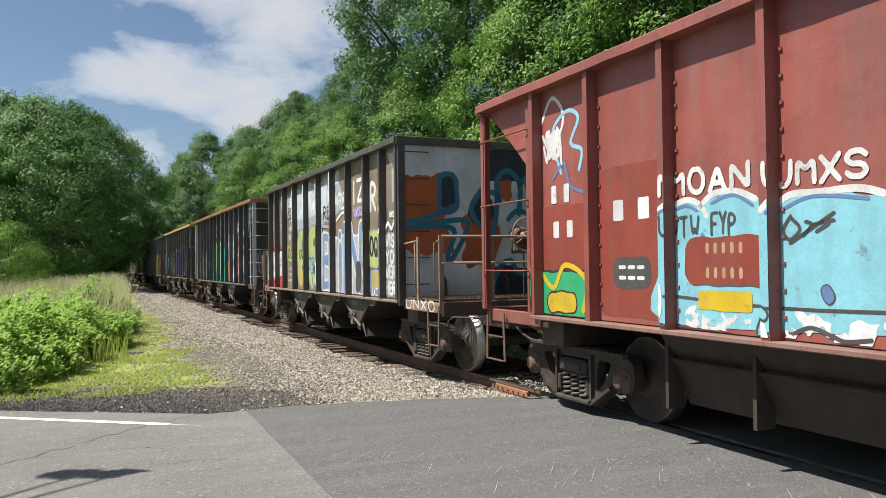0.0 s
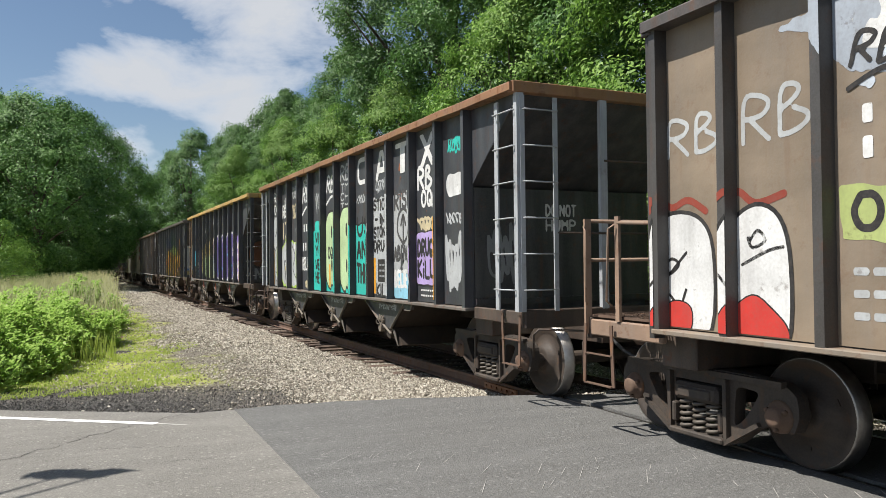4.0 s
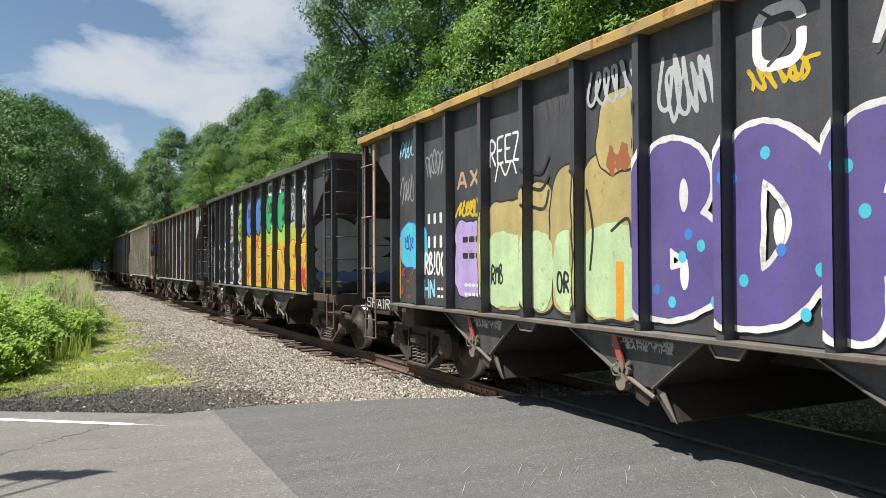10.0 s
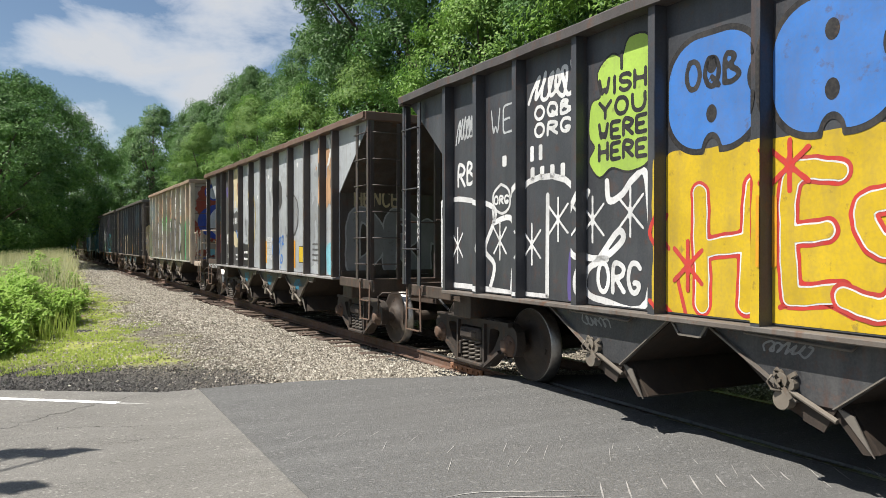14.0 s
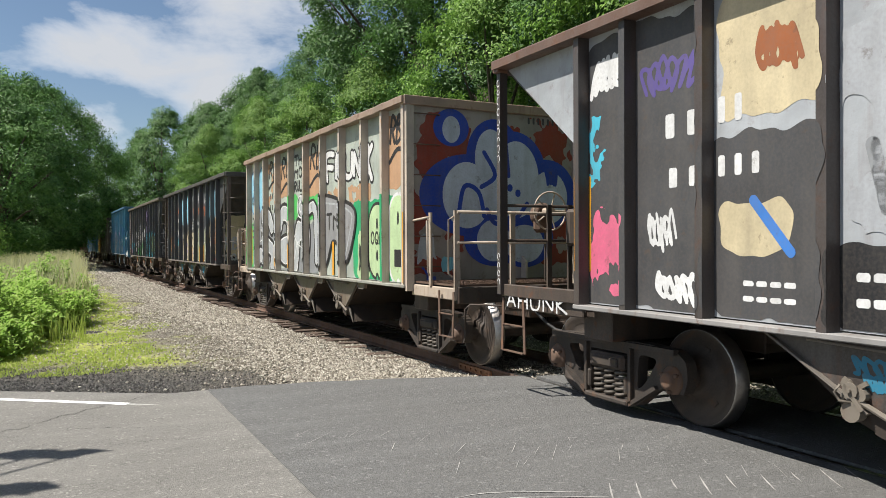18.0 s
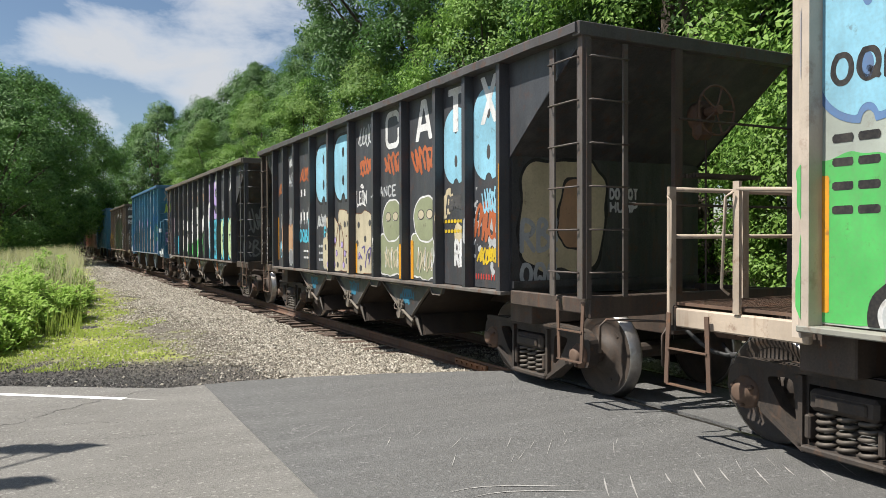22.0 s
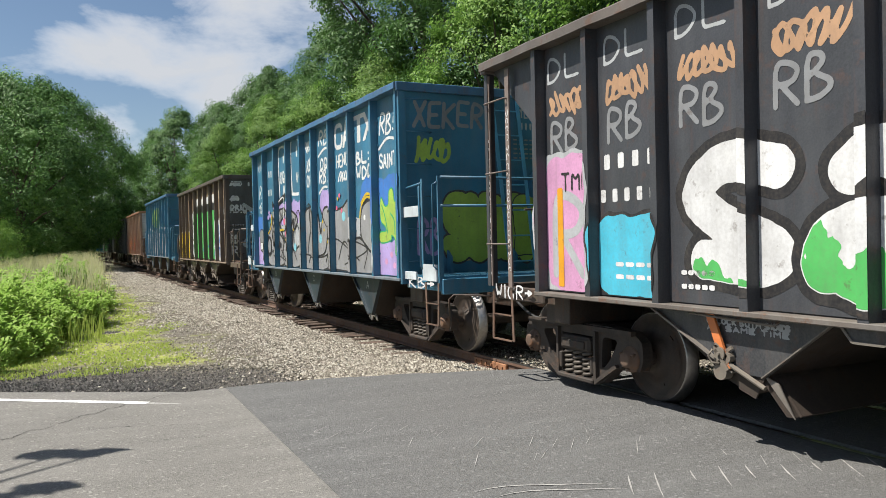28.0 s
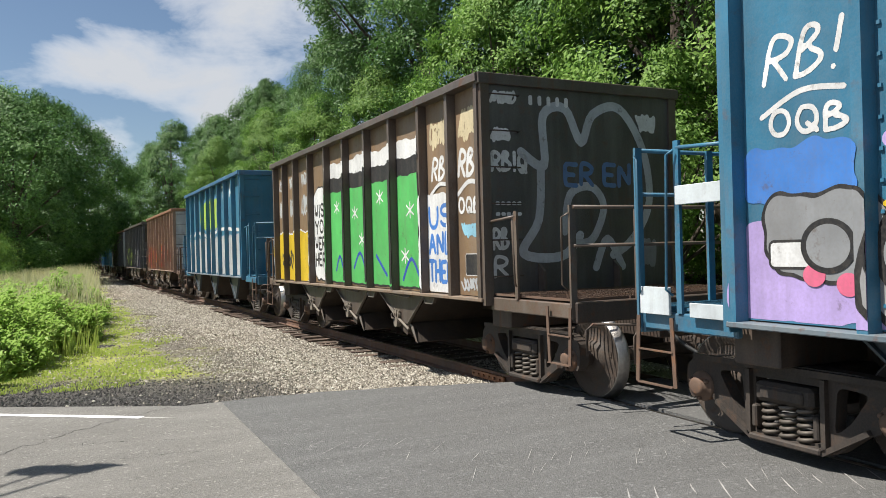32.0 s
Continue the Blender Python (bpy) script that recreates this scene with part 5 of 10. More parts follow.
# label, car's ends, box's ends, panels, top, coat, end type
TRAIN = (
    ("red-brown open hopper car covered in white and cyan graffiti", (-3.9, 9.0), (-2.6, 7.72), 9, 3.76, "red", SLOPE, None),
    ("tan and grey open hopper car with pale green and blue graffiti", (10.45, 23.2), (12.0, 22.03), 10, 3.84, "tan", FLAT, (0.85, 0.88)),
    ("black open hopper car with rusty top chord and teal graffiti", (24.4, 38.2), (25.7, 37.18), 12, 3.83, "black_rust", SLOPE, None),
    ("black open hopper car with yellow top chord and purple graffiti", (39.7, 52.95), (41.28, 51.65), 11, 3.82, "black_yellow", SLOPE, None),
    ("black open hopper car with large yellow and green graffiti", (54.5, 67.1), (55.95, 65.8), 10, 3.80, "black_plain", SLOPE, (0.85, 0.87)),
    ("silver-sprayed open hopper car with dark brown ribs", (68.4, 81.32), (69.95, 79.81), 10, 3.80, "silver", SLOPE, (0.74, 0.92)),
    ("pale grey-green open hopper car with silver graffiti and tan ribs", (82.45, 95.08), (83.88, 93.71), 10, 3.86, "pale", FLAT, (0.86, 0.87)),
    ("black open hopper car with pale blue and cream graffiti", (96.15, 108.5), (97.6, 107.4), 10, 3.80, "black_step", SLOPE, (0.87, 0.80)),
    ("black open hopper car with white and green graffiti", (110.15, 123.3), (111.5, 122.2), 11, 3.82, "black_lever", SLOPE, None),
    ("blue open hopper car with silver and lilac graffiti", (124.75, 137.1), (126.0, 135.93), 9, 4.12, "blue", ("ladder", "ladder"), 0.87),
    ("brown open hopper car with bright green and white graffiti", (138.05, 150.95), (139.8, 149.85), 10, 3.86, "brown", FLAT, (0.86, 0.90)),
    ("blue open hopper car with lime graffiti", (152.1, 164.6), (153.6, 163.3), 9, 4.12, "blue", FLAT, 0.87),
    ("rust-orange open hopper car with red graffiti", (165.8, 178.5), (167.2, 177.2), 10, 3.86, "rust", FLAT, (0.85, 0.88)),
    ("black open hopper car with green graffiti", (179.7, 192.4), (181.0, 191.2), 10, 3.82, "black_plain", SLOPE, None),
    ("dark open hopper car with green graffiti", (193.6, 206.3), (194.9, 205.1), 10, 3.82, "black_rust", SLOPE, None),
    ("dark blue open hopper car", (207.5, 220.2), (208.9, 218.9), 9, 4.0, "blue", FLAT, None),
    ("black open hopper car", (221.4, 234.1), (222.7, 232.9), 10, 3.82, "black_plain", SLOPE, None),
    ("silver and brown open hopper car", (235.3, 248.0), (236.6, 246.8), 10, 3.82, "silver", SLOPE, None),
    ("black open hopper car at the train's far end", (249.2, 261.9), (250.5, 260.7), 10, 3.82, "black_plain", SLOPE, None),
)
# how each car unloads: type of bay, the first one's distance from the box's rear, spacing
BAYS = (("trough", 0, 0), ("latched", 2.95, 2.18), ("latched", 2.45, 2.80), ("latched", 2.45, 2.85), ("latched", 2.92, 2.14), ("latched", 2.88, 2.14), ("latched", 2.35, 2.15), ("latched", 2.42, 2.17),
        ("latched", 2.57, 2.85), ("pointed", 1.75, 3.2), ("latched", 2.6, 2.25), ("pointed", 1.75, 3.2), ("latched", 2.6, 2.25), ("latched", 2.6, 2.25), ("latched", 2.6, 2.25), ("pointed", 1.75, 3.2), ("latched", 2.6, 2.25), ("latched", 2.8, 2.2), ("latched", 2.6, 2.25))
REAR_TRUCKS = [1.5, 1.25, 1.35, 1.4, 1.3, 1.5, 1.42, 1.12, 1.25, 1.32] + [1.35] * 9
CARS = [hopper_car(label, corners, boxed, n, top, STYLES[coat], ends, narrow, bays, back) for (label, corners, boxed, n, top, coat, ends, narrow), bays, back in zip(TRAIN, BAYS, REAR_TRUCKS)]


# ---- trees and weeds ----
def leaf_mesh(name, centres, radii, per, size, mat, seed, droop=0.3, flat=0.75, slim=0.42, hub=True):
    """Clumps of small folded leaves about the given centres."""
    rng = np.random.default_rng(seed)
    c = np.repeat(np.asarray(centres, float), per, 0)
    r = np.repeat(np.asarray(radii, float), per)
    n = len(c)
    d = rng.normal(size=(n, 3))
    d /= np.linalg.norm(d, axis=1)[:, None]
    d[:, 2] *= flat
    p = c + d * (r * rng.random(n) ** 0.45)[:, None]
    # leaves turn towards the light: outwards from the crown, or to the sun in open growth
    if hub:
        way = c * np.array([1.0, 1.0, 0.0])
        way /= np.maximum(np.linalg.norm(way, axis=1)[:, None], 0.2)
        out = d * 0.55 + way * 0.75 + rng.normal(size=(n, 3)) * 0.42 + np.array([0, 0, 0.30]) + np.array(SUN) * 0.35
    else:
        out = d * 0.4 + rng.normal(size=(n, 3)) * 0.4 + np.array(SUN) * 1.5
    out /= np.linalg.norm(out, axis=1)[:, None]
    a = np.cross(out, rng.normal(size=(n, 3)))
    a /= np.linalg.norm(a, axis=1)[:, None]
    b = np.cross(out, a)
    s = size * rng.uniform(0.6, 1.35, n)[:, None]
    tip, base = p + a * s - out * s * droop, p - a * s
    l, rr = p + b * s * slim + out * s * 0.1, p - b * s * slim + out * s * 0.1
    v = np.stack([base, l, tip, rr], 1).reshape(-1, 3)
    f = np.arange(4 * n).reshape(-1, 4)
    me = bpy.data.meshes.new(name)
    me.vertices.add(4 * n)
    me.vertices.foreach_set("co", v.ravel())
    me.loops.add(4 * n)
    me.loops.foreach_set("vertex_index", f.ravel())
    me.polygons.add(n)
    me.polygons.foreach_set("loop_start", np.arange(n) * 4)
    me.polygons.foreach_set("loop_total", np.full(n, 4))
    me.update()
    me.validate()
    me.materials.append(mat)
    return me


def tree_kind(seed, tall, spread, low, mat, clumps=230, per=130, leaf=0.13, clump=0.95, skin=0.35, lobes=0.28):
    """A broadleaf tree as two meshes: the trunk with its limbs, and the crown."""
    rnd = random.Random(seed)
    bm = bmesh.new()
    lean = Vector((rnd.uniform(-0.4, 0.4), rnd.uniform(-0.4, 0.4), tall * 0.55))
    rod(bm, (0, 0, -0.4), lean * 0.5, 0.024 * tall, 10, 0.017 * tall)
    rod(bm, lean * 0.5, lean, 0.017 * tall, 9, 0.011 * tall)
    rod(bm, lean, (lean.x, lean.y, tall * 0.9), 0.011 * tall, 7, 0.02)
    centres, radii = [], []
    for i in range(clumps):
        # an uneven egg of clumps, more of them near its skin
        z = low + (1 - low) * rnd.random() ** 0.9
        wide = math.sin(math.pi * min(1, max(0.06, (z - low) / (1 - low) * 0.9 + 0.08))) ** 0.7
        a = rnd.uniform(0, 2 * math.pi)
        lobe = 0.82 + lobes * noise.noise((math.cos(a) * 1.6 + seed, math.sin(a) * 1.6, z * 4))
        k = spread * wide * lobe * (skin + (1 - skin) * rnd.random() ** 0.45)
        centres.append((k * math.cos(a), k * math.sin(a), z * tall * (1 + 0.05 * math.sin(3 * a + seed))))
        radii.append(clump * rnd.uniform(0.6, 1.25))
    for i in range(16):
        c = Vector(centres[i * (clumps // 16)])
        s = lean * min(0.95, max(0.4, c.z / tall * 0.8))
        m = (s + c) / 2 + Vector((0, 0, 0.4))
        rod(bm, s, m, 0.007 * tall, 6, 0.005 * tall)
        rod(bm, m, c, 0.005 * tall, 5, 0.015)
    return finish(bm, M_BARK), leaf_mesh("crown", centres, radii, per, leaf, mat, seed)


KINDS = {
    "oak": tree_kind(1, 17, 5.6, 0.16, M_LEAF, 330, 330, 0.075, 0.80, 0.5),
    "ash": tree_kind(2, 18, 5.0, 0.10, M_LEAF, 330, 330, 0.070, 0.74, 0.5),
    "maple": tree_kind(3, 16, 6.0, 0.14, M_LEAF, 330, 330, 0.075, 0.80, 0.5),
    "lime": tree_kind(4, 11, 4.2, 0.06, M_LEAF_LIGHT, 250, 210, 0.070, 0.66, 0.55),
    "willow": tree_kind(9, 12, 4.4, 0.05, M_LEAF_LIGHT, 300, 240, 0.064, 0.66, 0.5),
    "sapling": tree_kind(10, 5.0, 2.7, 0.02, M_LEAF_LIGHT, 110, 260, 0.05, 0.46, 0.5),
    "round": tree_kind(7, 14.6, 9.4, 0.02, M_LEAF_DEEP, 640, 260, 0.105, 1.1, 0.82, 0.20),
    "wood": tree_kind(8, 17, 5.6, 0.10, M_LEAF, 230, 170, 0.125, 0.95, 0.5),
    "shrub": tree_kind(5, 4.6, 2.6, 0.03, M_LEAF_LIGHT, 90, 120, 0.07, 0.56),
    "thicket": tree_kind(6, 6.0, 3.6, 0.02, M_LEAF, 120, 120, 0.085, 0.72),
}


def tree(kind, x, y, size=1.0, turn=0.0, label="", z=None):
    trunk, crown = KINDS[kind]
    t = tagged(new("bush" if kind in ("shrub", "thicket", "sapling") else "tree"), label or "leafy green broadleaf tree with a full crown", "bush" if kind in ("shrub", "thicket", "sapling") else "tree", "trees along the line")
    t.matrix_basis = Matrix.LocRotScale((x, y, height(x, y) if z is None else z), Euler((0, 0, turn)), (size, size, size))
    put("trunk", trunk, t)
    put("crown", crown, t)
    return t


def plant_woods():
    rnd = random.Random(12)
    rows = (
        # the wood behind the train
        ("oak", 15.2, 33, 1.12), ("ash", 15.0, 25, 1.1), ("maple", 15.5, 16.5, 1.1), ("oak", 15.5, 9, 1.0), ("ash", 15, 2, 1.0),
        ("wood", 21, 30, 1.2), ("wood", 21.5, 19, 1.25), ("wood", 22, 9, 1.2), ("wood", 21, 0, 1.1),
        ("oak", 14.8, 45, 0.80), ("maple", 15, 54, 0.78), ("ash", 14.8, 63, 0.80), ("lime", 12.2, 52, 0.95), ("lime", 12.0, 70, 1.0),
        ("wood", 17, 74, 0.90), ("wood", 18, 84, 1.02), ("wood", 15.5, 92, 0.92), ("wood", 17, 104, 1.05), ("wood", 13.5, 118, 1.15), ("wood", 12, 132, 1.1), ("wood", 7.5, 148, 1.1), ("wood", 2, 158, 1.15),
        ("lime", 11.9, 20, 0.85), ("willow", 12.6, 12.5, 1.1), ("willow", 12.4, 6.5, 1.15), ("willow", 12.5, 0.0, 1.1), ("willow", 12.4, -6, 1.05), ("lime", 12.0, 31, 0.8), ("lime", 12.2, 41, 0.85),
        # the dark trees on the left of the line
        ("round", -3.9, 68, 1.0), ("oak", -4.2, 82, 0.85), ("ash", -15.5, 60, 0.95), ("wood", -9, 84, 1.05), ("wood", -5.5, 97, 1.05), ("wood", -8.5, 112, 1.05), ("wood", -13, 126, 1.25), ("wood", -17, 75, 1.1), ("thicket", -2.0, 71, 1.0), ("thicket", -3.4, 88, 1.2),
    )
    for kind, x, y, s in rows:
        tree(kind, x, y, s, rnd.uniform(0, 6.28))
    for i in range(24):
        y = -4 + 3.1 * i + rnd.uniform(-0.8, 0.8)
        x = np.interp(max(y, 0), TRACK_YS, TRACK_XS) + 4.9 + rnd.uniform(-0.3, 1.0)
        tree("sapling" if i < 8 else "shrub" if i % 2 else "thicket", x, y, rnd.uniform(0.75, 1.05), rnd.uniform(0, 6.28), "bright green bushes at the wood's edge")
    for x, y, s in ((-6.0, 40, 1.0), (-7.8, 36, 1.1), (-4.6, 47, 0.9), (-5.6, 54, 1.0), (-9.5, 43, 1.2)):
        tree("shrub", x, y, s, rnd.uniform(0, 6.28), "leafy green shrub beside the line")


plant_woods()


def blades(name, pts, tall, wide, mat, seed, label, bend=0.35):
    """Upright blades and stalks on the ground."""
    rng = np.random.default_rng(seed)
    p = np.asarray(pts, float)
    n = len(p)
    h = tall * rng.uniform(0.55, 1.25, n)[:, None]
    a = rng.random(n) * 6.28
    d = np.stack([np.cos(a), np.sin(a), np.zeros(n)], -1)
    e = np.stack([-np.sin(a), np.cos(a), np.zeros(n)], -1)
    up = np.array([0, 0, 1.0])
    k = rng.uniform(0.3, 1.0, n)[:, None] * bend
    w = wide * rng.uniform(0.6, 1.3, n)[:, None]
    mid, tip = p + up * h * 0.6 + d * h * k * 0.35, p + up * h + d * h * k
    v = np.stack([p - e * w, p + e * w, mid + e * w * 0.8, mid - e * w * 0.8, tip], 1).reshape(-1, 3)
    o = 5 * np.arange(n)
    faces = [(q, q + 1, q + 2, q + 3) for q in o.tolist()] + [(q + 3, q + 2, q + 4) for q in o.tolist()]
    me = bpy.data.meshes.new(name)
    me.from_pydata(v.tolist(), [], faces)
    me.materials.append(mat)
    return tagged(new(name, me), label, "grass", kind="stuff")


def weeds():
    rng = np.random.default_rng(21)

    def scatter(n, x0, x1, y0, y1, keep):
        x, y = rng.uniform(x0, x1, n), rng.uniform(y0, y1, n)
        m = np.array([keep(a, b) for a, b in zip(x, y)])
        x, y = x[m], y[m]
        return np.stack([x, y, [height(a, b) for a, b in zip(x, y)]], -1)

    # tall leafy weeds on the bank
    def bank(y):
        return -0.68 + 0.2 * min(y - 14, 3.4) + 0.09 * max(0, min(y - 17.4, 8)) + 0.22 * math.sin(y * 1.7)
    stems = scatter(4200, -6, 1.0, 13.3, 27, lambda x, y: x < bank(y) and x > -0.16 * y - 1 and noise.noise((x * 1.3, y * 0.9, 8)) > -0.28)
    centres, radii = [], []
    for x, y, z in stems:
        t = (0.62 + 0.5 * rng.random() + 0.75 * max(-0.4, noise.noise((x * 1.1, y * 0.9, 3)))) * min(1, 0.55 + 0.5 * (bank(y) - x))
        for k in range(5):
            centres.append((x + rng.normal() * 0.08, y + rng.normal() * 0.08, z + t * (0.12 + 0.22 * k)))
            radii.append(0.19 - 0.02 * k)
    tagged(new("weeds", leaf_mesh("weeds", centres, radii, 15, 0.055, M_WEED, 3, 0.5, 1.0, 0.42, False)), "bright green leafy weeds beside the gravel", "weeds", kind="stuff")
    blades("tall_grass", scatter(34000, -9, 1.2, 20, 56, lambda x, y: x < 0.75 + 0.3 * math.sin(y * 0.5) and x > -0.16 * y - 1 and noise.noise((x * 0.5, y * 0.5, 5)) > -0.3), 1.35, 0.012, M_STRAW, 5, "tall pale dry grass behind the weeds")
    blades("green_grass", scatter(9000, -9, 1.2, 16, 30, lambda x, y: x < 0.5 + 0.1 * math.sin(y) and x > -0.16 * y - 1), 0.5, 0.008, M_GRASS, 6, "green meadow grass on the bank")
    def lawn(x, y):
        e = y + 0.62 * x
        return e > 11.9 + 0.5 * noise.noise((x, y, 1)) and x < 1.5 + 1.2 * noise.noise((x * 0.7, y * 0.7, 2)) and x > -0.16 * y - 1
    blades("short_grass", scatter(150000, -6, 2.9, 11.8, 34, lambda x, y: lawn(x, y) and noise.noise((x * 1.2, y * 1.2, 9)) > -0.30), 0.042, 0.008, M_GRASS, 7, "short yellow-green grass thinning into gravel", 0.8)


weeds()


def roadside_tree():
    """The tree beside the road whose twigs shade the asphalt."""
    t = tagged(new("tree"), "roadside tree with a branch hanging over the road", "tree", "trees along the line")
    bm = bmesh.new()
    rod(bm, (-9.5, 5.0, -0.3), (-9.3, 5.2, 4.5), 0.24, 10, 0.18)
    rod(bm, (-9.3, 5.2, 4.5), (-6.0, 6.4, 6.2), 0.12, 8, 0.07)
    centres, radii = [], []
    for spot in ((-0.18, 7.08), (0.14, 6.95), (-0.15, 6.1), (-0.50, 6.0)):
        c = Vector((spot[0], spot[1], 0)) + SUN * 6.6
        rod(bm, (-6.0, 6.4, 6.2), c, 0.05, 6, 0.012)
        rnd = random.Random(3)
        for k in range(3):
            centres.append(c + Vector((rnd.uniform(-0.16, 0.16), rnd.uniform(-0.1, 0.1), rnd.uniform(-0.1, 0.1))))
            radii.append(0.12)
    rnd = random.Random(4)
    for k in range(60):
        centres.append((-10 + rnd.uniform(-2.5, 1.5), 5 + rnd.uniform(-3, 3), 6 + rnd.uniform(-1, 3)))
        radii.append(1.0)
    part("trunk", bm, M_BARK, t)
    put("crown", leaf_mesh("crown", centres, radii, 26, 0.11, M_LEAF, 9), t)


roadside_tree()


# ---- graffiti, lettering and stencils sprayed on the cars ----
STROKES = {}
for _entry in ("A00.26.40,12.32|B00.06.26.35.24.03,23.42.41.20.00|C45.36.16.04.02.10.30.41|D00.06.26.44.42.20.00|E46.06.00.40,03.33|F46.06.00,03.33|"
               "G45.36.16.04.02.10.30.42.22|H06.00,46.40,03.43|I26.20|J36.31.20.11|K06.00,46.03.40|L06.00.40|M00.06.23.46.40|N00.06.40.46|O16.04.02.10.30.42.44.36.16|"
               "P00.06.26.45.44.33.03|Q16.04.02.10.30.42.44.36.16,22.40|R00.06.26.45.44.33.03,13.40|S45.36.16.05.04.13.33.42.41.30.10.01|T06.46,26.20|U06.02.10.30.42.46|V06.20.46|"
               "W06.10.23.30.46|X06.40,46.00|Y06.23.46,23.20|Z06.46.00.40|a43.33.14.03.01.10.31,44.40|b06.00.30.41.43.34.04|i23.20,25.25|n04.00,03.14.34.43.40|t26.21.30,04.44|s43.34.14.03.12.32.41.30.10.01|"
               "!26.22,20.20|-13.33|.20.20|:24.24,21.21|&40.05.16.25.02.10.41|>03.43,24.43.22|^20.26,04.26.44|*26.20,05.41,45.01|+25.21,03.43|@16.05.15.24.33.13.02.11.31|1.15.26.20|2.05.16.36.45.44.00.40|8.13.04.16.36.44.33.13.02.10.30.42.33|~01.13.32.24.15.44").split("|"):
    STROKES[_entry[0]] = [[(int(p[0]), int(p[1])) for p in s.split(".") if p] for s in _entry[1:].split(",")]

INK = {
    "pistachio": (0.47, 0.55, 0.20), "steel": (0.20, 0.32, 0.55), "mist": (0.42, 0.47, 0.54), "sage": (0.30, 0.33, 0.20), "smoke": (0.33, 0.33, 0.335), "bone": (0.58, 0.51, 0.36), "galv": (0.43, 0.45, 0.475), "lead": (0.32, 0.335, 0.35),
    "white": (0.80, 0.80, 0.79), "silver": (0.50, 0.52, 0.53), "grey": (0.29, 0.30, 0.31), "black": (0.022, 0.022, 0.024), "dark": (0.075, 0.075, 0.078),
    "teal": (0.025, 0.53, 0.45), "mint": (0.55, 0.72, 0.40), "lime": (0.42, 0.62, 0.10), "green": (0.10, 0.52, 0.13), "emerald": (0.03, 0.42, 0.17),
    "sky": (0.30, 0.62, 0.78), "cyan": (0.08, 0.53, 0.70), "blue": (0.06, 0.22, 0.62), "denim": (0.13, 0.24, 0.45), "royal": (0.03, 0.08, 0.45), "violet": (0.12, 0.09, 0.30), "purple": (0.30, 0.20, 0.60), "lilac": (0.50, 0.38, 0.72),
    "yellow": (0.70, 0.48, 0.02), "orange": (0.80, 0.36, 0.02), "rust": (0.36, 0.12, 0.045), "peach": (0.55, 0.33, 0.19), "red": (0.62, 0.05, 0.04), "pink": (0.80, 0.16, 0.28), "rose": (0.72, 0.36, 0.58), "ember": (0.50, 0.13, 0.045), "cream": (0.66, 0.56, 0.36), "sand": (0.50, 0.40, 0.16), "turquoise": (0.26, 0.62, 0.72), "brick": (0.30, 0.055, 0.035), "navy": (0.03, 0.04, 0.075), "azure": (0.03, 0.21, 0.33), "ice": (0.62, 0.68, 0.76), "chalk": (0.52, 0.54, 0.56), "ash": (0.30, 0.31, 0.33), "umber": (0.16, 0.06, 0.03),
}


def softened(pts):
    """A stroke with its corners cut, as a hand swings round them; sharp ones stay sharper."""
    cut = 0.25 if len(pts) > 4 else 0.12
    for _ in range(2 if len(pts) > 2 else 0):
        out = [pts[0]]
        for (ax, ay), (bx, by) in zip(pts, pts[1:]):
            out += [(ax + (bx - ax) * cut, ay + (by - ay) * cut), (bx + (ax - bx) * cut, by + (ay - by) * cut)]
        pts = out + [pts[-1]]
    return pts


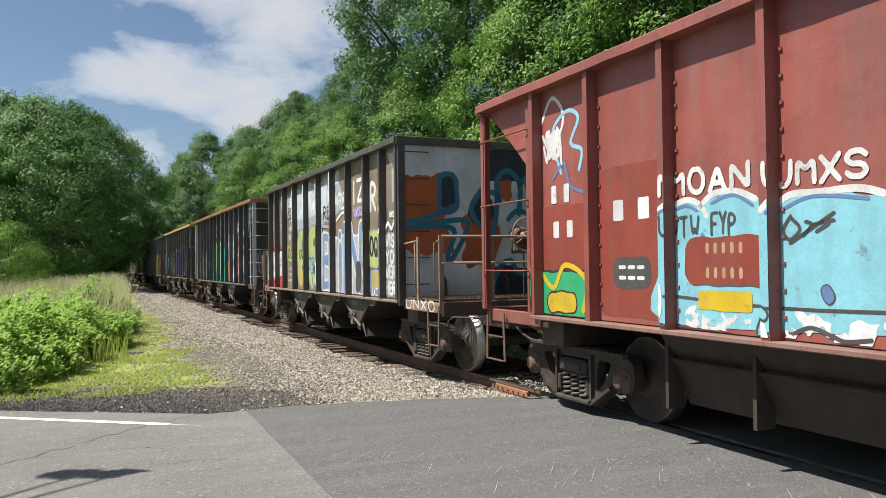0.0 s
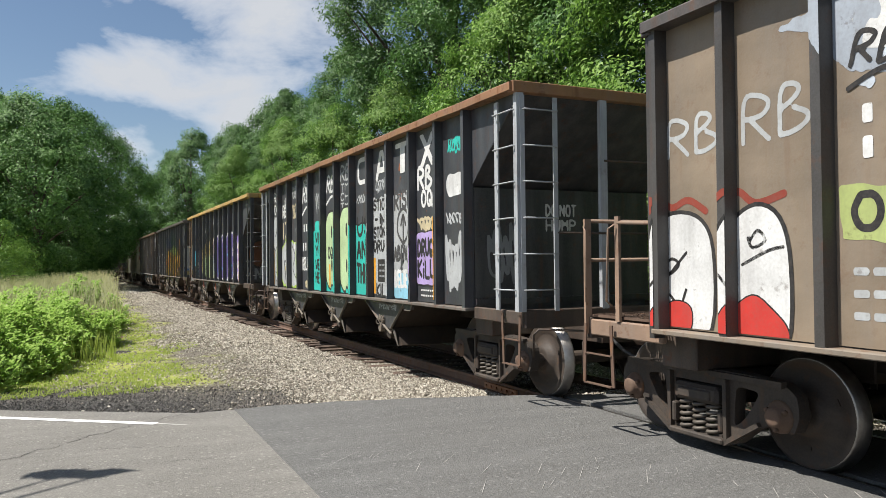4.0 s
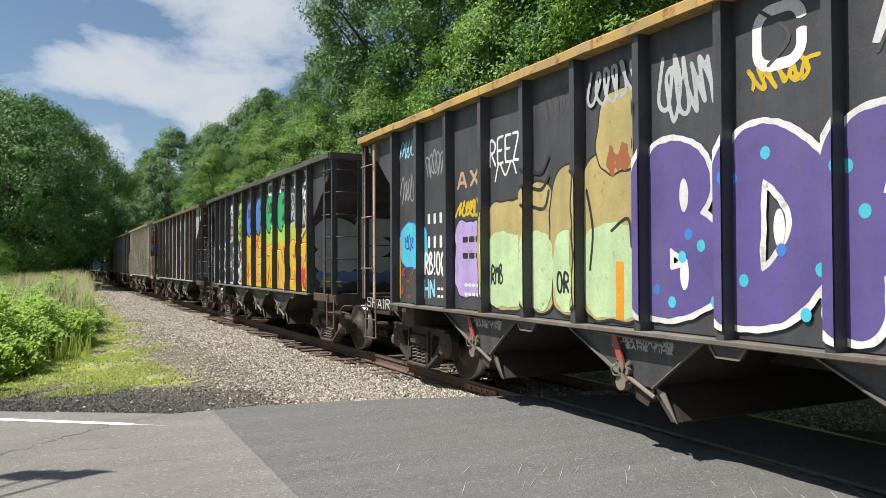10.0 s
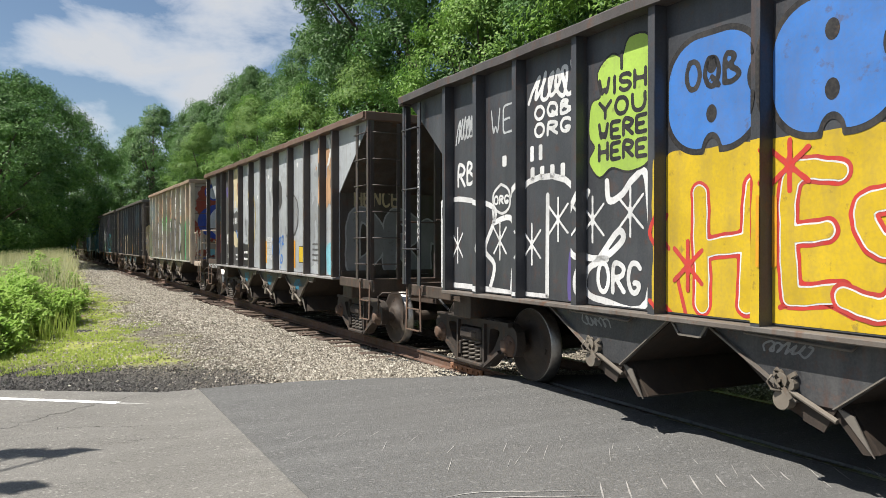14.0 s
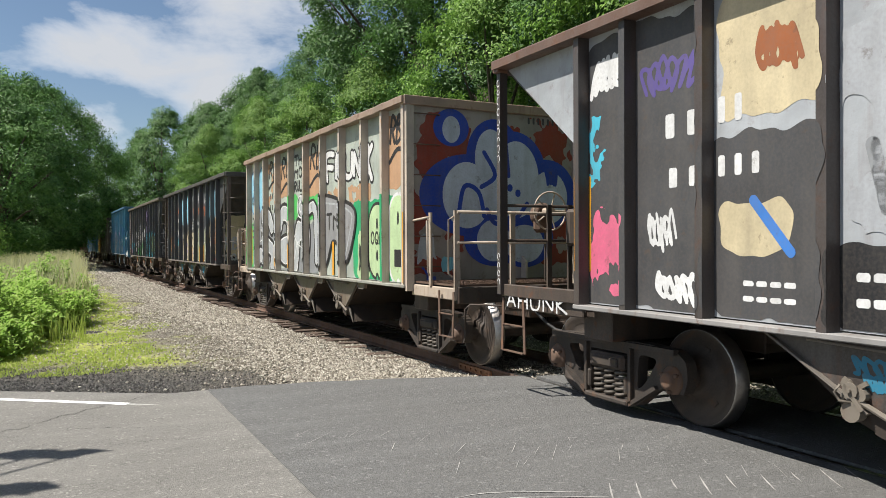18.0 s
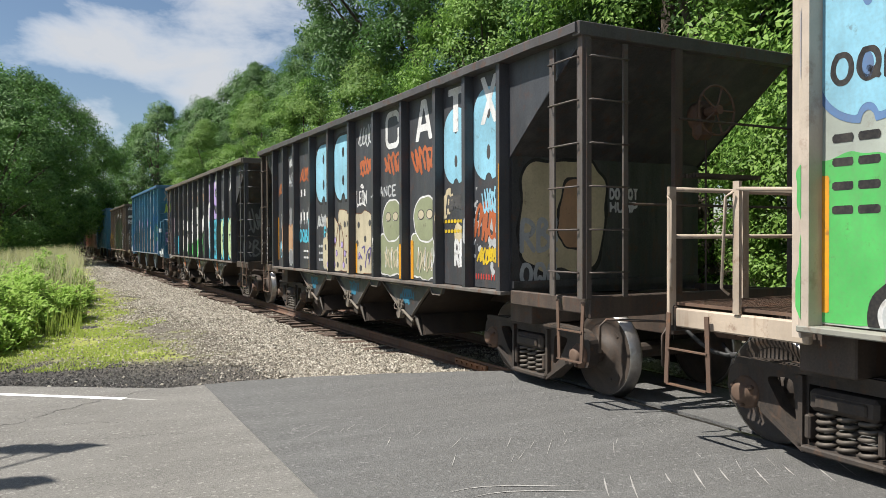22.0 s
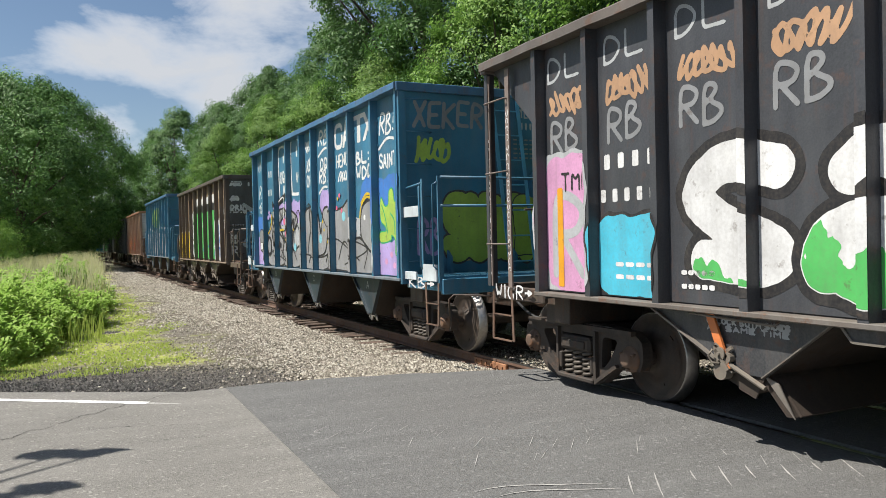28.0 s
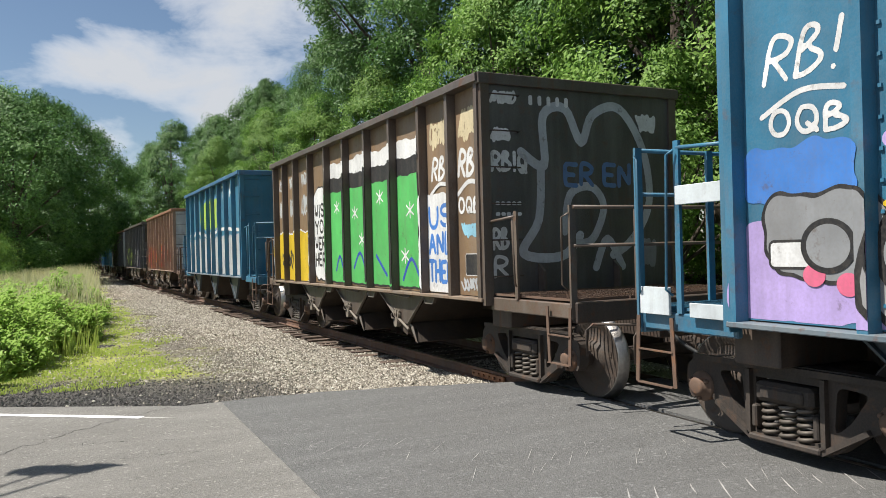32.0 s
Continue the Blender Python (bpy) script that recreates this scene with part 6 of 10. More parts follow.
class Wall:
    """A car's side or end to paint on. Places are given in panels from its rear or left edge, and in shares of its height."""

    def __init__(self, car, lines, top, at, ribs=True, cell=0.018):
        self.car, self.at, self.ribs, self.cell = car, at, ribs, cell
        self.lines = lines
        self.h = top - 0.10 - SILL
        cols, kind = [lines[0]], []
        for i, (a, b) in enumerate(zip(lines, lines[1:])):
            lo, hi = a + (0.040 if ribs else 0), b - (0.040 if ribs else 0)
            if ribs:
                cols += [a + 0.020, lo]
                kind += [1, 1]
            n = max(4, int((hi - lo) / cell))
            cols += [lo + (hi - lo) * k / n for k in range(1, n + 1)]
            kind += [0] * n
            if ribs:
                cols += [b - 0.020, b]
                kind += [1, 1]
        self.s, self.kind = np.array(cols), np.array(kind)
        self.v = np.arange(0.012, self.h - 0.01, cell)
        self.grid = np.meshgrid(self.s, self.v)
        self.done = []

    def along(self, p):
        return float(np.interp(p, range(len(self.lines)), self.lines))

    def spot(self, p, v):
        return self.along(p), v * self.h

    def strokes(self, text, p0, v0, p1, v1, seed=0, slant=0.0, jitter=0.06):
        rnd = random.Random(seed + len(text))
        rows = text.split("|")
        (x0, y0), (x1, y1) = self.spot(p0, v0), self.spot(p1, v1)
        out, self.letters = [], []
        for k, row in enumerate(rows):
            hgt = (y1 - y0) / len(rows)
            base = y1 - hgt * (k + 1) + 0.09 * hgt
            tall = hgt * (0.72 if len(rows) > 1 else 0.86)
            wide = [2.6 if c in "I!i.: 1" else 5.3 for c in row]
            unit = (x1 - x0) / sum(wide) if len(row) > 2 else min((x1 - x0) / sum(wide), tall / 3.2)
            x = x0 + ((x1 - x0) - unit * sum(wide)) / 2
            for c, w in zip(row, wide):
                dy, rot = rnd.uniform(-jitter, jitter) * tall, rnd.uniform(-jitter, jitter)
                shift = -1.4 if w < 3 else 0.0
                if STROKES.get(c):
                    self.letters.append([])
                for line in STROKES.get(c, []):
                    pts = []
                    for a, b in line:
                        a2, b2 = a + shift + slant * b, b + rot * (a - 2)
                        pts.append((x + unit * (a2 + 0.6) * 0.94, base + dy + tall * b2 / 6))
                    if jitter:
                        pts = softened(pts)
                    out.append(pts)
                    self.letters[-1].append(pts)
                x += unit * w
        return out

    def sdf(self, strokes, f=None):
        """Distance from the grid's points to a set of strokes, worked out near each stroke only."""
        S, V = self.grid
        d = np.full(S.shape, 9.0) if f is None else f
        for pts in strokes:
            if len(pts) == 1:
                pts = pts * 2
            for (ax, ay), (bx, by) in zip(pts, pts[1:]):
                c0, c1 = np.searchsorted(self.s, (min(ax, bx) - 0.34, max(ax, bx) + 0.34))
                r0, r1 = np.searchsorted(self.v, (min(ay, by) - 0.34, max(ay, by) + 0.34))
                if c1 <= c0 or r1 <= r0:
                    continue
                s, v = S[r0:r1, c0:c1] - ax, V[r0:r1, c0:c1] - ay
                dx, dy = bx - ax, by - ay
                q = dx * dx + dy * dy
                t = np.clip((s * dx + v * dy) / q, 0, 1) if q > 1e-9 else 0
                np.minimum(d[r0:r1, c0:c1], np.hypot(s - t * dx, v - t * dy), out=d[r0:r1, c0:c1])
        return d

    def lay(self, f, colour, name="graffiti", label="", level=0):
        """Cuts the area where f is above nought out of the grid, as one thin coat that follows sheets and ribs."""
        ok = f > 0
        if not ok.any():
            return
        rows, cols = np.where(ok.any(1))[0], np.where(ok.any(0))[0]
        box4 = (max(rows[0] - 1, 0), rows[-1] + 1, max(cols[0] - 1, 0), cols[-1] + 1)
        level = level or 1 + max([l for l, b in self.done if not (b[1] < box4[0] or b[0] > box4[1] or b[3] < box4[2] or b[2] > box4[3])], default=0)
        self.done.append((level, box4))
        r0, r1, c0, c1 = box4[0], min(box4[1], len(self.v) - 1), box4[2], min(box4[3], len(self.s) - 1)
        verts, faces = [], []

        def poly(pts, rib):
            n = len(verts)
            out = level * 0.0012 + 0.009 + (RIB_DEEP - 0.0025 if rib else 0.0)
            verts.extend(self.at(s, v + SILL, out) for s, v in pts)
            faces.append(tuple(range(n, n + len(pts))))
        s, v, kind = self.s, self.v, self.kind
        for j in range(r0, r1):
            a, b = ok[j], ok[j + 1]
            full = a[c0:c1] & a[c0 + 1:c1 + 1] & b[c0:c1] & b[c0 + 1:c1 + 1]
            some = (a[c0:c1] | a[c0 + 1:c1 + 1] | b[c0:c1] | b[c0 + 1:c1 + 1]) & ~full
            i = 0
            idx = np.where(full)[0]
            while i < len(idx):
                k = i
                while k + 1 < len(idx) and idx[k + 1] == idx[k] + 1 and kind[c0 + idx[k + 1]] == kind[c0 + idx[i]]:
                    k += 1
                x0, x1 = s[c0 + idx[i]], s[c0 + idx[k] + 1]
                poly(((x0, v[j]), (x1, v[j]), (x1, v[j + 1]), (x0, v[j + 1])), kind[c0 + idx[i]])
                i = k + 1
            for i in np.where(some)[0]:
                c = c0 + i
                q = ((s[c], v[j], f[j, c]), (s[c + 1], v[j], f[j, c + 1]), (s[c + 1], v[j + 1], f[j + 1, c + 1]), (s[c], v[j + 1], f[j + 1, c]))
                pts = []
                for m in range(4):
                    (xa, ya, fa), (xb, yb, fb) = q[m], q[(m + 1) % 4]
                    if fa > 0:
                        pts.append((xa, ya))
                    if (fa > 0) != (fb > 0):
                        t = fa / (fa - fb)
                        pts.append((xa + (xb - xa) * t, ya + (yb - ya) * t))
                if len(pts) > 2:
                    poly(pts, kind[c])
        me = bpy.data.meshes.new("coat")
        me.from_pydata(verts, [], faces)
        me.materials.append(spray(INK[colour]))
        put(name, me, self.car, None, label)
        return level

    def wobble(self, scale, seed):
        S, V = self.grid
        return (np.sin(S * scale + seed) * np.sin(V * scale * 1.3 + seed * 2.1) + 0.6 * np.sin(S * scale * 2.3 + V * scale * 1.7 + seed * 3.7) + 0.35 * np.sin(S * scale * 5.1 - V * scale * 4.3 + seed)) / 1.95

    def cloud(self, scale, seed):
        """Fractal noise over the grid, 0 to 1."""
        S, V = self.grid
        out, gain = 0.0, 0.0
        rng = np.random.default_rng(abs(seed) + 1)
        for k in range(4):
            f = scale * 2 ** k
            x, y = (S - self.s[0]) * f, V * f * 0.75
            i, j = np.floor(x).astype(int), np.floor(y).astype(int)
            t = rng.random((j.max() + 2, i.max() + 2))
            a, b = x - i, y - j
            a, b = a * a * (3 - 2 * a), b * b * (3 - 2 * b)
            n = (t[j, i] * (1 - a) + t[j, i + 1] * a) * (1 - b) + (t[j + 1, i] * (1 - a) + t[j + 1, i + 1] * a) * b
            out = out + n * 0.62 ** k
            gain += 0.62 ** k
        return out / gain

    def text(self, text, p0, v0, p1, v1, colour="white", w=0.026, slant=0.0, jitter=0.06, name="graffiti_lettering"):
        """Hand-sprayed words, a line for each part between bars."""
        self.strokes(text, p0, v0, p1, v1, int(p0 * 10), slant, jitter)
        tall = (v1 - v0) * self.h / (1 + text.count("|"))
        uneven, level = 0.003 * self.wobble(40, p0), 0
        for letter in self.letters:
            level = self.lay(max(min(w, 0.10 * tall), 0.70 * self.cell) - self.sdf(letter) + uneven, colour, "graffiti_letter", colour + " sprayed letter", level) or level

    def stencil(self, text, p0, v0, p1, v1, colour="white", w=0.014):
        self.strokes(text, p0, v0, p1, v1, 0, 0, 0)
        level = 0
        for letter in self.letters if w > 0.01 else [sum(self.letters, [])]:
            level = self.lay(w - self.sdf(letter), colour, "stencil_letter", colour + " stencilled letter", level) or level

    def fat(self, text, p0, v0, p1, v1, fill, edge="black", w=0.12, ow=0.045, shine=""):
        """Bubble letters: an outline, the fill, and a highlight along the strokes."""
        st = self.strokes(text, p0, v0, p1, v1, int(p0 * 10), 0, 0.04)
        d = self.sdf(st) + 0.012 * self.wobble(9, p0)
        self.lay(w + ow - d, edge, "graffiti_outline", edge + " outline of bubble letters")
        self.lay(w - d, fill, "bubble_lettering", fill + " bubble letters")
        if shine:
            self.lay(0.018 - np.abs(d - w * 0.62), shine, "graffiti_highlight", shine + " line inside the letters")

    def area(self, p0, v0, p1, v1, round_=0.12, wob=0.03, scale=5.0):
        S, V = self.grid
        (x0, y0), (x1, y1) = self.spot(p0, v0), self.spot(p1, v1)
        hx, hy = (x1 - x0) / 2, (y1 - y0) / 2
        r = min(round_, hx * 0.95, hy * 0.95)
        qx, qy = np.abs(S - (x0 + x1) / 2) - hx + r, np.abs(V - (y0 + y1) / 2) - hy + r
        d = np.hypot(np.maximum(qx, 0), np.maximum(qy, 0)) + np.minimum(np.maximum(qx, qy), 0) - r
        return -d + (wob * self.wobble(scale, p0 * 3 + v0) if wob else 0)

    def blob(self, p0, v0, p1, v1, colour, edge="", ow=0.04, round_=0.12, wob=0.03, scale=5.0, name="graffiti_field", label=""):
        f = self.area(p0, v0, p1, v1, round_, wob, scale)
        if edge:
            self.lay(f + ow, edge, "graffiti_outline", edge + " outline")
        self.lay(f, colour, name, label or colour + " sprayed field")

    def eight(self, p0, v0, p1, v1, colour, edge="black", hole="black", leg=True):
        """A fat rounded letter like a loaf, with two slits."""
        S, V = self.grid
        a = self.area(p0, v0, p1, v1, 0.34, 0.0)
        (x0, y0), (x1, y1) = self.spot(p0, v0), self.spot(p1, v1)
        cx, w, h = (x0 + x1) / 2, x1 - x0, y1 - y0
        a = np.minimum(a, np.hypot(S - x1 - 0.07 * w, (V - y0 - 0.55 * h)) - 0.20 * w)
        if leg:
            a = np.minimum(a, np.hypot((S - cx) * 1.5, V - y0 + 0.04) - 0.17 * w)
        if edge:
            self.lay(a + 0.05, edge, "graffiti_outline", edge + " outline of a fat letter")
        self.lay(a, colour, "graffiti_letter", colour + " fat rounded letter")
        for k in (0.30, 0.74):
            e = 1 - np.hypot((S - cx) / (0.058 * w), (V - y0 - k * h) / (0.082 * h))
            self.lay(e * 0.06, hole, "graffiti_slit", hole + " slit in the letter")

    def oval(self, p, v, rs, rv, colour, edge="", ow=0.03, name="graffiti_spot"):
        S, V = self.grid
        x, y = self.spot(p, v)
        f = (1 - np.hypot((S - x) / rs, (V - y) / rv)) * min(rs, rv)
        if edge:
            self.lay(f + ow, edge, "graffiti_outline", edge + " ring")
        self.lay(f, colour, name, colour + " sprayed spot")

    def line(self, points, colour, w=0.03, name="graffiti_line"):
        """A sprayed line through places p,v written as 'p,v p,v'; parts are split by slashes."""
        st = [[self.spot(*map(float, q.split(","))) for q in run.split()] for run in points.split("/")]
        smooth = []
        for pts in st:
            if len(pts) > 2:
                out = []
                for i in range(len(pts) - 1):
                    a, b, c, d = pts[max(i - 1, 0)], pts[i], pts[i + 1], pts[min(i + 2, len(pts) - 1)]
                    for k in range(5):
                        t = k / 5
                        out.append(tuple(0.5 * (2 * b[m] + (c[m] - a[m]) * t + (2 * a[m] - 5 * b[m] + 4 * c[m] - d[m]) * t * t + (3 * b[m] - a[m] - 3 * c[m] + d[m]) * t ** 3) for m in (0, 1)))
                smooth.append(out + [pts[-1]])
            else:
                smooth.append(pts)
        level = 0
        for run in smooth:
            level = self.lay(max(w, 0.75 * self.cell) - self.sdf([run]), colour, name, colour + " sprayed line", level) or level

    def curve(self, run, closed=False):
        """Places 'p,v p,v' as a smooth run of points on the grid."""
        pts = [self.spot(*map(float, q.split(","))) for q in run.split()]
        n, out = len(pts), []
        for i in range(n if closed else n - 1):
            a, b, c, d = (pts[(i + k) % n] for k in (-1, 0, 1, 2)) if closed else (pts[max(i - 1, 0)], pts[i], pts[i + 1], pts[min(i + 2, n - 1)])
            for k in range(4):
                t = k / 4
                out.append(tuple(0.5 * (2 * b[m] + (c[m] - a[m]) * t + (2 * a[m] - 5 * b[m] + 4 * c[m] - d[m]) * t * t + (3 * b[m] - a[m] - 3 * c[m] + d[m]) * t ** 3) for m in (0, 1)))
        return out + [out[0] if closed else pts[-1]]

    def shape(self, run, colour, edge="", ow=0.03, wob=0.0, name="graffiti_field"):
        """A filled outline through the given places, with an edge round it."""
        pts = self.curve(run, True)
        d = self.sdf([pts])
        S, V = self.grid
        inside = np.zeros(S.shape, bool)
        for (ax, ay), (bx, by) in zip(pts, pts[1:]):
            if ay != by:
                inside ^= ((ay > V) != (by > V)) & (S < (bx - ax) * (V - ay) / (by - ay) + ax)
        f = np.where(inside, d, -d) + (wob * (self.cloud(5.0, len(run)) - 0.5) if wob else 0)
        if edge:
            self.lay(f + ow, edge, "graffiti_outline", edge + " outline")
        self.lay(f, colour, name, colour + " sprayed shape")

    def bubble(self, runs, fill, edge="black", w=0.14, ow=0.05, rim="", rw=0.03, fade="", high=0.2):
        """A fat letter along its strokes: outline, rim and fill, and a colour that fades in from below."""
        d = self.sdf([self.curve(run) for run in runs.split("/")]) + 0.010 * self.wobble(8, len(runs))
        self.lay(w + ow - d, edge, "graffiti_outline", edge + " outline of a bubble letter")
        if rim:
            self.lay(w - d, rim, "graffiti_rim", rim + " rim of a bubble letter")
        self.lay((w - rw if rim else w) - d, fill, "bubble_letter", fill + " bubble letter")
        if fade:
            self.lay(np.minimum(w - 0.01 - d, high * self.h - self.grid[1] + 0.7 * (self.cloud(4.0, len(runs)) - 0.5)), fade, "bubble_shade", fade + " shade in the letter")

    def tag(self, p0, v0, p1, v1, colour="white", w=0.016, seed=0):
        """A scrawl that cannot be read."""
        rnd = random.Random(int(p0 * 100) + seed)
        n, k = 21, rnd.uniform(1.7, 2.1)
        a, b = rnd.uniform(0, 6), rnd.uniform(0, 6)
        pts = " ".join("%.3f,%.3f" % (p0 + (p1 - p0) * (0.08 + 0.84 * i / (n - 1) + 0.085 * math.sin(i * k + a)), v0 + (v1 - v0) * (0.5 + 0.46 * math.sin(i * k * 0.93 + b) * rnd.uniform(0.55, 1.0))) for i in range(n))
        self.line(pts, colour, w, "graffiti_tag")

    def bars(self, p0, v0, p1, v1, rows=1, n=4, colour="white"):
        """Plain bars in place of marks and numbers."""
        level = 0
        for r in range(rows):
            for k in range(n):
                wide, tall = ((0.08, 0.90), (0.34, 0.70)) if rows > 1 else ((0.24, 0.66), (0.10, 0.90))
                a, b = p0 + (p1 - p0) * (k + wide[0]) / n, p0 + (p1 - p0) * (k + wide[1]) / n
                lo, hi = v0 + (v1 - v0) * (r + tall[0]) / rows, v0 + (v1 - v0) * (r + tall[1]) / rows
                level = self.lay(self.area(a, lo, b, hi, 0.01, 0), colour, "stencil_bar", colour + " stencilled mark", level) or level

    def mark(self, shape, p0, v0, p1, v1, colour="white"):
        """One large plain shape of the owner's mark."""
        S, V = self.grid
        (x0, y0), (x1, y1) = self.spot(p0, v0), self.spot(p1, v1)
        u, t = (S - x0) / (x1 - x0), (V - y0) / (y1 - y0)
        k = (x1 - x0)
        if shape == "ring":
            a = self.area(p0, v0, p1, v1, 0.17, 0)
            f = np.minimum(a, 0.085 - a)
            f = np.where((u > 0.62) & (t > 0.52) & (t < 0.66), -0.01, f)
        elif shape == "wedge":
            half = 0.5 - 0.36 * t - np.abs(u - 0.5)
            inner = 0.5 - 0.36 * t - 0.20 - np.abs(u - 0.5)
            f = np.where((t < 0) | (t > 1), -0.01, np.minimum(half, np.where((t < 0.22) | ((t > 0.40) & (t < 0.80)), -inner, 1)) * k)
        elif shape == "post":
            f = np.minimum(np.minimum(t, 1 - t), np.maximum(0.17 - np.abs(u - 0.5), np.minimum(t - 0.84, 0.5 - np.abs(u - 0.5)))) * k
        else:
            f = np.minimum(np.minimum(t, 1 - t), np.maximum(0.12 - np.abs(u - 0.14 - 0.72 * t), 0.12 - np.abs(u - 0.86 + 0.72 * t))) * k
        self.lay(f, colour, "owner_mark", colour + " painted mark")

    def strip(self, p, v0, v1, w=0.09):
        """A yellow-orange reflector strip."""
        S, V = self.grid
        f = np.minimum(w / 2 - np.abs(S - self.along(p)), np.minimum(V - v0 * self.h, v1 * self.h - V))
        self.lay(f, "orange", "reflector_strip", "orange reflector strip")

    def patch(self, p0, v0, p1, v1, colour, cover=0.5, scale=4.0, seed=0.0):
        """Ragged patches of worn or thinly sprayed paint."""
        f = np.minimum(self.area(p0, v0, p1, v1, 0.1, 0.06, 7), (self.cloud(scale * 0.7, int(seed * 7 + p0 * 13)) - 1 + cover) * 0.2)
        self.lay(f, colour, "paint_patch", "patches of " + colour + " paint")


def side_wall(i):
    car, lines, mid = CARS[i]
    return Wall(car, [-y for y in lines], TRAIN[i][4], lambda s, z, out: (-SHEET - out, -s, z))


def end_wall(i, n=6, rear=False):
    car, lines, mid = CARS[i]
    y = lines[0] if rear else lines[-1]
    d = 1 if rear else -1
    return Wall(car, [(-1.47 + 2.94 * k / n) for k in range(n + 1)], TRAIN[i][4], lambda s, z, out: (s, y + d * (out + 0.006), z), ribs=False, cell=0.022)


def owner_marks(w, at, v0=0.80, v1=0.98, wide=0.62):
    for k, shape in enumerate(("ring", "wedge", "post", "cross")):
        c = at + k + 0.5
        w.mark(shape, c - wide / 2, v0, c + wide / 2, v1)


def rb(w, p0, v0, p1, v1, colour="white", wd=0.024):
    w.text("RB!", p0, v0 + (v1 - v0) * 0.35, p1, v1, colour, wd, 0.25, 0.08)
    w.line("%.2f,%.3f %.2f,%.3f %.2f,%.3f" % (p0, v0, (p0 + p1) / 2, v0 + (v1 - v0) * 0.24, p1, v0 + (v1 - v0) * 0.18), colour, wd)


def paint_red():
    w = side_wall(0)
    # the car's rear third is what passes the crossing
    w.line("0.1,0.86 0.3,0.96 0.5,0.86 0.3,0.72 0.12,0.80", "white", 0.022)
    w.line("0.45,0.62 0.3,0.80 0.55,0.88 0.75,0.84 0.62,0.74 0.8,0.70 0.75,0.62", "sky", 0.022)
    w.line("0.3,0.60 0.5,0.66 0.6,0.56 0.85,0.52", "denim", 0.018)
    w.tag(0.15, 0.64, 0.5, 0.86, "white", 0.018, 4)
    w.bars(0.22, 0.48, 0.66, 0.58, 1, 2)
    w.blob(0.02, 0.18, 0.95, 0.48, "brick", wob=0.01)
    w.bars(0.25, 0.33, 0.72, 0.42, 1, 2)
    w.blob(0.02, 0.0, 0.92, 0.19, "emerald", "black", 0.03)
    w.blob(0.2, 0.02, 0.7, 0.10, "yellow", "black", 0.02)
    w.line("0.05,0.2 0.3,0.12 0.5,0.22 0.85,0.16 0.8,0.03", "yellow", 0.03)
    w.blob(1.05, 0.02, 1.95, 0.60, "brick", wob=0.01)
    w.bars(1.18, 0.38, 1.85, 0.48, 1, 2)
    w.blob(1.25, 0.13, 1.75, 0.25, "dark", wob=0.01)
    w.bars(1.32, 0.15, 1.68, 0.23, 2, 3)
    w.shape("1.89,0.02 1.87,0.22 1.90,0.39 2.10,0.44 2.31,0.42 2.44,0.45 2.67,0.45 2.87,0.42 2.99,0.39 3.17,0.42 3.49,0.42 3.77,0.40 4.6,0.50 5.4,0.46 6.4,0.50 6.6,0.25 6.4,0.04 5.0,0.03 4.0,0.04", "turquoise", "", 0, 0.02)
    w.patch(2.05, 0.0, 6.5, 0.07, "white", 0.5, 9, 3)
    w.line("2.02,0.11 3.1,0.09 4.5,0.10 6.5,0.09", "dark", 0.008)
    w.line("1.88,0.37 1.97,0.41 2.16,0.44 2.31,0.42 2.38,0.38/2.31,0.41 2.45,0.45 2.67,0.45 2.84,0.42/2.98,0.38 3.12,0.42 3.34,0.42 3.61,0.42 3.77,0.40", "white", 0.026)
    w.line("1.96,0.40 2.16,0.42 2.28,0.40/2.43,0.42 2.64,0.44 2.82,0.40/3.02,0.37 3.29,0.41 3.68,0.39", "denim", 0.012)
    w.text("UTW", 1.97, 0.31, 2.32, 0.39, "dark", 0.012)
    w.text("FYP", 2.42, 0.31, 2.67, 0.39, "dark", 0.012)
    w.shape("2.28,0.25 2.34,0.33 2.40,0.24", "denim")
    w.text("MOAN", 1.97, 0.45, 2.82, 0.54, "white", 0.034)
    w.text("UMXS", 2.99, 0.44, 3.70, 0.52, "white", 0.036)
    w.blob(2.15, 0.15, 2.95, 0.31, "brick", wob=0.02)
    w.bars(2.35, 0.25, 2.75, 0.295, 1, 5, "peach")
    w.bars(2.35, 0.17, 2.75, 0.215, 1, 5, "peach")
    w.blob(2.28, 0.07, 2.8, 0.135, "yellow", wob=0.01, round_=0.02)
    w.line("3.13,0.36 3.07,0.32 3.12,0.29 3.20,0.32 3.14,0.35/3.12,0.28 3.45,0.36/3.22,0.30 3.29,0.33 3.24,0.34/3.32,0.31 3.41,0.33/3.29,0.33 3.45,0.34", "dark", 0.011)
    w.shape("3.35,0.15 3.40,0.16 3.44,0.13 3.41,0.11 3.37,0.12", "denim", "dark", 0.01)
    w.bubble("2.87,0.02 2.93,0.08 2.99,0.07/2.86,-0.01 2.92,0.06", "turquoise", "dark", 0.03, 0.02)
    w.line("3.14,0.02 3.27,0.04 3.43,0.02 3.51,0.01 3.68,0.02/1.98,0.01 2.29,-0.00 2.62,0.00", "dark", 0.016)
    w.shape("1.82,0.06 1.96,0.16 2.00,0.07 1.93,0.01", "white", "", 0, 0.02)


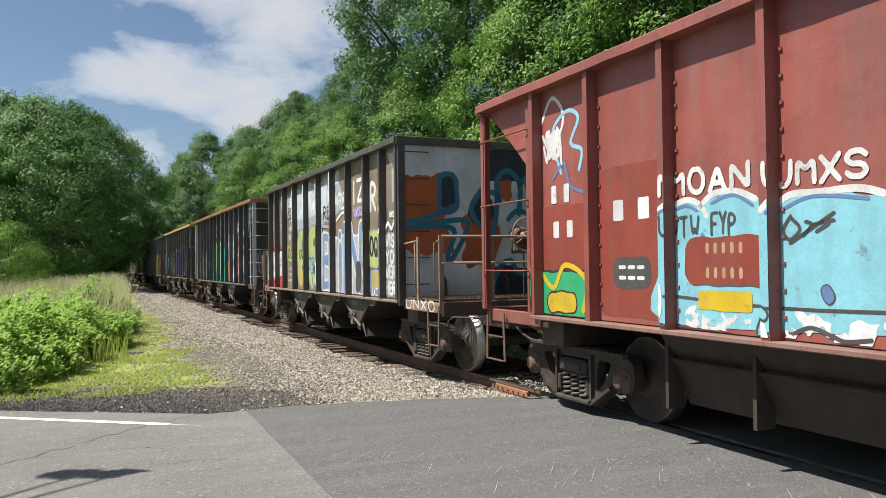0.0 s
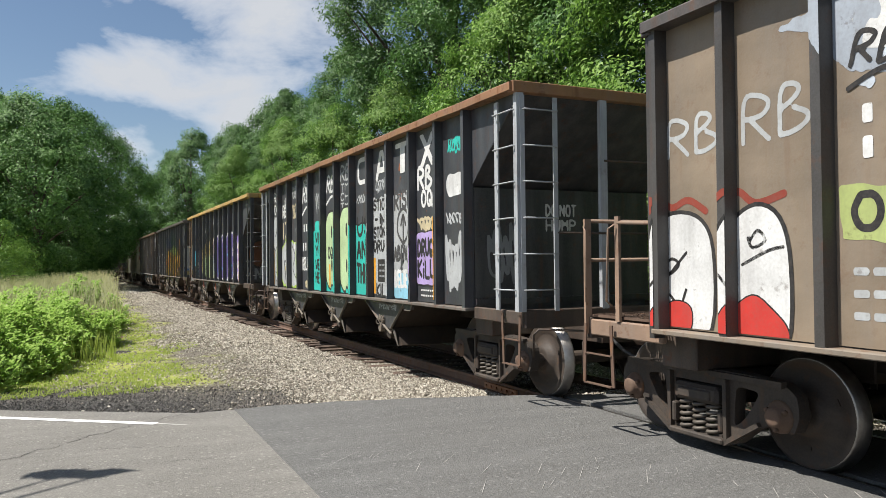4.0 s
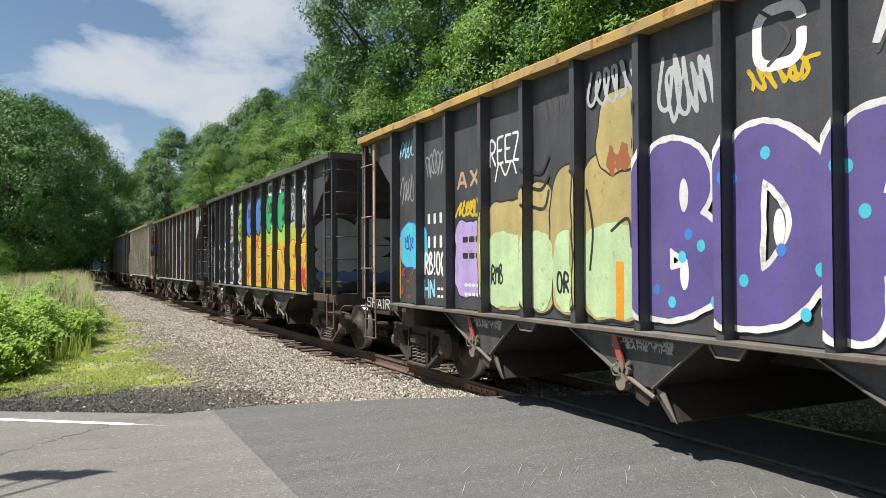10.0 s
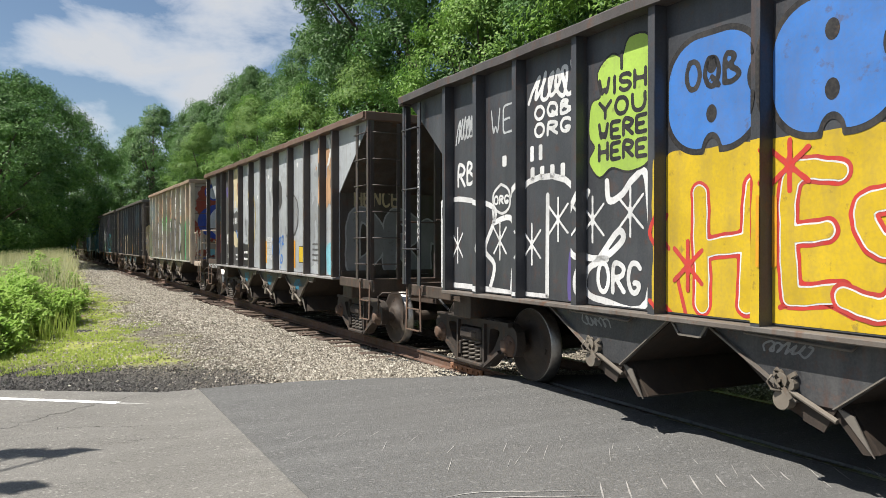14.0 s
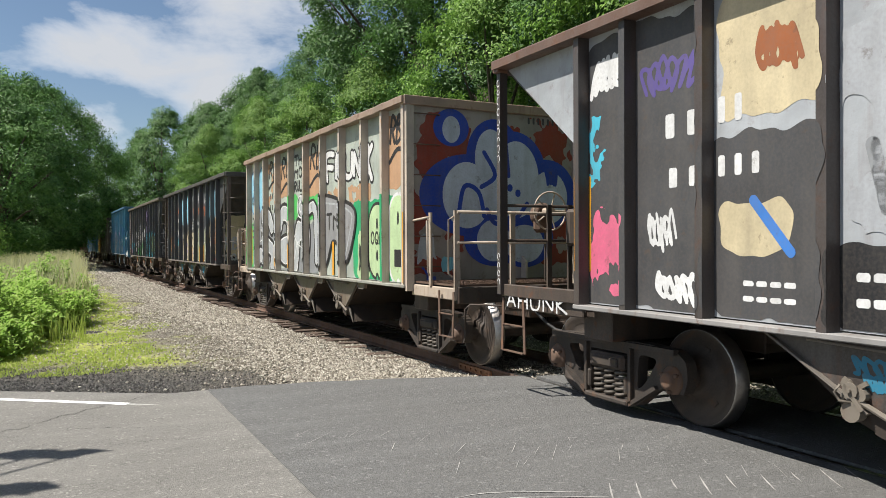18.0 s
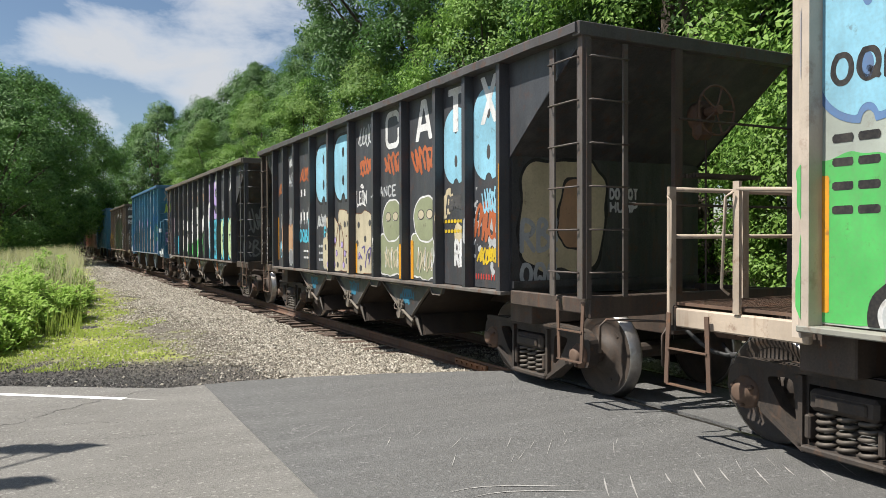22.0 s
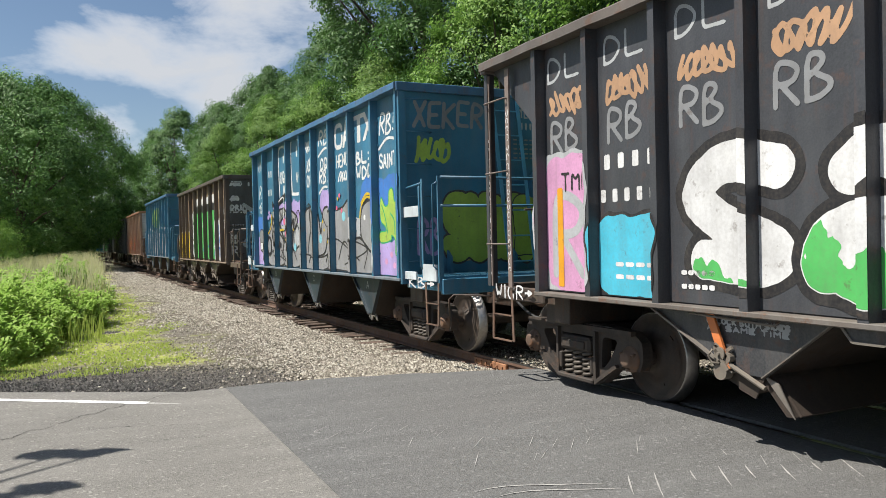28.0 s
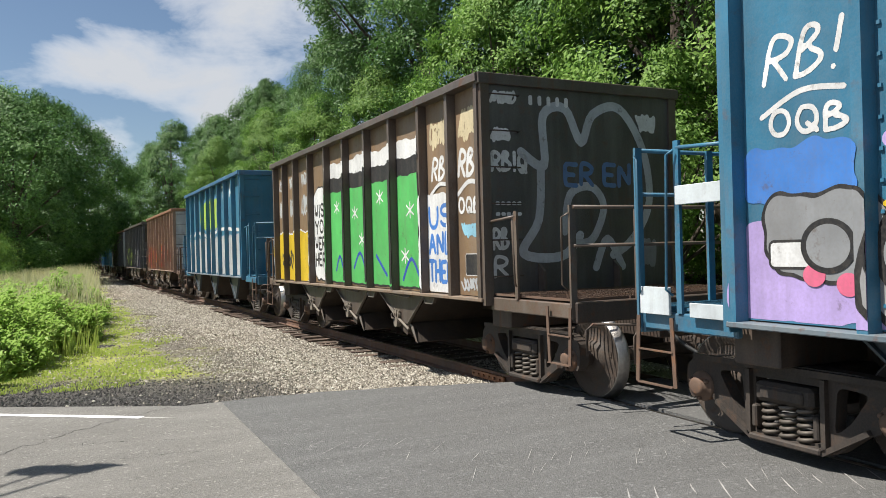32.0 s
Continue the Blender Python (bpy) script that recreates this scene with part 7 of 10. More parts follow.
def paint_tan():
    w = side_wall(1)
    w.shape("1.55,0.87 1.90,0.90 2.07,0.93 2.45,0.92 2.83,0.93 3.17,0.83 3.42,0.83 3.76,0.95 4.03,0.94 4.20,0.97 4.55,0.94 4.83,0.89 5.5,0.97 6.2,0.90 6.6,0.72 6.0,0.62 4.81,0.55 4.63,0.52 4.39,0.58 4.17,0.52 3.89,0.59 3.51,0.50 3.09,0.56 2.85,0.50 2.61,0.69 2.16,0.69 1.96,0.81", "mist", "", 0, 0.20)
    w.patch(2.2, 0.66, 6.3, 0.95, "ice", 0.52, 3.0, 1.0)
    w.patch(2.2, 0.72, 6.4, 0.97, "white", 0.40, 2.6, 5.0)
    w.line("2.91,0.89 3.32,0.79 3.66,0.81/3.91,0.90 4.20,0.94 4.24,0.83 4.45,0.89/2.26,0.90 2.62,0.83/4.08,0.91 3.96,0.82/4.92,0.88 4.73,0.78 5.08,0.82", "sky", 0.010)
    w.line("2.93,0.50 3.03,0.70/3.16,0.51 3.22,0.67/3.41,0.52 3.45,0.67/3.95,0.53 4.03,0.67/4.18,0.54 4.24,0.67/4.39,0.53 4.47,0.67/4.65,0.53 4.68,0.65", "ice", 0.016)
    w.text("RB", 0.1, 0.56, 0.9, 0.70, "silver", 0.02)
    w.text("RB", 1.1, 0.56, 1.9, 0.72, "silver", 0.02)
    w.line("0.00,0.39 0.00,0.43 0.19,0.40 0.42,0.42 0.66,0.38/0.85,0.39 1.06,0.43 1.27,0.39 1.57,0.41", "brick", 0.03)
    w.shape("0.00,-0.02 0.00,0.15 0.00,0.29 0.12,0.37 0.53,0.36 0.73,0.26 0.70,0.01 0.30,-0.02", "white", "black", 0.035)
    w.shape("0.89,-0.01 0.87,0.21 1.00,0.33 1.27,0.38 1.51,0.34 1.61,0.21 1.57,-0.01 1.24,-0.02", "white", "black", 0.035)
    w.shape("0.00,-0.02 0.00,0.05 0.21,0.09 0.44,0.07 0.40,-0.01", "red", "black", 0.012)
    w.shape("0.98,-0.02 0.96,0.06 1.22,0.12 1.44,0.08 1.59,0.03 1.54,-0.01", "red", "black", 0.012)
    w.line("0.07,0.21 0.18,0.23 0.28,0.21 0.14,0.18 0.07,0.21/0.00,0.14 0.18,0.19 0.39,0.25/0.31,0.08 0.38,0.13/0.14,0.11 0.24,0.08/1.20,0.28 1.29,0.31 1.37,0.28 1.23,0.26 1.18,0.29/1.11,0.21 1.40,0.25 1.56,0.26/0.96,0.18 1.05,0.15", "black", 0.012)
    rb(w, 2.15, 0.66, 2.6, 0.80, "black", 0.018)
    w.bars(2.2, 0.56, 2.85, 0.62, 1, 4)
    w.bars(2.2, 0.47, 2.85, 0.54, 1, 4)
    w.blob(2.08, 0.27, 2.92, 0.41, "pistachio", round_=0.02)
    w.text("OQB", 2.15, 0.29, 2.88, 0.39, "black", 0.026)
    w.bars(2.15, 0.05, 2.8, 0.22, 3, 5, "silver")
    w.eight(3.1, 0.03, 3.94, 0.55, "pistachio", "smoke")
    w.eight(4.08, 0.02, 4.94, 0.57, "pistachio", "smoke")
    w.text("OQB", 3.25, 0.28, 3.8, 0.37, "black", 0.02)
    w.line("4.04,0.28 4.25,0.29/4.20,0.29 4.14,0.21 4.08,0.18/4.22,0.18 4.28,0.27 4.40,0.29 4.48,0.27 4.33,0.23 4.47,0.22 4.37,0.18/4.27,0.15 4.59,0.16/4.45,0.19 4.36,0.09 4.38,0.06", "blue", 0.022)
    w.strip(3.55, 0.02, 0.19)
    w.blob(5.05, 0.0, 7.95, 0.44, "silver", "white", 0.05, 0.25, 0.06, 4)
    w.bubble("5.22,0.06 5.25,0.46/5.25,0.46 5.60,0.44 5.62,0.30 5.30,0.27/5.35,0.26 5.75,0.22 5.72,0.08 5.22,0.05", "steel", "white", 0.085, 0.045)
    w.bubble("6.35,0.04 6.38,0.36", "steel", "white", 0.11, 0.05)
    w.oval(6.38, 0.46, 0.10, 0.09, "steel", "white", 0.04)
    w.bubble("6.98,0.04 7.0,0.50/7.0,0.48 7.55,0.06/7.58,0.05 7.62,0.50", "steel", "white", 0.11, 0.05)
    w.line("5.1,0.02 5.1,0.50 5.3,0.55 5.75,0.53/6.1,0.30 6.3,0.50/6.8,0.40 6.82,0.06/7.85,0.42 7.8,0.10", "mist", 0.03)
    w.text("RB", 5.2, 0.60, 5.75, 0.72, "black", 0.022)
    rb(w, 6.15, 0.58, 6.9, 0.80, "white", 0.03)
    w.text("IZ", 7.1, 0.68, 7.85, 0.86, "white", 0.04)
    w.tag(7.15, 0.57, 7.9, 0.66, "lilac", 0.03)
    w.strip(6.32, 0.0, 0.20)
    w.blob(7.3, 0.02, 7.6, 0.25, "dark", wob=0.02)
    w.blob(8.03, 0.21, 8.97, 0.46, "pistachio", "smoke", 0.03, 0.06)
    w.text("OQB", 8.08, 0.28, 8.9, 0.42, "black", 0.034)
    w.blob(8.05, 0.02, 8.95, 0.19, "denim", wob=0.02)
    w.blob(8.2, 0.06, 8.7, 0.18, "sand", "white", 0.008, 0.01, 0)
    w.text("JAC", 8.15, 0.0, 8.6, 0.06, "white", 0.022)
    w.text("R", 8.1, 0.60, 8.5, 0.82, "white", 0.045)
    w.patch(8.4, 0.55, 9.0, 0.75, "sand", 0.55, 6, 3)
    w.blob(9.02, 0.0, 9.82, 0.44, "grey", "", wob=0.04)
    w.line("9.02,0.44 9.2,0.5 9.4,0.46 9.6,0.51 9.9,0.47", "white", 0.035)
    w.text("WISH|YOU|WERE|HERE", 9.05, 0.02, 9.80, 0.44, "white", 0.028)
    w.strip(9.88, 0.0, 0.42, 0.10)
    w.text("I", 9.2, 0.62, 9.8, 0.84, "silver", 0.05)
    w.tag(9.25, 0.53, 9.8, 0.58, "white", 0.01)
    w.tag(9.2, 0.88, 9.7, 0.98, "white", 0.012)
    e = end_wall(1)
    e.patch(0.0, 0.40, 1.5, 0.80, "ember", 0.45, 2.0, 4)
    e.blob(0.05, 0.50, 1.2, 0.70, "ember", "", wob=0.09, round_=0.3)
    e.blob(0.0, 0.28, 1.9, 0.46, "ember", "", wob=0.09, round_=0.3)
    e.blob(2.2, 0.20, 3.7, 0.56, "ember", "", wob=0.10, round_=0.4)
    e.blob(3.7, 0.64, 4.3, 0.82, "ember", "", wob=0.05, round_=0.2)
    e.blob(4.9, 0.50, 5.8, 0.80, "ember", "", wob=0.08, round_=0.2)
    e.blob(3.15, 0.78, 5.95, 0.99, "navy", "", wob=0.03, round_=0.05)
    e.blob(2.55, 0.48, 3.5, 0.68, "navy", "", wob=0.05, round_=0.3)
    e.blob(3.1, 0.0, 5.7, 0.20, "navy", "", wob=0.06, round_=0.1)
    e.blob(1.45, 0.58, 1.95, 0.80, "navy", "azure", 0.09, 0.25, 0.02)
    e.line("2.05,0.61 1.0,0.53 0.0,0.49/0.0,0.45 1.1,0.49 2.35,0.51 2.4,0.44 1.85,0.26 1.65,0.27 1.9,0.45 0.6,0.46", "azure", 0.045)
    e.line("3.2,0.96 3.25,0.78 2.6,0.58 3.4,0.42 3.65,0.66 3.45,0.70/3.75,0.64 3.65,0.78 4.1,0.85 4.6,0.76 4.55,0.56/4.6,0.76 5.1,0.82 5.7,0.72 5.8,0.55", "azure", 0.05)
    e.line("3.3,0.02 3.75,0.20 4.2,0.24 4.6,0.15 5.85,0.14/4.1,0.52 4.5,0.58 5.2,0.54/4.2,0.42 4.4,0.45 4.3,0.30", "azure", 0.045)
    e.tag(5.1, 0.48, 5.6, 0.60, "denim", 0.022)
    e.line("5.75,0.80 5.95,0.70/5.6,0.14 5.95,0.18", "red", 0.03)


def paint_teal():
    w = side_wall(2)
    w.blob(0.05, 0.0, 0.9, 0.70, "grey", wob=0.05)
    w.text("RB!", 0.1, 0.84, 0.9, 0.95, "white", 0.02)
    w.text("OQB", 0.15, 0.72, 0.9, 0.82, "white", 0.022)
    w.text("RB!", 0.15, 0.58, 0.85, 0.68, "white", 0.018)
    w.blob(0.06, 0.36, 0.84, 0.70, "silver", "dark", 0.03, 0.3, 0.02)
    w.blob(0.55, 0.34, 0.95, 0.60, "silver", "dark", 0.02, 0.15, 0.02)
    w.blob(0.26, 0.05, 0.95, 0.40, "silver", "dark", 0.03, 0.25, 0.02)
    w.line("0.30,0.50 0.45,0.55 0.60,0.53 0.62,0.46 0.45,0.37/0.62,0.36 0.90,0.46 0.94,0.58/0.5,0.20 0.42,0.14 0.30,0.15/0.6,0.20 0.9,0.14", "dark", 0.014)
    w.blob(0.48, 0.23, 0.72, 0.31, "black", wob=0.05, round_=0.02)
    w.strip(0.1, 0.02, 0.37)
    w.text("RB", 1.1, 0.66, 1.5, 0.80, "white", 0.022)
    w.text("IZ", 1.08, 0.46, 1.85, 0.62, "cream", 0.034)
    w.blob(1.05, 0.02, 2.95, 0.42, "silver", "lime", 0.045, 0.3, 0.06)
    w.line("1.45,0.08 1.35,0.25 1.75,0.18 1.45,0.08", "black", 0.03)
    w.line("1.5,0.12 1.45,0.2 1.65,0.17 1.5,0.12", "yellow", 0.025)
    w.line("2.1,0.40 2.4,0.30 2.2,0.18 2.6,0.10 2.9,0.32", "black", 0.014)
    w.tag(1.3, 0.72, 1.9, 0.88, "silver", 0.008)
    w.tag(2.1, 0.80, 2.9, 0.97, "silver", 0.009, 3)
    w.tag(2.1, 0.62, 2.9, 0.80, "cream", 0.011, 1)
    w.bars(2.4, 0.50, 2.95, 0.58, 1, 2)
    w.bars(2.3, 0.35, 2.95, 0.43, 1, 3)
    w.strip(2.88, 0.05, 0.26)
    rb(w, 3.1, 0.66, 3.85, 0.92, "white", 0.028)
    w.bars(3.15, 0.50, 3.6, 0.58, 1, 2)
    w.bars(3.1, 0.33, 3.7, 0.42, 1, 3)
    w.text("BELIEVE", 3.08, 0.16, 3.95, 0.28, "white", 0.024)
    w.tag(3.3, 0.0, 3.9, 0.09, "cream", 0.016)
    w.tag(3.1, 0.9, 3.8, 0.98, "silver", 0.01)
    w.blob(4.05, 0.0, 7.98, 0.50, "teal", "black", 0.03, 0.1, 0.03)
    w.blob(4.2, 0.40, 4.95, 0.58, "teal", "", wob=0.03)
    w.text("WISH|YOU|WERE|HERE", 4.22, 0.06, 4.98, 0.50, "black", 0.025)
    w.tag(4.2, 0.62, 4.9, 0.86, "silver", 0.009)
    w.eight(5.06, 0.03, 5.9, 0.63, "mint", "black")
    w.eight(6.05, 0.02, 6.92, 0.64, "mint", "black")
    w.text("OQB", 5.2, 0.26, 5.75, 0.36, "black", 0.022)
    w.strip(5.33, 0.04, 0.22)
    rb(w, 5.1, 0.70, 5.8, 0.92, "white", 0.026)
    w.text("RB!", 6.1, 0.84, 6.9, 0.97, "silver", 0.022)
    w.text("TMR|CHD|TMS", 6.1, 0.62, 6.95, 0.84, "silver", 0.014)
    w.text("US|AND|THEM", 7.12, 0.08, 7.95, 0.58, "black", 0.036)
    w.tag(7.1, 0.64, 7.9, 0.72, "silver", 0.012)
    w.patch(8.05, 0.02, 10.0, 0.66, "silver", 0.72, 3.0, 2.0)
    w.text("STICKS|-N-|STONES|DRUGS", 8.08, 0.30, 8.98, 0.66, "black", 0.024)
    w.strip(8.12, 0.02, 0.26, 0.10)
    w.blob(8.28, 0.10, 8.85, 0.25, "black", wob=0, round_=0.02)
    w.bars(8.34, 0.12, 8.78, 0.23, 3, 3, "grey")
    w.text("KILL!", 8.2, 0.0, 8.95, 0.09, "black", 0.026)
    w.text("RISE", 9.1, 0.55, 9.9, 0.67, "dark", 0.03)
    w.line("9.5,0.34 9.75,0.42 9.7,0.52 9.5,0.56 9.3,0.52 9.25,0.42 9.5,0.34/9.5,0.36 9.5,0.52/9.4,0.46 9.5,0.52 9.6,0.46", "dark", 0.026)
    w.text("ABOVE", 9.08, 0.23, 9.85, 0.33, "dark", 0.028)
    w.blob(9.05, 0.0, 9.98, 0.16, "sky", wob=0.03)
    w.text("BELIEVE", 9.1, 0.07, 9.95, 0.18, "white", 0.03)
    w.patch(9.1, 0.62, 9.95, 0.84, "rust", 0.36, 7.0, 8.0)
    w.tag(8.15, 0.68, 8.9, 0.80, "silver", 0.009)
    w.text("RB", 10.1, 0.64, 10.7, 0.78, "white", 0.034)
    w.text("OQB", 10.25, 0.54, 10.9, 0.64, "white", 0.03)
    w.tag(10.1, 0.40, 10.9, 0.50, "cream", 0.026)
    w.patch(10.4, 0.45, 10.95, 0.65, "rust", 0.4, 7.0, 2.0)
    w.blob(10.03, 0.10, 10.88, 0.40, "lilac", "black", 0.02, 0.1, 0.02)
    w.text("DRUGS|KiLL!", 10.1, 0.13, 10.86, 0.38, "black", 0.028)
    w.bars(10.2, 0.02, 10.7, 0.08, 2, 6)
    w.strip(10.93, 0.02, 0.48, 0.10)
    w.tag(11.1, 0.05, 11.7, 0.40, "silver", 0.03, 2)
    w.tag(11.1, 0.42, 11.8, 0.50, "silver", 0.010, 3)
    w.blob(11.2, 0.58, 11.8, 0.70, "white", wob=0.03)
    w.tag(11.2, 0.80, 11.7, 0.90, "teal", 0.014, 6)
    owner_marks(w, 7, 0.78, 0.97)


def paint_purple():
    w = side_wall(3)
    w.tag(0.1, 0.82, 0.9, 0.95, "sky", 0.014)
    w.tag(0.15, 0.55, 0.9, 0.75, "grey", 0.010, 2)
    w.blob(0.15, 0.20, 1.2, 0.45, "cyan", "royal", 0.02, 0.25, 0.05)
    w.tag(0.3, 0.28, 0.95, 0.40, "royal", 0.014)
    w.strip(0.12, 0.02, 0.38, 0.10)
    w.patch(0.2, 0.02, 1.0, 0.20, "brick", 0.5, 6, 1)
    w.tag(1.1, 0.66, 1.9, 0.85, "grey", 0.010)
    w.bars(1.15, 0.43, 1.95, 0.50, 1, 4)
    w.bars(1.15, 0.30, 1.95, 0.38, 1, 4)
    w.text("RB!OQB", 1.08, 0.16, 1.95, 0.29, "white", 0.022)
    w.text("HN", 1.05, 0.03, 1.45, 0.14, "sky", 0.022)
    w.bars(1.5, 0.03, 1.95, 0.11, 2, 4)
    w.mark("wedge", 2.15, 0.60, 2.45, 0.68, "peach")
    w.mark("cross", 2.5, 0.60, 2.8, 0.68, "peach")
    w.tag(2.1, 0.44, 2.8, 0.55, "yellow", 0.020)
    w.blob(2.08, 0.06, 2.98, 0.44, "lilac", "black", 0.02, 0.3, 0.06)
    w.bars(2.3, 0.22, 2.85, 0.38, 2, 3, "black")
    w.bars(2.35, 0.05, 2.9, 0.14, 2, 5)
    w.text("REEZ", 3.05, 0.66, 3.8, 0.80, "white", 0.016)
    w.line("3.2,0.6 3.3,0.68 3.45,0.62 3.6,0.68 3.7,0.62", "white", 0.012)
    # cream letters that fade to green below
    for p0, p1, top in ((2.98, 3.95, 0.50), (3.9, 4.5, 0.56), (4.45, 5.02, 0.60), (5.02, 5.98, 0.62)):
        w.blob(p0, 0.02, p1, top, "sand", "black", 0.025, 0.25, 0.04, 4)
    for p0, p1 in ((3.03, 3.92), (3.95, 4.46), (4.5, 4.98), (5.06, 5.95)):
        w.blob(p0, 0.03, p1, 0.36, "mint", "", 0, 0.2, 0.04, 6)
    w.blob(5.3, 0.55, 5.96, 0.84, "sand", "black", 0.02, 0.25, 0.04)
    w.line("4.0,0.62 4.25,0.60 4.4,0.66/4.0,0.55 4.25,0.53 4.4,0.58/4.0,0.47 4.3,0.45 4.4,0.52", "black", 0.018)
    w.line("5.5,0.34 5.75,0.38 5.8,0.28/5.1,0.5 5.2,0.35 5.15,0.2", "black", 0.016)
    w.text("ORG", 4.55, 0.10, 4.92, 0.19, "black", 0.016)
    w.text("RMB", 3.1, 0.12, 3.4, 0.22, "black", 0.014)
    w.strip(5.62, 0.02, 0.23, 0.11)
    w.patch(5.45, 0.55, 5.75, 0.95, "rust", 0.45, 5, 7)
    w.tag(4.2, 0.80, 4.9, 0.95, "dark", 0.022)
    w.tag(5.1, 0.78, 5.95, 0.97, "silver", 0.018, 3)
    w.tag(6.15, 0.66, 6.9, 0.92, "silver", 0.020, 2)
    w.tag(7.15, 0.70, 7.85, 0.80, "yellow", 0.016)
    # purple letters with a white outline and blue dots
    w.fat("BDRH", 6.0, 0.08, 10.02, 0.57, "violet", "white", 0.20, 0.05)
    for p, v in ((6.5, 0.44), (6.5, 0.19), (7.5, 0.32), (8.45, 0.44)):
        w.oval(p, v, 0.05, 0.14, "white")
    rnd = random.Random(7)
    for k in range(26):
        w.oval(6.1 + 3.85 * (k + rnd.random()) / 26, rnd.uniform(0.06, 0.56), 0.045, 0.05, "cyan" if k % 3 else "blue", name="graffiti_dot")
    w.text("OQB", 9.2, 0.32, 9.82, 0.44, "white", 0.026)
    w.blob(10.02, 0.02, 10.95, 0.60, "purple", "", 0.02, 0.3, 0.05)
    w.text("WISH|YOU|WERE|HERE", 10.08, 0.04, 10.84, 0.52, "white", 0.028)
    w.strip(10.93, 0.02, 0.48, 0.11)
    w.tag(10.4, 0.52, 10.95, 0.66, "yellow", 0.020)
    owner_marks(w, 7, 0.76, 0.95, 0.5)
    w.line("7.3,0.95 7.6,0.85 7.4,0.78/8.3,0.74 8.5,0.86 8.6,0.76/9.3,0.74 9.5,0.90 9.7,0.74/10.2,0.78 10.5,0.9 10.7,0.98", "dark", 0.014)


def paint_yellow():
    w = side_wall(4)
    w.tag(0.2, 0.70, 0.8, 0.85, "silver", 0.011)
    w.text("RB", 0.25, 0.50, 0.8, 0.62, "white", 0.022)
    w.text("WE", 1.2, 0.70, 1.8, 0.84, "silver", 0.010)
    w.bars(1.45, 0.56, 1.95, 0.62, 1, 2)
    w.bars(2.1, 0.56, 2.4, 0.64, 1, 2)
    w.bars(2.1, 0.48, 2.95, 0.55, 1, 5)
    w.tag(2.1, 0.78, 2.9, 0.95, "white", 0.022)
    w.text("OQB|ORG", 2.2, 0.66, 2.85, 0.80, "white", 0.018)
    # black letters in a white outline
    w.line("0.00,0.02 0.04,0.25 0.04,0.43 0.69,0.43 1.28,0.39 1.29,0.32 1.06,0.20 1.31,0.13 1.21,0.03/0.00,0.02 0.68,0.02 1.75,0.01/1.29,0.32 1.78,0.32 1.74,0.02/1.93,0.01 1.95,0.45 2.86,0.44 2.84,0.01/1.93,0.01 2.43,0.01/2.44,0.42 2.43,0.01/3.07,0.42 2.93,0.34 2.89,0.25 3.01,0.18 3.33,0.17/3.33,0.45 3.36,0.38 3.53,0.40 3.67,0.45 3.83,0.44 3.84,0.03 3.27,0.02 3.04,0.05 3.07,0.13 3.33,0.18 3.54,0.24 3.48,0.27 3.27,0.19 3.17,0.15/1.28,0.39 1.31,0.33", "white", 0.032)
    w.line("1.48,0.49 1.29,0.45 1.31,0.39 1.51,0.36 1.69,0.39 1.67,0.46 1.48,0.49", "white", 0.016)
    w.text("ORG", 1.30, 0.40, 1.69, 0.44, "white", 0.013)
    w.shape("2.77,0.01 2.79,0.19 2.89,0.19 2.93,0.01", "violet")
    for p, v in ((0.28, 0.22), (1.47, 0.24), (2.18, 0.21), (2.63, 0.32), (3.15, 0.31), (3.65, 0.33)):
        w.text("*", p - 0.22, v - 0.10, p + 0.22, v + 0.10, "white", 0.013)
    w.text("ORG", 3.19, 0.04, 3.79, 0.16, "white", 0.024)
    w.shape("3.09,0.53 3.17,0.58 3.09,0.63 3.12,0.74 3.25,0.76 3.21,0.85 3.39,0.90 3.53,0.88 3.62,0.94 3.86,0.92 3.91,0.78 3.89,0.61 3.86,0.51 3.62,0.48 3.39,0.50 3.23,0.47", "lime", "black", 0.02)
    w.text("I|WISH|YOU|WERE|HERE", 3.21, 0.52, 3.85, 0.91, "black", 0.026)
    w.blob(4.02, 0.0, 9.98, 0.52, "yellow", "", 0, 0.1, 0.02)
    w.blob(6.0, 0.42, 9.0, 0.58, "lime", "", 0, 0.2, 0.04)
    w.eight(4.08, 0.52, 4.95, 0.86, "blue", "black")
    w.eight(5.05, 0.52, 5.93, 0.87, "blue", "black")
    w.eight(6.05, 0.53, 6.95, 0.87, "emerald", "black")
    w.eight(7.05, 0.53, 7.97, 0.87, "emerald", "black")
    w.text("OQB", 4.25, 0.70, 4.8, 0.80, "black", 0.022)
    w.text("OQB", 6.2, 0.70, 6.75, 0.80, "black", 0.022)
    # red letters with a white shine
    w.bubble("4.43,0.04 4.40,0.38/4.43,0.21 4.83,0.23/4.83,0.05 4.89,0.39", "yellow", "red", 0.075, 0.028, "white", 0.012)
    w.bubble("5.19,0.08 5.19,0.40 5.54,0.41/5.19,0.25 5.45,0.26/5.21,0.08 5.56,0.10", "yellow", "red", 0.07, 0.028, "white", 0.012)
    w.bubble("6.01,0.34 5.71,0.32 5.78,0.23 5.99,0.19 5.86,0.07 5.58,0.09", "yellow", "red", 0.075, 0.028, "white", 0.012)
    w.bubble("6.22,0.35 6.73,0.37/6.47,0.35 6.60,0.03", "yellow", "red", 0.1, 0.028, "white", 0.012)
    w.bubble("7.08,0.30 6.98,0.13 7.13,0.01 7.31,0.09 7.32,0.29 7.08,0.31", "yellow", "red", 0.11, 0.028, "white", 0.012)
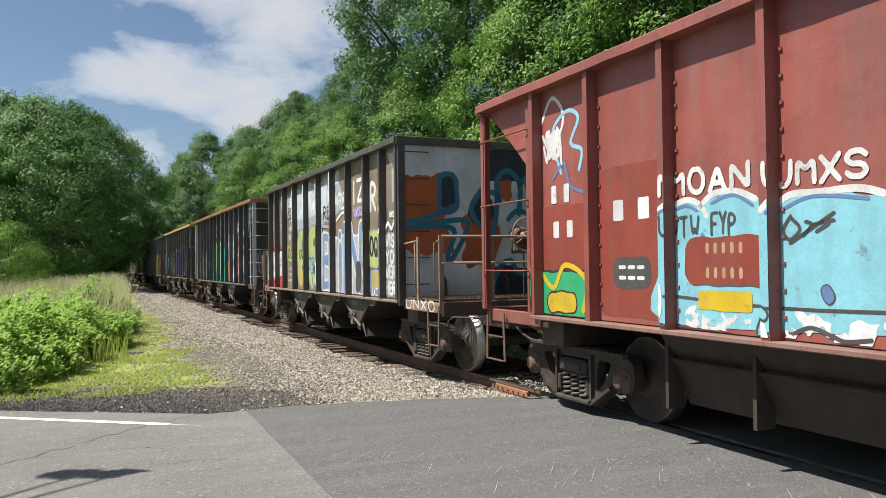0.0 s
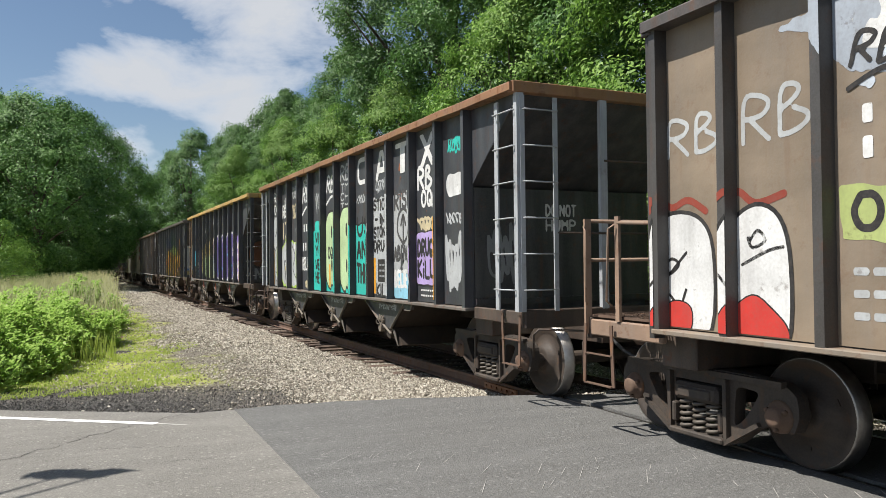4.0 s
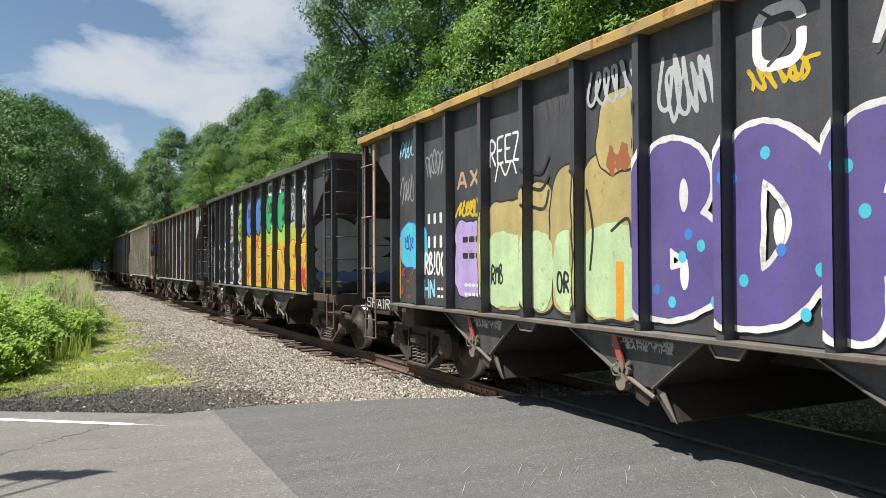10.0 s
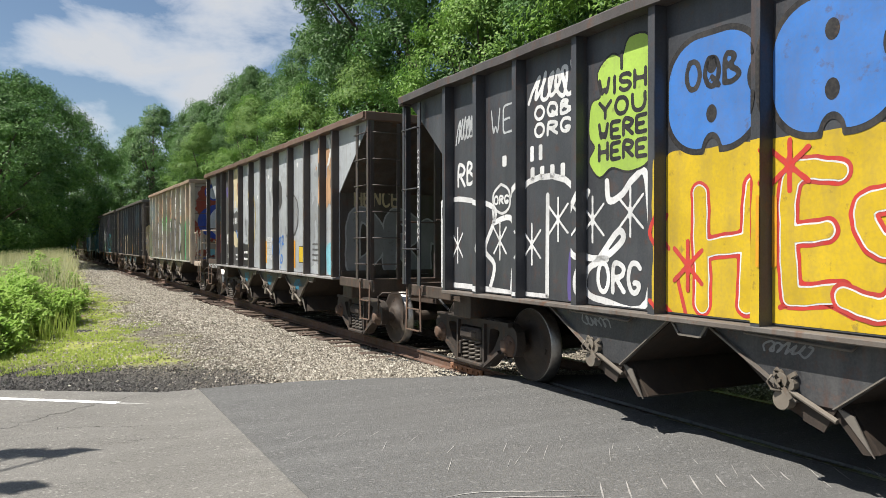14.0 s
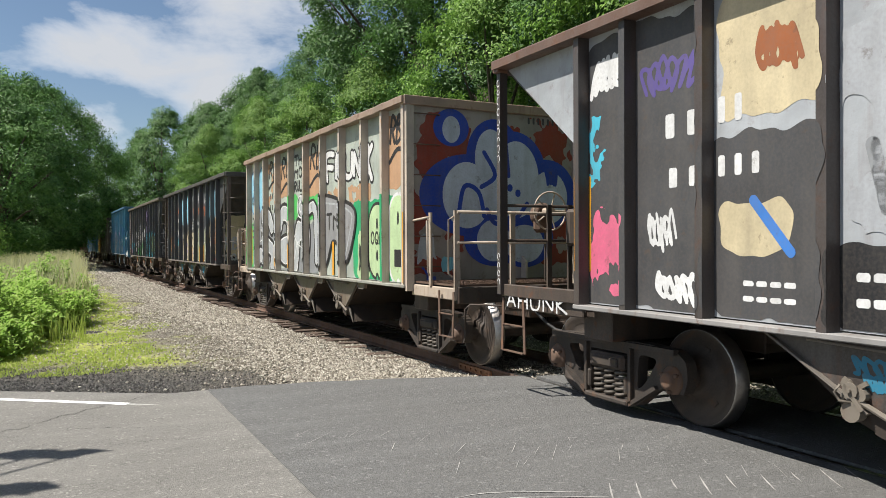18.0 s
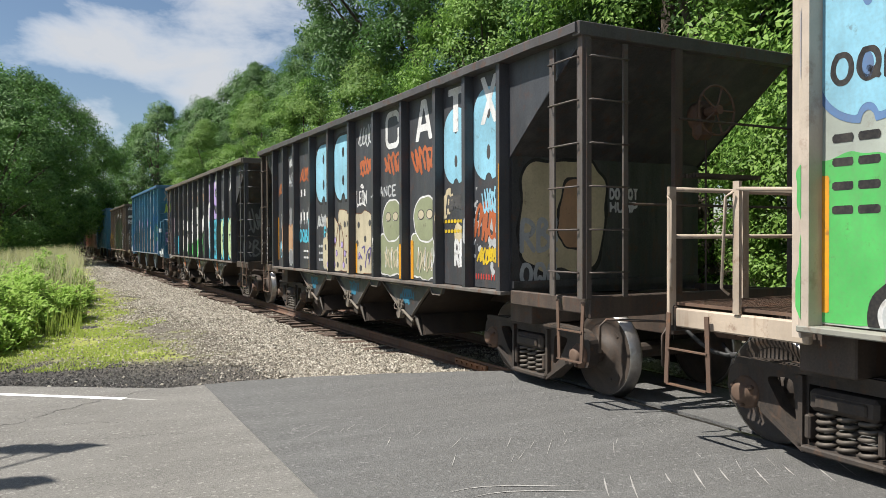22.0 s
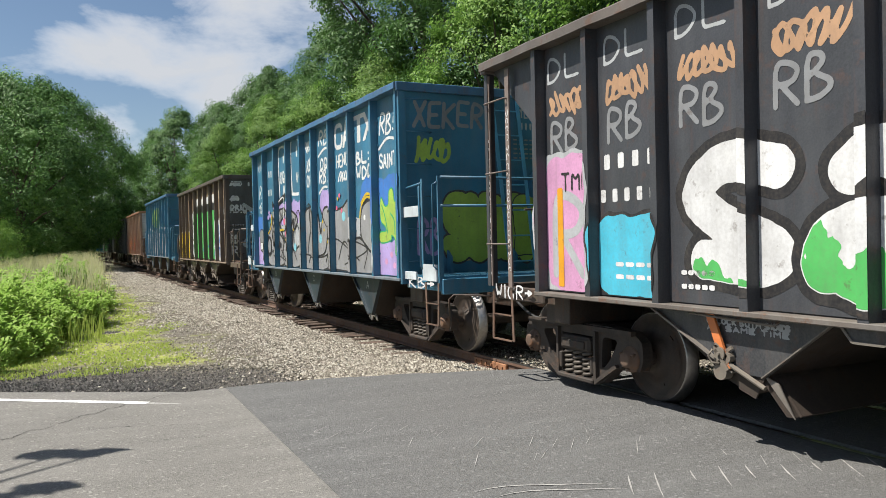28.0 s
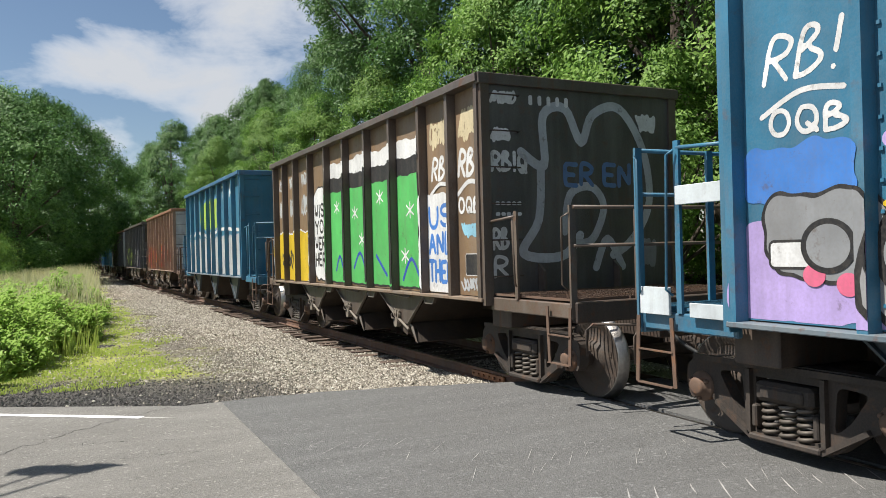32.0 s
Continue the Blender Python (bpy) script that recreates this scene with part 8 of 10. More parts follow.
    w.bubble("7.47,-0.00 7.66,0.36 7.83,0.02/7.54,0.15 7.78,0.16", "yellow", "red", 0.085, 0.028, "white", 0.012)
    w.bubble("8.79,0.33 8.33,0.37 8.14,0.29 8.40,0.21 8.79,0.15 8.67,0.05 8.16,0.03", "yellow", "red", 0.15, 0.028, "white", 0.012)
    w.bubble("9.00,0.34 9.69,0.36/9.28,0.32 9.26,0.17", "yellow", "red", 0.12, 0.028, "white", 0.012)
    w.line("4.06,0.32 3.99,0.26 4.08,0.21/4.17,0.12 4.28,-0.02/4.17,-0.02 3.99,0.04/6.11,0.02 6.35,0.12 6.44,0.03/7.00,-0.08 7.08,-0.03/5.11,0.05 5.35,0.08 5.64,0.04", "red", 0.020)
    w.line("6.21,0.07 6.35,0.21 6.44,0.03/8.34,0.07 8.54,0.07", "orange", 0.030)
    w.shape("9.23,0.15 9.36,0.24 9.55,0.25 9.65,0.21 9.60,0.14 9.47,0.11", "yellow", "red", 0.03)
    w.patch(4.1, 0.02, 9.9, 0.48, "orange", 0.22, 3.0, 6)
    w.text("*", 4.1, 0.06, 4.5, 0.24, "red", 0.02)
    w.text("*", 5.0, 0.36, 5.4, 0.52, "red", 0.02)
    w.text("RBS", 9.15, 0.03, 9.7, 0.20, "red", 0.03)
    w.strip(9.92, 0.18, 0.74, 0.10)
    w.text("SGC", 8.15, 0.72, 8.6, 0.84, "silver", 0.014)
    rb(w, 8.15, 0.54, 8.8, 0.72, "silver", 0.03)
    rb(w, 9.15, 0.46, 9.8, 0.70, "silver", 0.032)
    w.tag(9.2, 0.72, 9.95, 0.86, "white", 0.018)
    w.strip(5.05, 0.16, 0.36, 0.08)
    owner_marks(w, 6, 0.87, 1.0, 0.55)


def paint_silver():
    w = side_wall(5)
    w.blob(0.1, 0.0, 1.95, 0.98, "dark", wob=0.06)
    w.patch(0.1, 0.45, 0.98, 0.70, "cyan", 0.5, 6, 1)
    w.tag(0.2, 0.76, 0.9, 0.92, "white", 0.026)
    w.patch(0.2, 0.05, 0.95, 0.35, "pink", 0.5, 6, 3)
    w.strip(0.12, 0.12, 0.48, 0.11)
    w.tag(1.1, 0.70, 1.9, 0.86, "violet", 0.020)
    w.bars(1.4, 0.56, 1.95, 0.66, 1, 2)
    w.bars(1.45, 0.40, 1.95, 0.48, 1, 2)
    w.tag(1.2, 0.18, 1.6, 0.35, "white", 0.012)
    w.tag(1.3, 0.02, 1.9, 0.14, "white", 0.022, 4)
    w.blob(2.02, 0.0, 2.98, 0.55, "dark", wob=0.06)
    w.blob(2.1, 0.60, 2.98, 0.98, "cream", "", wob=0.06)
    w.tag(2.4, 0.70, 2.8, 0.86, "rust", 0.022)
    w.bars(2.05, 0.58, 2.35, 0.68, 1, 2)
    w.bars(2.05, 0.42, 2.5, 0.50, 1, 3)
    w.blob(2.1, 0.20, 2.7, 0.35, "cream", "", wob=0.05)
    w.line("2.4,0.35 2.7,0.2", "blue", 0.04)
    w.bars(2.3, 0.04, 2.75, 0.13, 2, 4)
    w.blob(3.0, 0.0, 3.98, 0.22, "black", wob=0.03)
    w.bars(3.15, 0.04, 3.8, 0.17, 2, 6)
    for p0, c, k in ((3.0, 0.5, 1), (4.0, 0.45, 2), (5.0, 0.55, 3), (6.0, 0.5, 4), (7.0, 0.45, 5), (8.0, 0.4, 6)):
        w.patch(p0 + 0.05, 0.25, p0 + 0.95, 0.97, "galv", c, 2.2, k)
        w.patch(p0 + 0.05, 0.05, p0 + 0.95, 0.97, "lead", 0.34, 2.0, k + 9)
    for p, v in ((3.5, 0.62), (3.6, 0.7), (5.3, 0.82), (5.45, 0.7), (5.6, 0.62), (4.4, 0.66), (7.3, 0.85)):
        w.oval(p, v, 0.05, 0.05, "white")
    w.line("4.0,0.7 4.2,0.5 4.05,0.2", "sand", 0.03)
    w.blob(5.75, 0.50, 6.28, 0.76, "dark", wob=0.03, round_=0.3)
    w.strip(5.10, 0.05, 0.25, 0.10)
    car, lines, mid = CARS[5]
    fine = Wall(car, [-y for y in lines[5:7]], TRAIN[5][4], lambda s, z, out: (-SHEET - out - 0.006, -s, z), True, 0.008)
    fine.stencil("CLOSE AND LOCK|DOORS BOTH|SIDES BEFORE|MOVING CAR", 0.16, 0.08, 0.82, 0.29, "white", 0.0105)
    w.line("5.99,0.26 6.14,0.27 6.21,0.28/6.16,0.27 6.13,0.18 6.05,0.13 5.99,0.16 6.03,0.22 6.14,0.25/6.28,0.28 6.27,0.18/6.28,0.28 6.36,0.29 6.35,0.24 6.28,0.22 6.38,0.22/6.17,0.08 6.25,0.13 6.31,0.11 6.28,0.07 6.18,0.06/6.19,0.03 6.19,0.02", "blue", 0.022)
    w.shape("5.67,0.49 5.74,0.67 5.82,0.74 5.95,0.69 6.08,0.53 6.07,0.43 5.99,0.46 5.91,0.52 5.82,0.47", "smoke", "", 0, 0.03)
    w.line("5.37,0.67 5.42,0.57/5.06,0.83 5.27,0.90/5.49,0.69 5.74,0.74/3.26,0.47 3.35,0.31/3.99,0.94 3.95,0.71 4.05,0.42", "lead", 0.05)
    w.blob(6.8, 0.3, 7.3, 0.6, "grey", "dark", 0.04, 0.3, 0.05)
    w.strip(7.12, 0.03, 0.25, 0.10)
    w.blob(7.4, 0.08, 7.75, 0.20, "yellow", "black", 0.015, 0.01, 0)
    w.bars(8.2, 0.08, 8.8, 0.24, 4, 5, "dark")
    w.patch(8.3, 0.4, 9.9, 0.9, "peach", 0.35, 2.6, 2)
    w.blob(9.1, 0.0, 9.9, 0.22, "turquoise", wob=0.06)
    w.mark("cross", 9.15, 0.78, 9.75, 0.98)


def paint_pale():
    w = side_wall(6)
    w.blob(0.02, 0.0, 1.4, 0.42, "green", wob=0.05)
    w.eight(0.1, 0.52, 0.92, 0.92, "sky", "denim", "denim")
    w.eight(1.08, 0.50, 1.85, 0.93, "sky", "denim", "denim")
    w.text("OQB", 0.2, 0.60, 0.85, 0.68, "black", 0.02)
    w.bars(0.2, 0.26, 0.85, 0.50, 4, 3, "black")
    w.strip(0.14, 0.03, 0.38, 0.09)
    w.patch(2.05, 0.55, 3.0, 0.95, "peach", 0.4, 4, 1)
    w.blob(3.05, 0.62, 3.98, 0.90, "peach", wob=0.04, round_=0.03)
    w.blob(5.05, 0.50, 5.98, 0.90, "peach", wob=0.04, round_=0.03)
    w.blob(9.05, 0.55, 9.85, 0.96, "peach", wob=0.05, round_=0.03)
    w.patch(6.1, 0.48, 8.2, 0.60, "peach", 0.6, 4, 3)
    rb(w, 2.1, 0.72, 2.9, 0.96, "black", 0.034)
    rb(w, 3.1, 0.66, 3.95, 0.96, "black", 0.036)
    rb(w, 5.1, 0.66, 5.95, 0.97, "black", 0.038)
    rb(w, 9.1, 0.70, 9.75, 0.97, "black", 0.036)
    w.bars(2.15, 0.62, 2.8, 0.68, 1, 4, "dark")
    w.bars(2.15, 0.52, 2.8, 0.58, 1, 4, "dark")
    w.text("THE|MOB|RULES", 4.08, 0.64, 4.92, 0.95, "black", 0.034)
    w.blob(3.7, 0.42, 4.3, 0.62, "green", wob=0.06)
    w.blob(5.0, 0.40, 6.2, 0.58, "green", wob=0.06)
    w.blob(7.4, 0.0, 9.9, 0.50, "emerald", wob=0.05)
    w.blob(7.6, 0.0, 8.2, 0.30, "mint", wob=0.05)
    w.bubble("6.12,0.68 6.07,0.85 6.46,0.85/6.07,0.77 6.41,0.76/6.57,0.70 6.62,0.84 6.89,0.80 6.85,0.68 6.57,0.69/7.01,0.81 7.03,0.69 7.32,0.68 7.35,0.82/7.45,0.68 7.46,0.81 7.67,0.68 7.70,0.82/7.85,0.68 7.92,0.76 7.70,0.81/8.09,0.83 8.02,0.63/8.26,0.83 8.06,0.75 8.25,0.63", "white", "black", 0.052, 0.035)
    # big grey lower-case letters
    w.shape("0.87,0.03 1.02,0.45 1.69,0.58 2.42,0.49 3.00,0.57 3.57,0.54 4.00,0.38 4.27,0.43 5.03,0.37 5.51,0.38 5.51,-0.01 3.82,-0.01 1.93,0.00 3.9,0.40 3.9,0.06", "grey", "", 0, 0.04)
    w.bubble("2.33,0.38 2.00,0.48 1.50,0.37 1.94,0.23 2.42,0.16 2.37,0.04/0.79,0.03 1.22,0.13 1.75,0.03", "silver", "black", 0.165, 0.075, "white", 0.030)
    w.bubble("3.00,0.38 3.22,0.48 3.63,0.45 3.73,0.28 3.66,0.13 3.22,0.13 3.03,0.19 3.50,0.23", "silver", "black", 0.165, 0.075, "white", 0.030)
    w.bubble("4.38,0.34 4.22,0.19 4.14,0.07/4.33,0.32 4.86,0.33 4.90,0.22", "silver", "black", 0.19, 0.075, "white", 0.030)
    w.bubble("4.57,0.52 4.56,0.52", "silver", "black", 0.20, 0.07)
    w.line("4.57,0.51 4.61,0.53 4.53,0.56 4.43,0.53 4.51,0.48 4.68,0.48 4.73,0.54 4.60,0.60 4.38,0.59 4.32,0.52 4.38,0.45 4.58,0.43", "white", 0.020)
    w.line("4.27,0.23 3.97,0.33/4.27,0.23 4.58,0.26/4.27,0.23 4.05,0.09/4.27,0.23 4.38,0.09/4.27,0.23 4.26,0.34/4.27,0.23 4.63,0.19/1.69,0.28 1.27,0.36/1.69,0.28 1.49,0.18/1.69,0.28 1.16,0.25", "white", 0.014)
    w.oval(4.27, 0.23, 0.06, 0.06, "white")
    w.bubble("4.90,0.51 4.92,0.14/4.94,0.48 5.43,0.48 5.52,0.11", "silver", "black", 0.1, 0.055, "white", 0.022)
    w.shape("5.73,0.52 6.03,0.56 6.84,0.51 7.39,0.46 7.50,0.38 7.35,0.24 7.12,0.12 6.83,0.13 6.64,0.24 6.35,0.24 6.07,0.09 5.67,0.05", "smoke", "black", 0.07)
    w.line("5.93,0.52 6.76,0.49 7.31,0.43 7.36,0.37 7.07,0.15/5.98,0.45 6.01,0.30", "silver", 0.018)
    w.text("TMR", 6.10, 0.32, 7.11, 0.44, "black", 0.026)
    w.strip(2.55, 0.03, 0.22, 0.08)
    w.strip(4.02, 0.03, 0.22, 0.08)
    w.strip(6.45, 0.0, 0.24, 0.09)
    w.eight(8.12, 0.02, 8.9, 0.46, "mint", "black")
    w.eight(9.1, 0.0, 9.82, 0.50, "mint", "white")
    w.text("OQB", 8.2, 0.22, 8.8, 0.30, "black", 0.018)
    w.blob(9.3, 0.09, 9.65, 0.19, "black", wob=0, round_=0.01)
    w.strip(9.93, 0.0, 0.40, 0.09)
    w.tag(7.75, 0.04, 8.15, 0.24, "black", 0.012)
    e = end_wall(6)
    e.patch(0.0, 0.05, 2.0, 0.95, "brick", 0.55, 3.5, 1)
    e.patch(3.5, 0.10, 5.9, 0.98, "brick", 0.5, 3.5, 2)
    for p, v, a, b in ((2.0, 0.50, 0.85, 0.62), (2.9, 0.72, 0.50, 0.60), (3.6, 0.62, 0.62, 0.70), (4.9, 0.52, 0.55, 0.55), (2.9, 0.25, 0.55, 0.42), (4.0, 0.25, 0.55, 0.45), (1.35, 0.88, 0.30, 0.28)):
        e.oval(p, v, a, b, "royal")
    for p, v, a, b in ((1.9, 0.50, 0.42, 0.50), (2.75, 0.72, 0.28, 0.44), (3.7, 0.60, 0.42, 0.60), (4.95, 0.50, 0.36, 0.42), (2.85, 0.24, 0.30, 0.32), (4.0, 0.22, 0.36, 0.30), (1.35, 0.87, 0.15, 0.20)):
        e.oval(p, v, a, b, "ice")
    e.blob(2.2, 0.38, 3.8, 0.62, "ice", "", 0, 0.3, 0.06, 3)
    e.line("1.6,0.40 1.8,0.55 2.3,0.52 2.5,0.38", "royal", 0.035)
    e.line("2.5,0.75 2.9,0.62 2.4,0.55/3.3,0.8 3.4,0.62", "royal", 0.035)
    e.line("2.6,0.42 2.9,0.34 3.6,0.36 4.1,0.46", "royal", 0.035)
    e.oval(3.45, 0.55, 0.05, 0.06, "royal")
    e.oval(3.75, 0.52, 0.05, 0.06, "royal")
    e.tag(4.8, 0.56, 5.3, 0.68, "royal", 0.022)
    e.bars(4.1, 0.93, 5.6, 0.98, 1, 8, "dark")
    e.patch(0.1, 0.0, 3.0, 0.2, "royal", 0.42, 4, 3)
    e.tag(0.2, 0.1, 0.8, 0.3, "silver", 0.018)
    e.tag(1.0, 0.06, 1.6, 0.16, "turquoise", 0.02)


def paint_cream():
    w = side_wall(7)
    w.patch(0.2, 0.05, 3.0, 0.5, "grey", 0.36, 4, 1)
    w.tag(0.2, 0.60, 0.9, 0.72, "rust", 0.022)
    w.strip(0.14, 0.05, 0.42, 0.10)
    w.tag(0.3, 0.02, 0.9, 0.25, "sky", 0.014)
    w.tag(0.4, 0.30, 0.9, 0.48, "silver", 0.018, 2)
    w.tag(1.1, 0.80, 1.9, 0.95, "silver", 0.016)
    w.text("ABU", 1.1, 0.66, 1.9, 0.78, "silver", 0.018)
    w.bars(1.6, 0.55, 1.95, 0.62, 1, 2)
    w.bars(2.1, 0.56, 2.5, 0.63, 1, 2)
    w.bars(1.5, 0.36, 1.95, 0.43, 1, 2)
    w.bars(2.08, 0.37, 2.65, 0.45, 1, 3)
    w.tag(2.1, 0.66, 2.8, 0.82, "ember", 0.022)
    w.text("OQB", 2.05, 0.20, 2.6, 0.30, "cyan", 0.032)
    w.text("RB", 2.6, 0.20, 2.95, 0.40, "cyan", 0.03)
    w.fat("DEB", 1.06, 0.14, 1.94, 0.33, "peach", "rust", 0.075, 0.02)
    w.oval(1.3, 0.08, 0.14, 0.16, "grey", "silver", 0.02)
    w.oval(1.7, 0.06, 0.12, 0.14, "grey", "silver", 0.02)
    w.bars(2.3, 0.06, 2.7, 0.16, 2, 4)
    w.strip(2.92, 0.0, 0.23, 0.10)
    w.eight(3.08, 0.50, 3.92, 0.92, "sky", "black", "black")
    w.eight(4.06, 0.50, 4.92, 0.94, "sky", "black", "black")
    w.tag(3.1, 0.30, 3.7, 0.42, "silver", 0.020)
    w.text("FREE", 3.5, 0.24, 3.95, 0.32, "cyan", 0.022)
    w.bars(3.2, 0.05, 3.8, 0.2, 3, 5, "silver")
    w.shape("3.48,0.03 3.45,0.19 3.55,0.24 3.70,0.20 3.68,0.04", "bone", "smoke", 0.02)
    w.shape("3.96,0.02 3.88,0.19 3.94,0.36 4.07,0.38 4.24,0.34 4.31,0.43 4.82,0.40 4.85,0.31 4.77,0.25 4.82,0.18 4.74,0.03 4.39,0.01", "bone", "umber", 0.014, 0.03)
    w.shape("4.88,0.01 4.87,0.18 4.91,0.38 5.29,0.39 5.46,0.41 5.73,0.37 5.80,0.27 5.90,0.24 5.93,0.04 5.46,0.01", "bone", "umber", 0.014, 0.03)
    w.line("3.96,0.36 4.09,0.18 4.27,0.34 4.31,0.18/4.36,0.34 4.50,0.21 4.47,0.04/4.61,0.25 4.82,0.24/4.59,0.14 4.74,0.15/4.92,0.34 5.11,0.33 5.06,0.18/5.22,0.29 5.46,0.30 5.35,0.21/5.29,0.17 5.58,0.18/5.46,0.24 5.69,0.27/5.02,0.13 5.06,0.01/5.37,0.09 5.61,0.14 5.50,0.03/5.69,0.21 5.83,0.20", "umber", 0.010)
    for p, v in ((4.02, 0.29), (4.32, 0.31), (4.56, 0.33), (4.42, 0.19), (4.64, 0.08), (4.97, 0.33), (5.19, 0.32), (5.65, 0.33), (5.13, 0.20), (5.46, 0.23), (5.27, 0.04), (4.85, 0.13), (4.77, 0.08), (3.60, 0.17), (5.61, 0.12), (4.21, 0.05)):
        w.oval(p, v, 0.055, 0.055, "dark")
    for p, v in ((4.09, 0.22), (4.16, 0.13), (4.43, 0.19), (4.56, 0.13), (5.22, 0.12), (4.05, 0.05), (4.50, 0.05)):
        w.oval(p, v, 0.042, 0.048, "lilac", "violet", 0.012)
    w.line("5.46,0.05 5.54,0.14 5.69,0.17 5.61,0.07/5.18,0.10 5.27,0.12 5.33,0.10/5.33,0.17 5.44,0.18 5.42,0.14", "violet", 0.016)
    w.strip(5.08, 0.0, 0.20, 0.10)
    w.tag(5.15, 0.80, 5.9, 0.96, "silver", 0.016)
    w.tag(5.2, 0.62, 5.95, 0.76, "ember", 0.024)
    w.text("LEON", 5.09, 0.44, 5.53, 0.54, "white", 0.013)
    w.line("5.12,0.44 5.29,0.46 5.48,0.44/5.27,0.57 5.33,0.58 5.39,0.56 5.33,0.56 5.27,0.57", "white", 0.012)
    w.tag(6.15, 0.60, 6.95, 0.74, "ember", 0.026)
    w.tag(7.1, 0.56, 7.9, 0.76, "ember", 0.026, 2)
    w.text("LANCE", 5.87, 0.48, 6.62, 0.55, "silver", 0.016)
    for p0 in (6.05, 7.12):
        w.blob(p0, 0.02, p0 + 0.85, 0.26, "sage", "white", 0.022, 0.12, 0.04, 7)
        w.blob(p0 + 0.10, 0.22, p0 + 0.76, 0.45, "sage", "white", 0.026, 0.34, 0.02)
        w.line("%.2f,0.34 %.2f,0.36/%.2f,0.34 %.2f,0.36/%.2f,0.06 %.2f,0.18/%.2f,0.06 %.2f,0.18/%.2f,0.06 %.2f,0.18" % (p0 + 0.22, p0 + 0.36, p0 + 0.48, p0 + 0.64, p0 + 0.2, p0 + 0.22, p0 + 0.4, p0 + 0.42, p0 + 0.6, p0 + 0.62), "white", 0.014)
        w.oval(p0 + 0.30, 0.36, 0.09, 0.06, "bone", "dark", 0.012)
        w.oval(p0 + 0.55, 0.36, 0.09, 0.06, "bone", "dark", 0.012)
        w.tag(p0 + 0.1, 0.04, p0 + 0.8, 0.18, "bone", 0.012)
    w.strip(6.98, 0.0, 0.20, 0.09)
    w.strip(7.14, 0.0, 0.22, 0.09)
    w.eight(8.08, 0.50, 8.92, 0.88, "sky", "", "dark")
    w.eight(9.05, 0.50, 9.90, 0.93, "sky", "", "dark")
    w.patch(8.05, 0.22, 8.95, 0.48, "cream", 0.45, 6, 2)
    w.tag(8.15, 0.36, 8.8, 0.46, "dark", 0.020)
    w.bars(8.1, 0.24, 8.85, 0.34, 2, 7, "yellow")
    w.text("RB", 8.45, 0.08, 8.8, 0.22, "white", 0.028)
    w.patch(9.0, 0.05, 9.85, 0.46, "silver", 0.4, 5, 7)
    w.tag(9.05, 0.18, 9.8, 0.44, "ember", 0.022)
    w.tag(9.15, 0.10, 9.75, 0.20, "yellow", 0.016, 3)
    w.tag(9.3, 0.32, 9.8, 0.48, "sky", 0.014, 5)
    w.bars(9.1, 0.03, 9.8, 0.07, 1, 10, "red")
    w.strip(9.90, 0.10, 0.56, 0.12)
    owner_marks(w, 6, 0.76, 0.98, 0.5)


